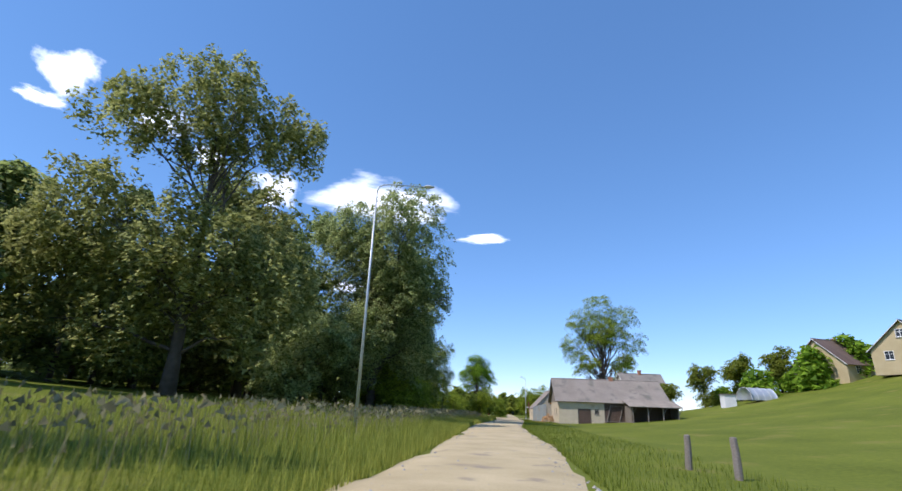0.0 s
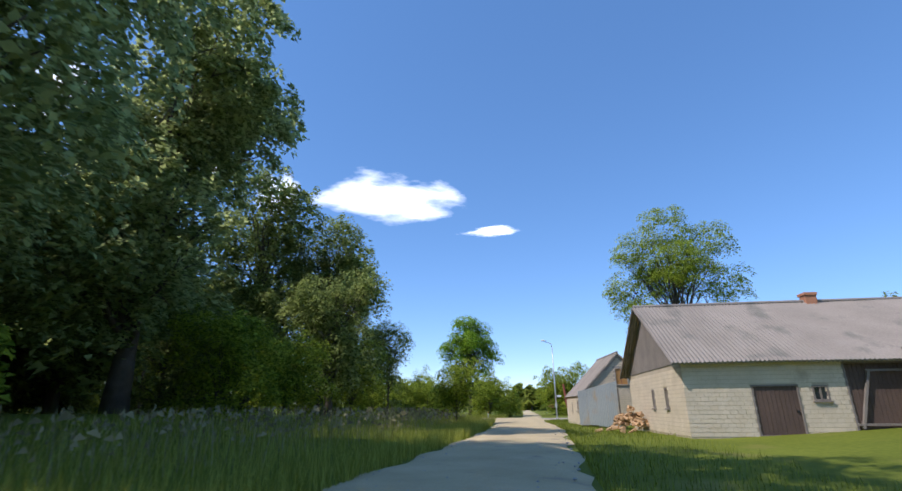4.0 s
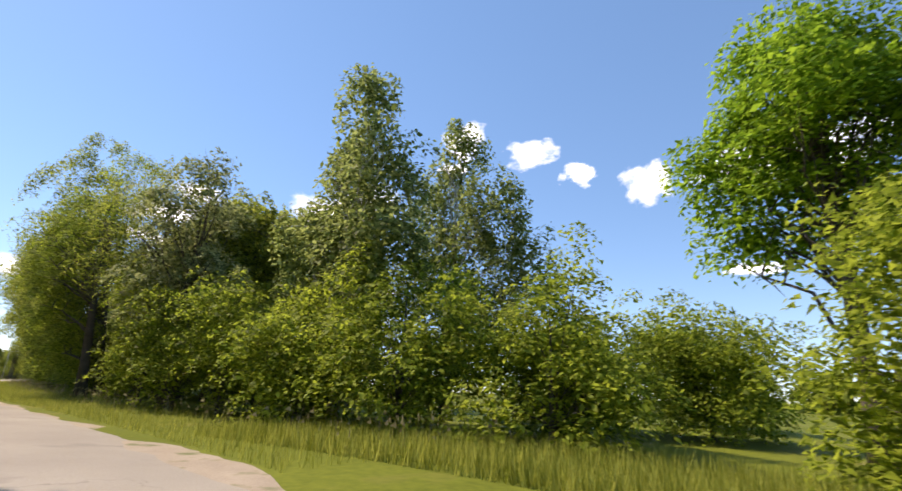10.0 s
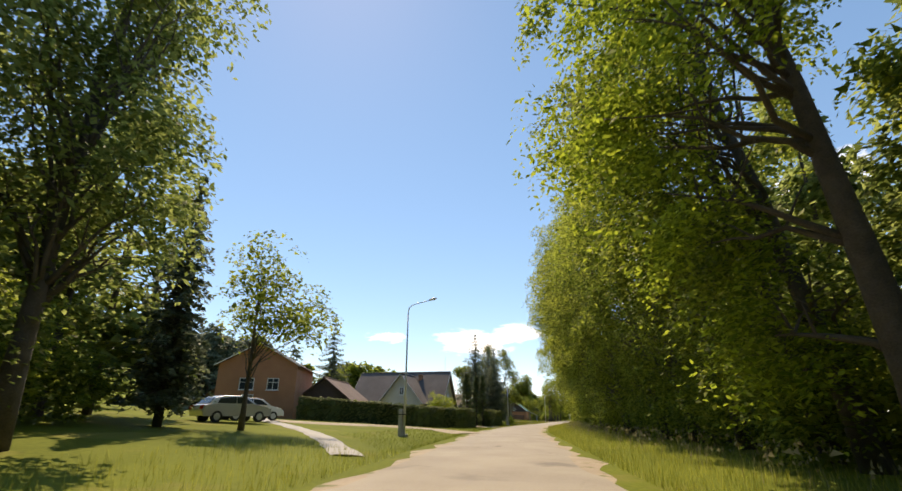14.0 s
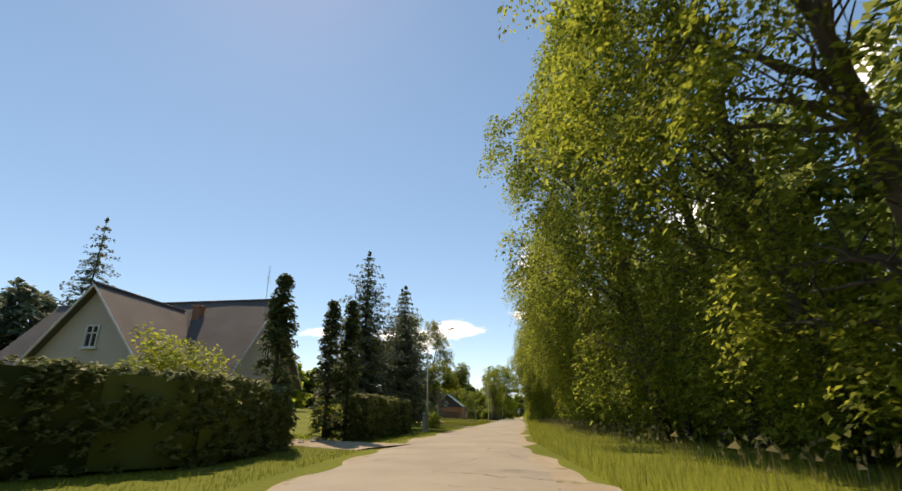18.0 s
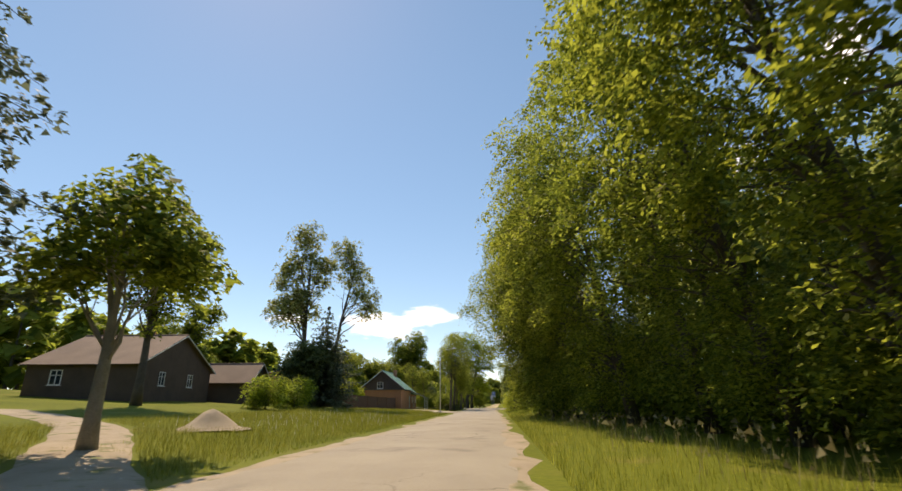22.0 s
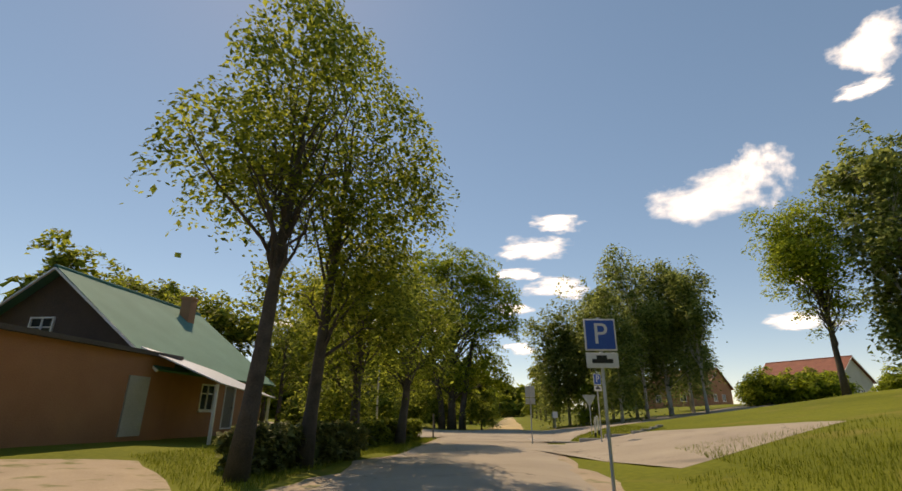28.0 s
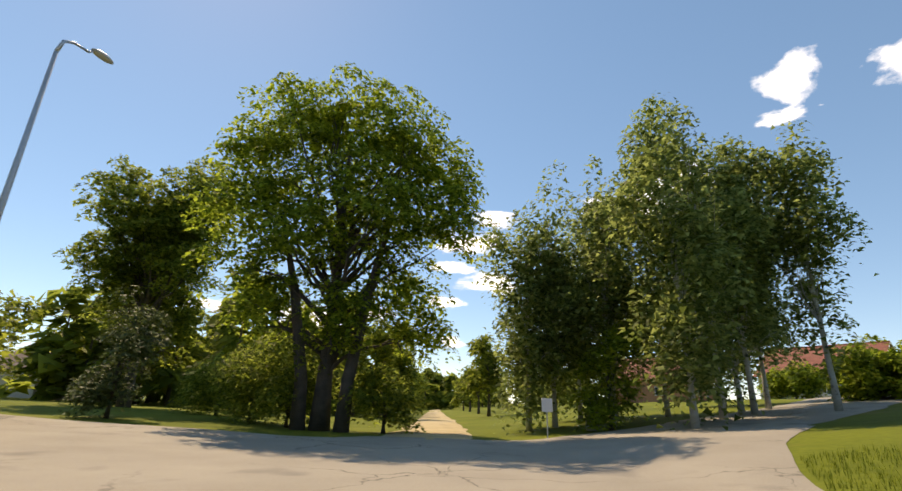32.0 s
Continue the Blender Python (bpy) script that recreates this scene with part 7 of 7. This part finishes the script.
# kerb round the grass island
kerb = thing("kerb", pose(-244.6, 102.7, 0.0), "grey concrete kerb stones round the grass", "kerb")
kp = [(-1.4, -0.2), (0, 0.1), (1.1, 0.9), (1.7, 2.0), (1.7, 3.2), (1.2, 4.6), (0.2, 5.8), (-1.2, 6.8)]
for (ax, ay), (bx_, by_) in zip(kp, kp[1:]):
    d = Vector((bx_ - ax, by_ - ay))
    n = max(1, round(d.length))
    long = d.length / n / 2 - 0.006
    for k in range(n):
        px, py = ax + d.x * (k + 0.5) / n, ay + d.y * (k + 0.5) / n
        st = boxes("kerb_stone", [(-long, long, -0.07, 0.07, -0.1, 0.12)], CONCRETE, kerb, bevel=0.02)
        st.matrix_basis = pose(px, py, ground_z(px - 244.6, py + 102.7), 0, 0, math.degrees(math.atan2(d.y, d.x)))
flowers = thing("flower_bed", pose(-114.9, 90.4, ground_z(-114.9, 90.4)), "bed of pale flowering plants edged with stones", "flowers")
rngf = np.random.default_rng(4)
foliage("plants", LEAF["bush"], flowers, np.stack([rngf.normal(0, 0.8, 60), rngf.normal(0, 0.4, 60), rngf.uniform(0.08, 0.28, 60), np.full(60, 0.5)], 1), rngf, 0.08, 16, 0.12)["kind"] = "stuff"
for k in range(14):
    a = 2 * math.pi * k / 14
    bm = bmesh.new()
    bmesh.ops.create_icosphere(bm, subdivisions=1, radius=0.16)
    for q in bm.verts:
        q.co = Vector((q.co.x * 1.2 + math.cos(a) * 2.3, q.co.y + math.sin(a) * 1.1, q.co.z * 0.7 + 0.05))
    part("stone", bm, STONE, flowers)


# ---------------------------------------------------------------- grass
def grass_patch(name, pts, mat, rng, tall, label, heads=False, width=0.012):
    """Blades standing on the ground at pts."""
    n = len(pts)
    x, y = pts[:, 0], pts[:, 1]
    z = height(x, y) - 0.01
    h = tall * rng.uniform(0.45, 1.15, n)
    a = rng.uniform(0, 2 * math.pi, n)
    lean_ = rng.uniform(0.05, 0.55, n) * h
    dx, dy = np.cos(a) * lean_, np.sin(a) * lean_
    wx, wy = -np.sin(a) * width * (0.5 + h), np.cos(a) * width * (0.5 + h)
    base0 = np.stack([x - wx, y - wy, z], 1)
    base1 = np.stack([x + wx, y + wy, z], 1)
    tip = np.stack([x + dx, y + dy, z + h], 1)
    v = np.stack([base0, base1, tip], 1).reshape(-1, 3)
    if heads:
        ear = np.stack([np.cos(a + 1.2), np.sin(a + 1.2), np.zeros(n)], 1) * (0.012 + 0.014 * rng.random(n))[:, None]
        droop = np.stack([dx * 0.35, dy * 0.35, -0.06 - 0.05 * rng.random(n)], 1)
        low = tip - np.stack([dx, dy, h], 1) * 0.16
        v = np.concatenate([v, np.stack([low, tip + ear, tip + droop + ear * 0.3], 1).reshape(-1, 3), np.stack([low, tip - ear, tip + np.array((0, 0, 0.07)) - ear * 0.3], 1).reshape(-1, 3)])
        n *= 3
    me = bpy.data.meshes.new(name)
    me.vertices.add(3 * n)
    me.vertices.foreach_set("co", v.astype(np.float32).ravel())
    me.loops.add(3 * n)
    me.loops.foreach_set("vertex_index", np.arange(3 * n, dtype=np.int32))
    me.polygons.add(n)
    me.polygons.foreach_set("loop_start", np.arange(0, 3 * n, 3, dtype=np.int32))
    me.polygons.foreach_set("loop_total", np.full(n, 3, dtype=np.int32))
    me.update(calc_edges=True)
    me.materials.append(mat)
    return tagged(new(name, me), label, "grass", kind="stuff")


def beside(line, near, far, count, rng, side, power=1.6, x_range=None):
    """Random points beside a line, thicker near it."""
    p = np.array(line, float)
    seg = np.diff(p, axis=0)
    length = np.hypot(seg[:, 0], seg[:, 1])
    pick = rng.choice(len(seg), count, p=length / length.sum())
    f = rng.random(count)
    d = near + (far - near) * rng.random(count) ** power
    nrm = np.stack([-seg[:, 1], seg[:, 0]], 1) / length[:, None]
    out = p[pick] + seg[pick] * f[:, None] + nrm[pick] * (side * d)[:, None]
    if x_range:
        out = out[(out[:, 0] > x_range[0]) & (out[:, 0] < x_range[1])]
    return out


def off_line(pts, line, w):
    """Those points that keep w away from a line."""
    for a, b in zip(line, line[1:]):
        a, b = np.array(a, float), np.array(b, float)
        t = np.clip(((pts - a) @ (b - a)) / ((b - a) @ (b - a)), -0.05, 1)
        pts = pts[np.hypot(*(pts - (a + t[:, None] * (b - a))).T) > w]
    return pts


rng = np.random.default_rng(77)
R1 = [p for p in ROAD1 if -20 < p[1] < 104]
R1 = [(-7.6, -6)] + R1[2:-1] + [(-5.4, 103)]
m_left = beside(R1, 2.3, 14, 90000, rng, 1, 1.5)
grass_patch("meadow_grass", m_left, MEADOW, rng, 0.55, "tall meadow grass beside the gravel road", width=0.0075)
grass_patch("meadow_seed_heads", beside(R1, 4.6, 10, 4200, rng, 1, 1.0), SEED, rng, 0.95, "pale seed heads above the meadow grass", True, 0.006)
grass_patch("verge_grass", beside(R1, 2.25, 7, 26000, rng, -1, 1.8), LAWN, rng, 0.22, "short grass beside the gravel road")
west_line = [p for p in ROAD2 if p[0] < -14]
north_pts = beside(west_line, 3.5, 9, 60000, rng, -1, 1.5, (-205, -12))
grass_patch("verge_grass", north_pts, MEADOW, rng, 0.34, "uncut grass along the wood's edge", width=0.008)
grass_patch("verge_seed_heads", beside(west_line, 5.5, 9, 2600, rng, -1, 1.0, (-190, -15)), SEED, rng, 0.75, "pale seed heads along the wood's edge", True, 0.006)
grass_patch("verge_grass", beside(west_line, 3.5, 9, 34000, rng, 1, 1.6, (-60, -14)), MEADOW, rng, 0.36, "uncut grass along the shaded verge", width=0.008)
south = beside(west_line, 3.6, 9, 60000, rng, 1, 1.5, (-240, -60))
for line, w in (([(-58, 98.5), (-66, 93)], 1.6), ([(-84, 97.5), (-91, 93)], 2.2), ([(-113, 95.6), (-115.5, 90)], 2.5), ([(-150, 96.8), (-156, 92)], 1.2), (YARD, 3.2)):
    south = off_line(south, line, w)
grass_patch("lawn_grass", south, LAWN, rng, 0.16, "short mown grass beside the village road")
grass_patch("lawn_grass", beside([(-196, 104.2), (-234, 106)], 0, 6, 16000, rng, -1, 1.5), LAWN, rng, 0.16, "short mown grass on the rise")
grass_patch("verge_grass", beside([(-24, 115), (-14, 117.5), (-7, 118.5)], -1, 4, 14000, rng, 1, 1.2), MEADOW, rng, 0.5, "uncut grass below the roadside shrubs")

corner = np.stack([rng.uniform(-20, -8.6, 26000), rng.uniform(98, 108.4, 26000)], 1)
corner = corner[(north_of_road(corner[:, 0], corner[:, 1]) < -4.3) & (corner[:, 0] < -8.2 - 0.9 * np.clip(corner[:, 1] - 102, 0, 9))]
corner = corner[rng.random(len(corner)) < np.clip((-8.2 - 0.9 * np.clip(corner[:, 1] - 102, 0, 9) - corner[:, 0]) / 0.8, 0.25, 1)]
grass_patch("meadow_grass", corner, MEADOW, rng, 0.5, "tall meadow grass at the junction corner")
field = np.stack([rng.uniform(-222, -150, 90000), rng.uniform(84, 96, 90000)], 1)
field = field[north_of_road(field[:, 0], field[:, 1]) < -4.0]
field = off_line(off_line(field, [(-150, 96.8), (-156, 92), (-164, 86), (-170, 76)], 1.2), YARD, 3.3)
grass_patch("meadow_grass", field, MEADOW_DARK, rng, 0.3, "uncut field grass below the farm", width=0.008)
for gx0, gx1, gy0, gy1, cnt in ((-2.3, 12, 99.5, 110, 26000), (-252, -241, 103, 109, 12000), (-254, -246.5, 91, 97.6, 9000), (-246, -226, 91, 97, 22000), (-230, -205, 104, 110, 22000)):
    q_ = np.stack([rng.uniform(gx0, gx1, cnt), rng.uniform(gy0, gy1, cnt)], 1)
    s_ = north_of_road(q_[:, 0], q_[:, 1])
    q_ = q_[(np.abs(s_) > 3.7) & ~((q_[:, 0] > -243.4) & (q_[:, 0] < -229) & (s_ > 0))]
    q_ = off_line(off_line(off_line(q_, YARD, 3.1), CORNERS[0], 2.3), CORNERS[1], 1.85)
    grass_patch("lawn_grass", q_, LAWN, rng, 0.13, "short mown grass at the road's corner")
grass_patch("lawn_grass", np.stack([rng.uniform(-247.2, -236, 9000), rng.uniform(96.0, 97.5, 9000)], 1), LAWN, rng, 0.13, "short mown grass between hedge and road")
umbels = np.stack([rng.uniform(-200, -165, 260), rng.uniform(87, 95, 260)], 1)
grass_patch("field_flowers", umbels, FLOWER, rng, 0.45, "scattered white umbels in the field grass", width=0.02)

# loose stones on the gravel
def loose_stones(name, line, half, count, seed, label):
    """Small stones strewn over a track, joined in one mesh."""
    r_ = np.random.default_rng(seed)
    p = beside(line, -half, half, count, r_, 1, 1.0)
    z = height(p[:, 0], p[:, 1]) + 0.095
    size = 0.012 + 0.05 * r_.random(len(p)) ** 4
    octa = np.array([(1, 0, 0), (0, 1, 0), (-1, 0, 0), (0, -1, 0), (0, 0, 0.7), (0, 0, -0.5)], float)
    v = np.stack([p[:, 0], p[:, 1], z], 1)[:, None, :] + octa[None] * size[:, None, None] * r_.uniform(0.7, 1.3, (len(p), 6, 1))
    tri_ = np.array([(0, 1, 4), (1, 2, 4), (2, 3, 4), (3, 0, 4), (1, 0, 5), (2, 1, 5), (3, 2, 5), (0, 3, 5)])
    f = (tri_[None] + 6 * np.arange(len(p))[:, None, None]).reshape(-1, 3)
    tagged(mesh(name, v.reshape(-1, 3), f.tolist(), STONE), label, "gravel", kind="stuff")


loose_stones("loose_gravel", R1, 2.1, 3200, 5, "small loose stones on the gravel road")

# ---------------------------------------------------------------- clouds
def cloud(x, y, z, wide, tall, seed):
    """A patch of far sky that carries one cloud."""
    vs, fs = [], []
    for i in range(9):
        for j in range(9):
            u, v = i / 4 - 1, j / 4 - 1
            vs.append((u, 0.12 * (u * u + v * v), v))
    for i in range(8):
        for j in range(8):
            fs.append((i * 9 + j, i * 9 + j + 1, (i + 1) * 9 + j + 1, (i + 1) * 9 + j))
    ob = mesh("backdrop_cloud", vs, fs, CLOUD, smooth=True)
    turn = math.atan2(y - 90, x + 110) - math.pi / 2
    ob.matrix_world = Matrix.Translation((x, y, z)) @ Matrix.Rotation(turn, 4, "Z") @ Matrix.Diagonal((wide * 0.62, 60, tall * 0.62, 1))
    ob.visible_shadow = False
    tagged(ob, "white fair-weather cloud in the blue sky", "cloud", kind="structure")


for k, row in enumerate((
    (-885, 1651, 789, 210, 200),
    (-500, 1810, 807, 700, 240),
    (-75, 1879, 671, 240, 60),
    (-615, 1774, 437, 220, 60),
    (-1609, 925, 697, 190, 230),
    (-1240, 1416, 959, 240, 160),
    (-1106, 1530, 859, 160, 120),
    (-1846, 869, 724, 430, 250),
    (-2009, 273, 611, 310, 120),
    (-1998, 366, 712, 230, 90),
    (-2001, 349, 448, 260, 100),
    (-2015, 203, 510, 210, 60),
    (-1551, 1310, 1110, 230, 230),
    (-1576, 1282, 972, 190, 75),
    (-2016, 187, 377, 170, 55),
    (-2014, 213, 228, 140, 55),
    (-1926, -245, 260, 250, 85),
    (-1752, 1054, 274, 240, 75),
    (-1739, 1075, 401, 110, 55),
    (-2065, -300, 310, 340, 110),
    (-2050, -130, 335, 300, 95),
    (-1960, -650, 320, 190, 60))):
    cloud(*row, 400 + k)
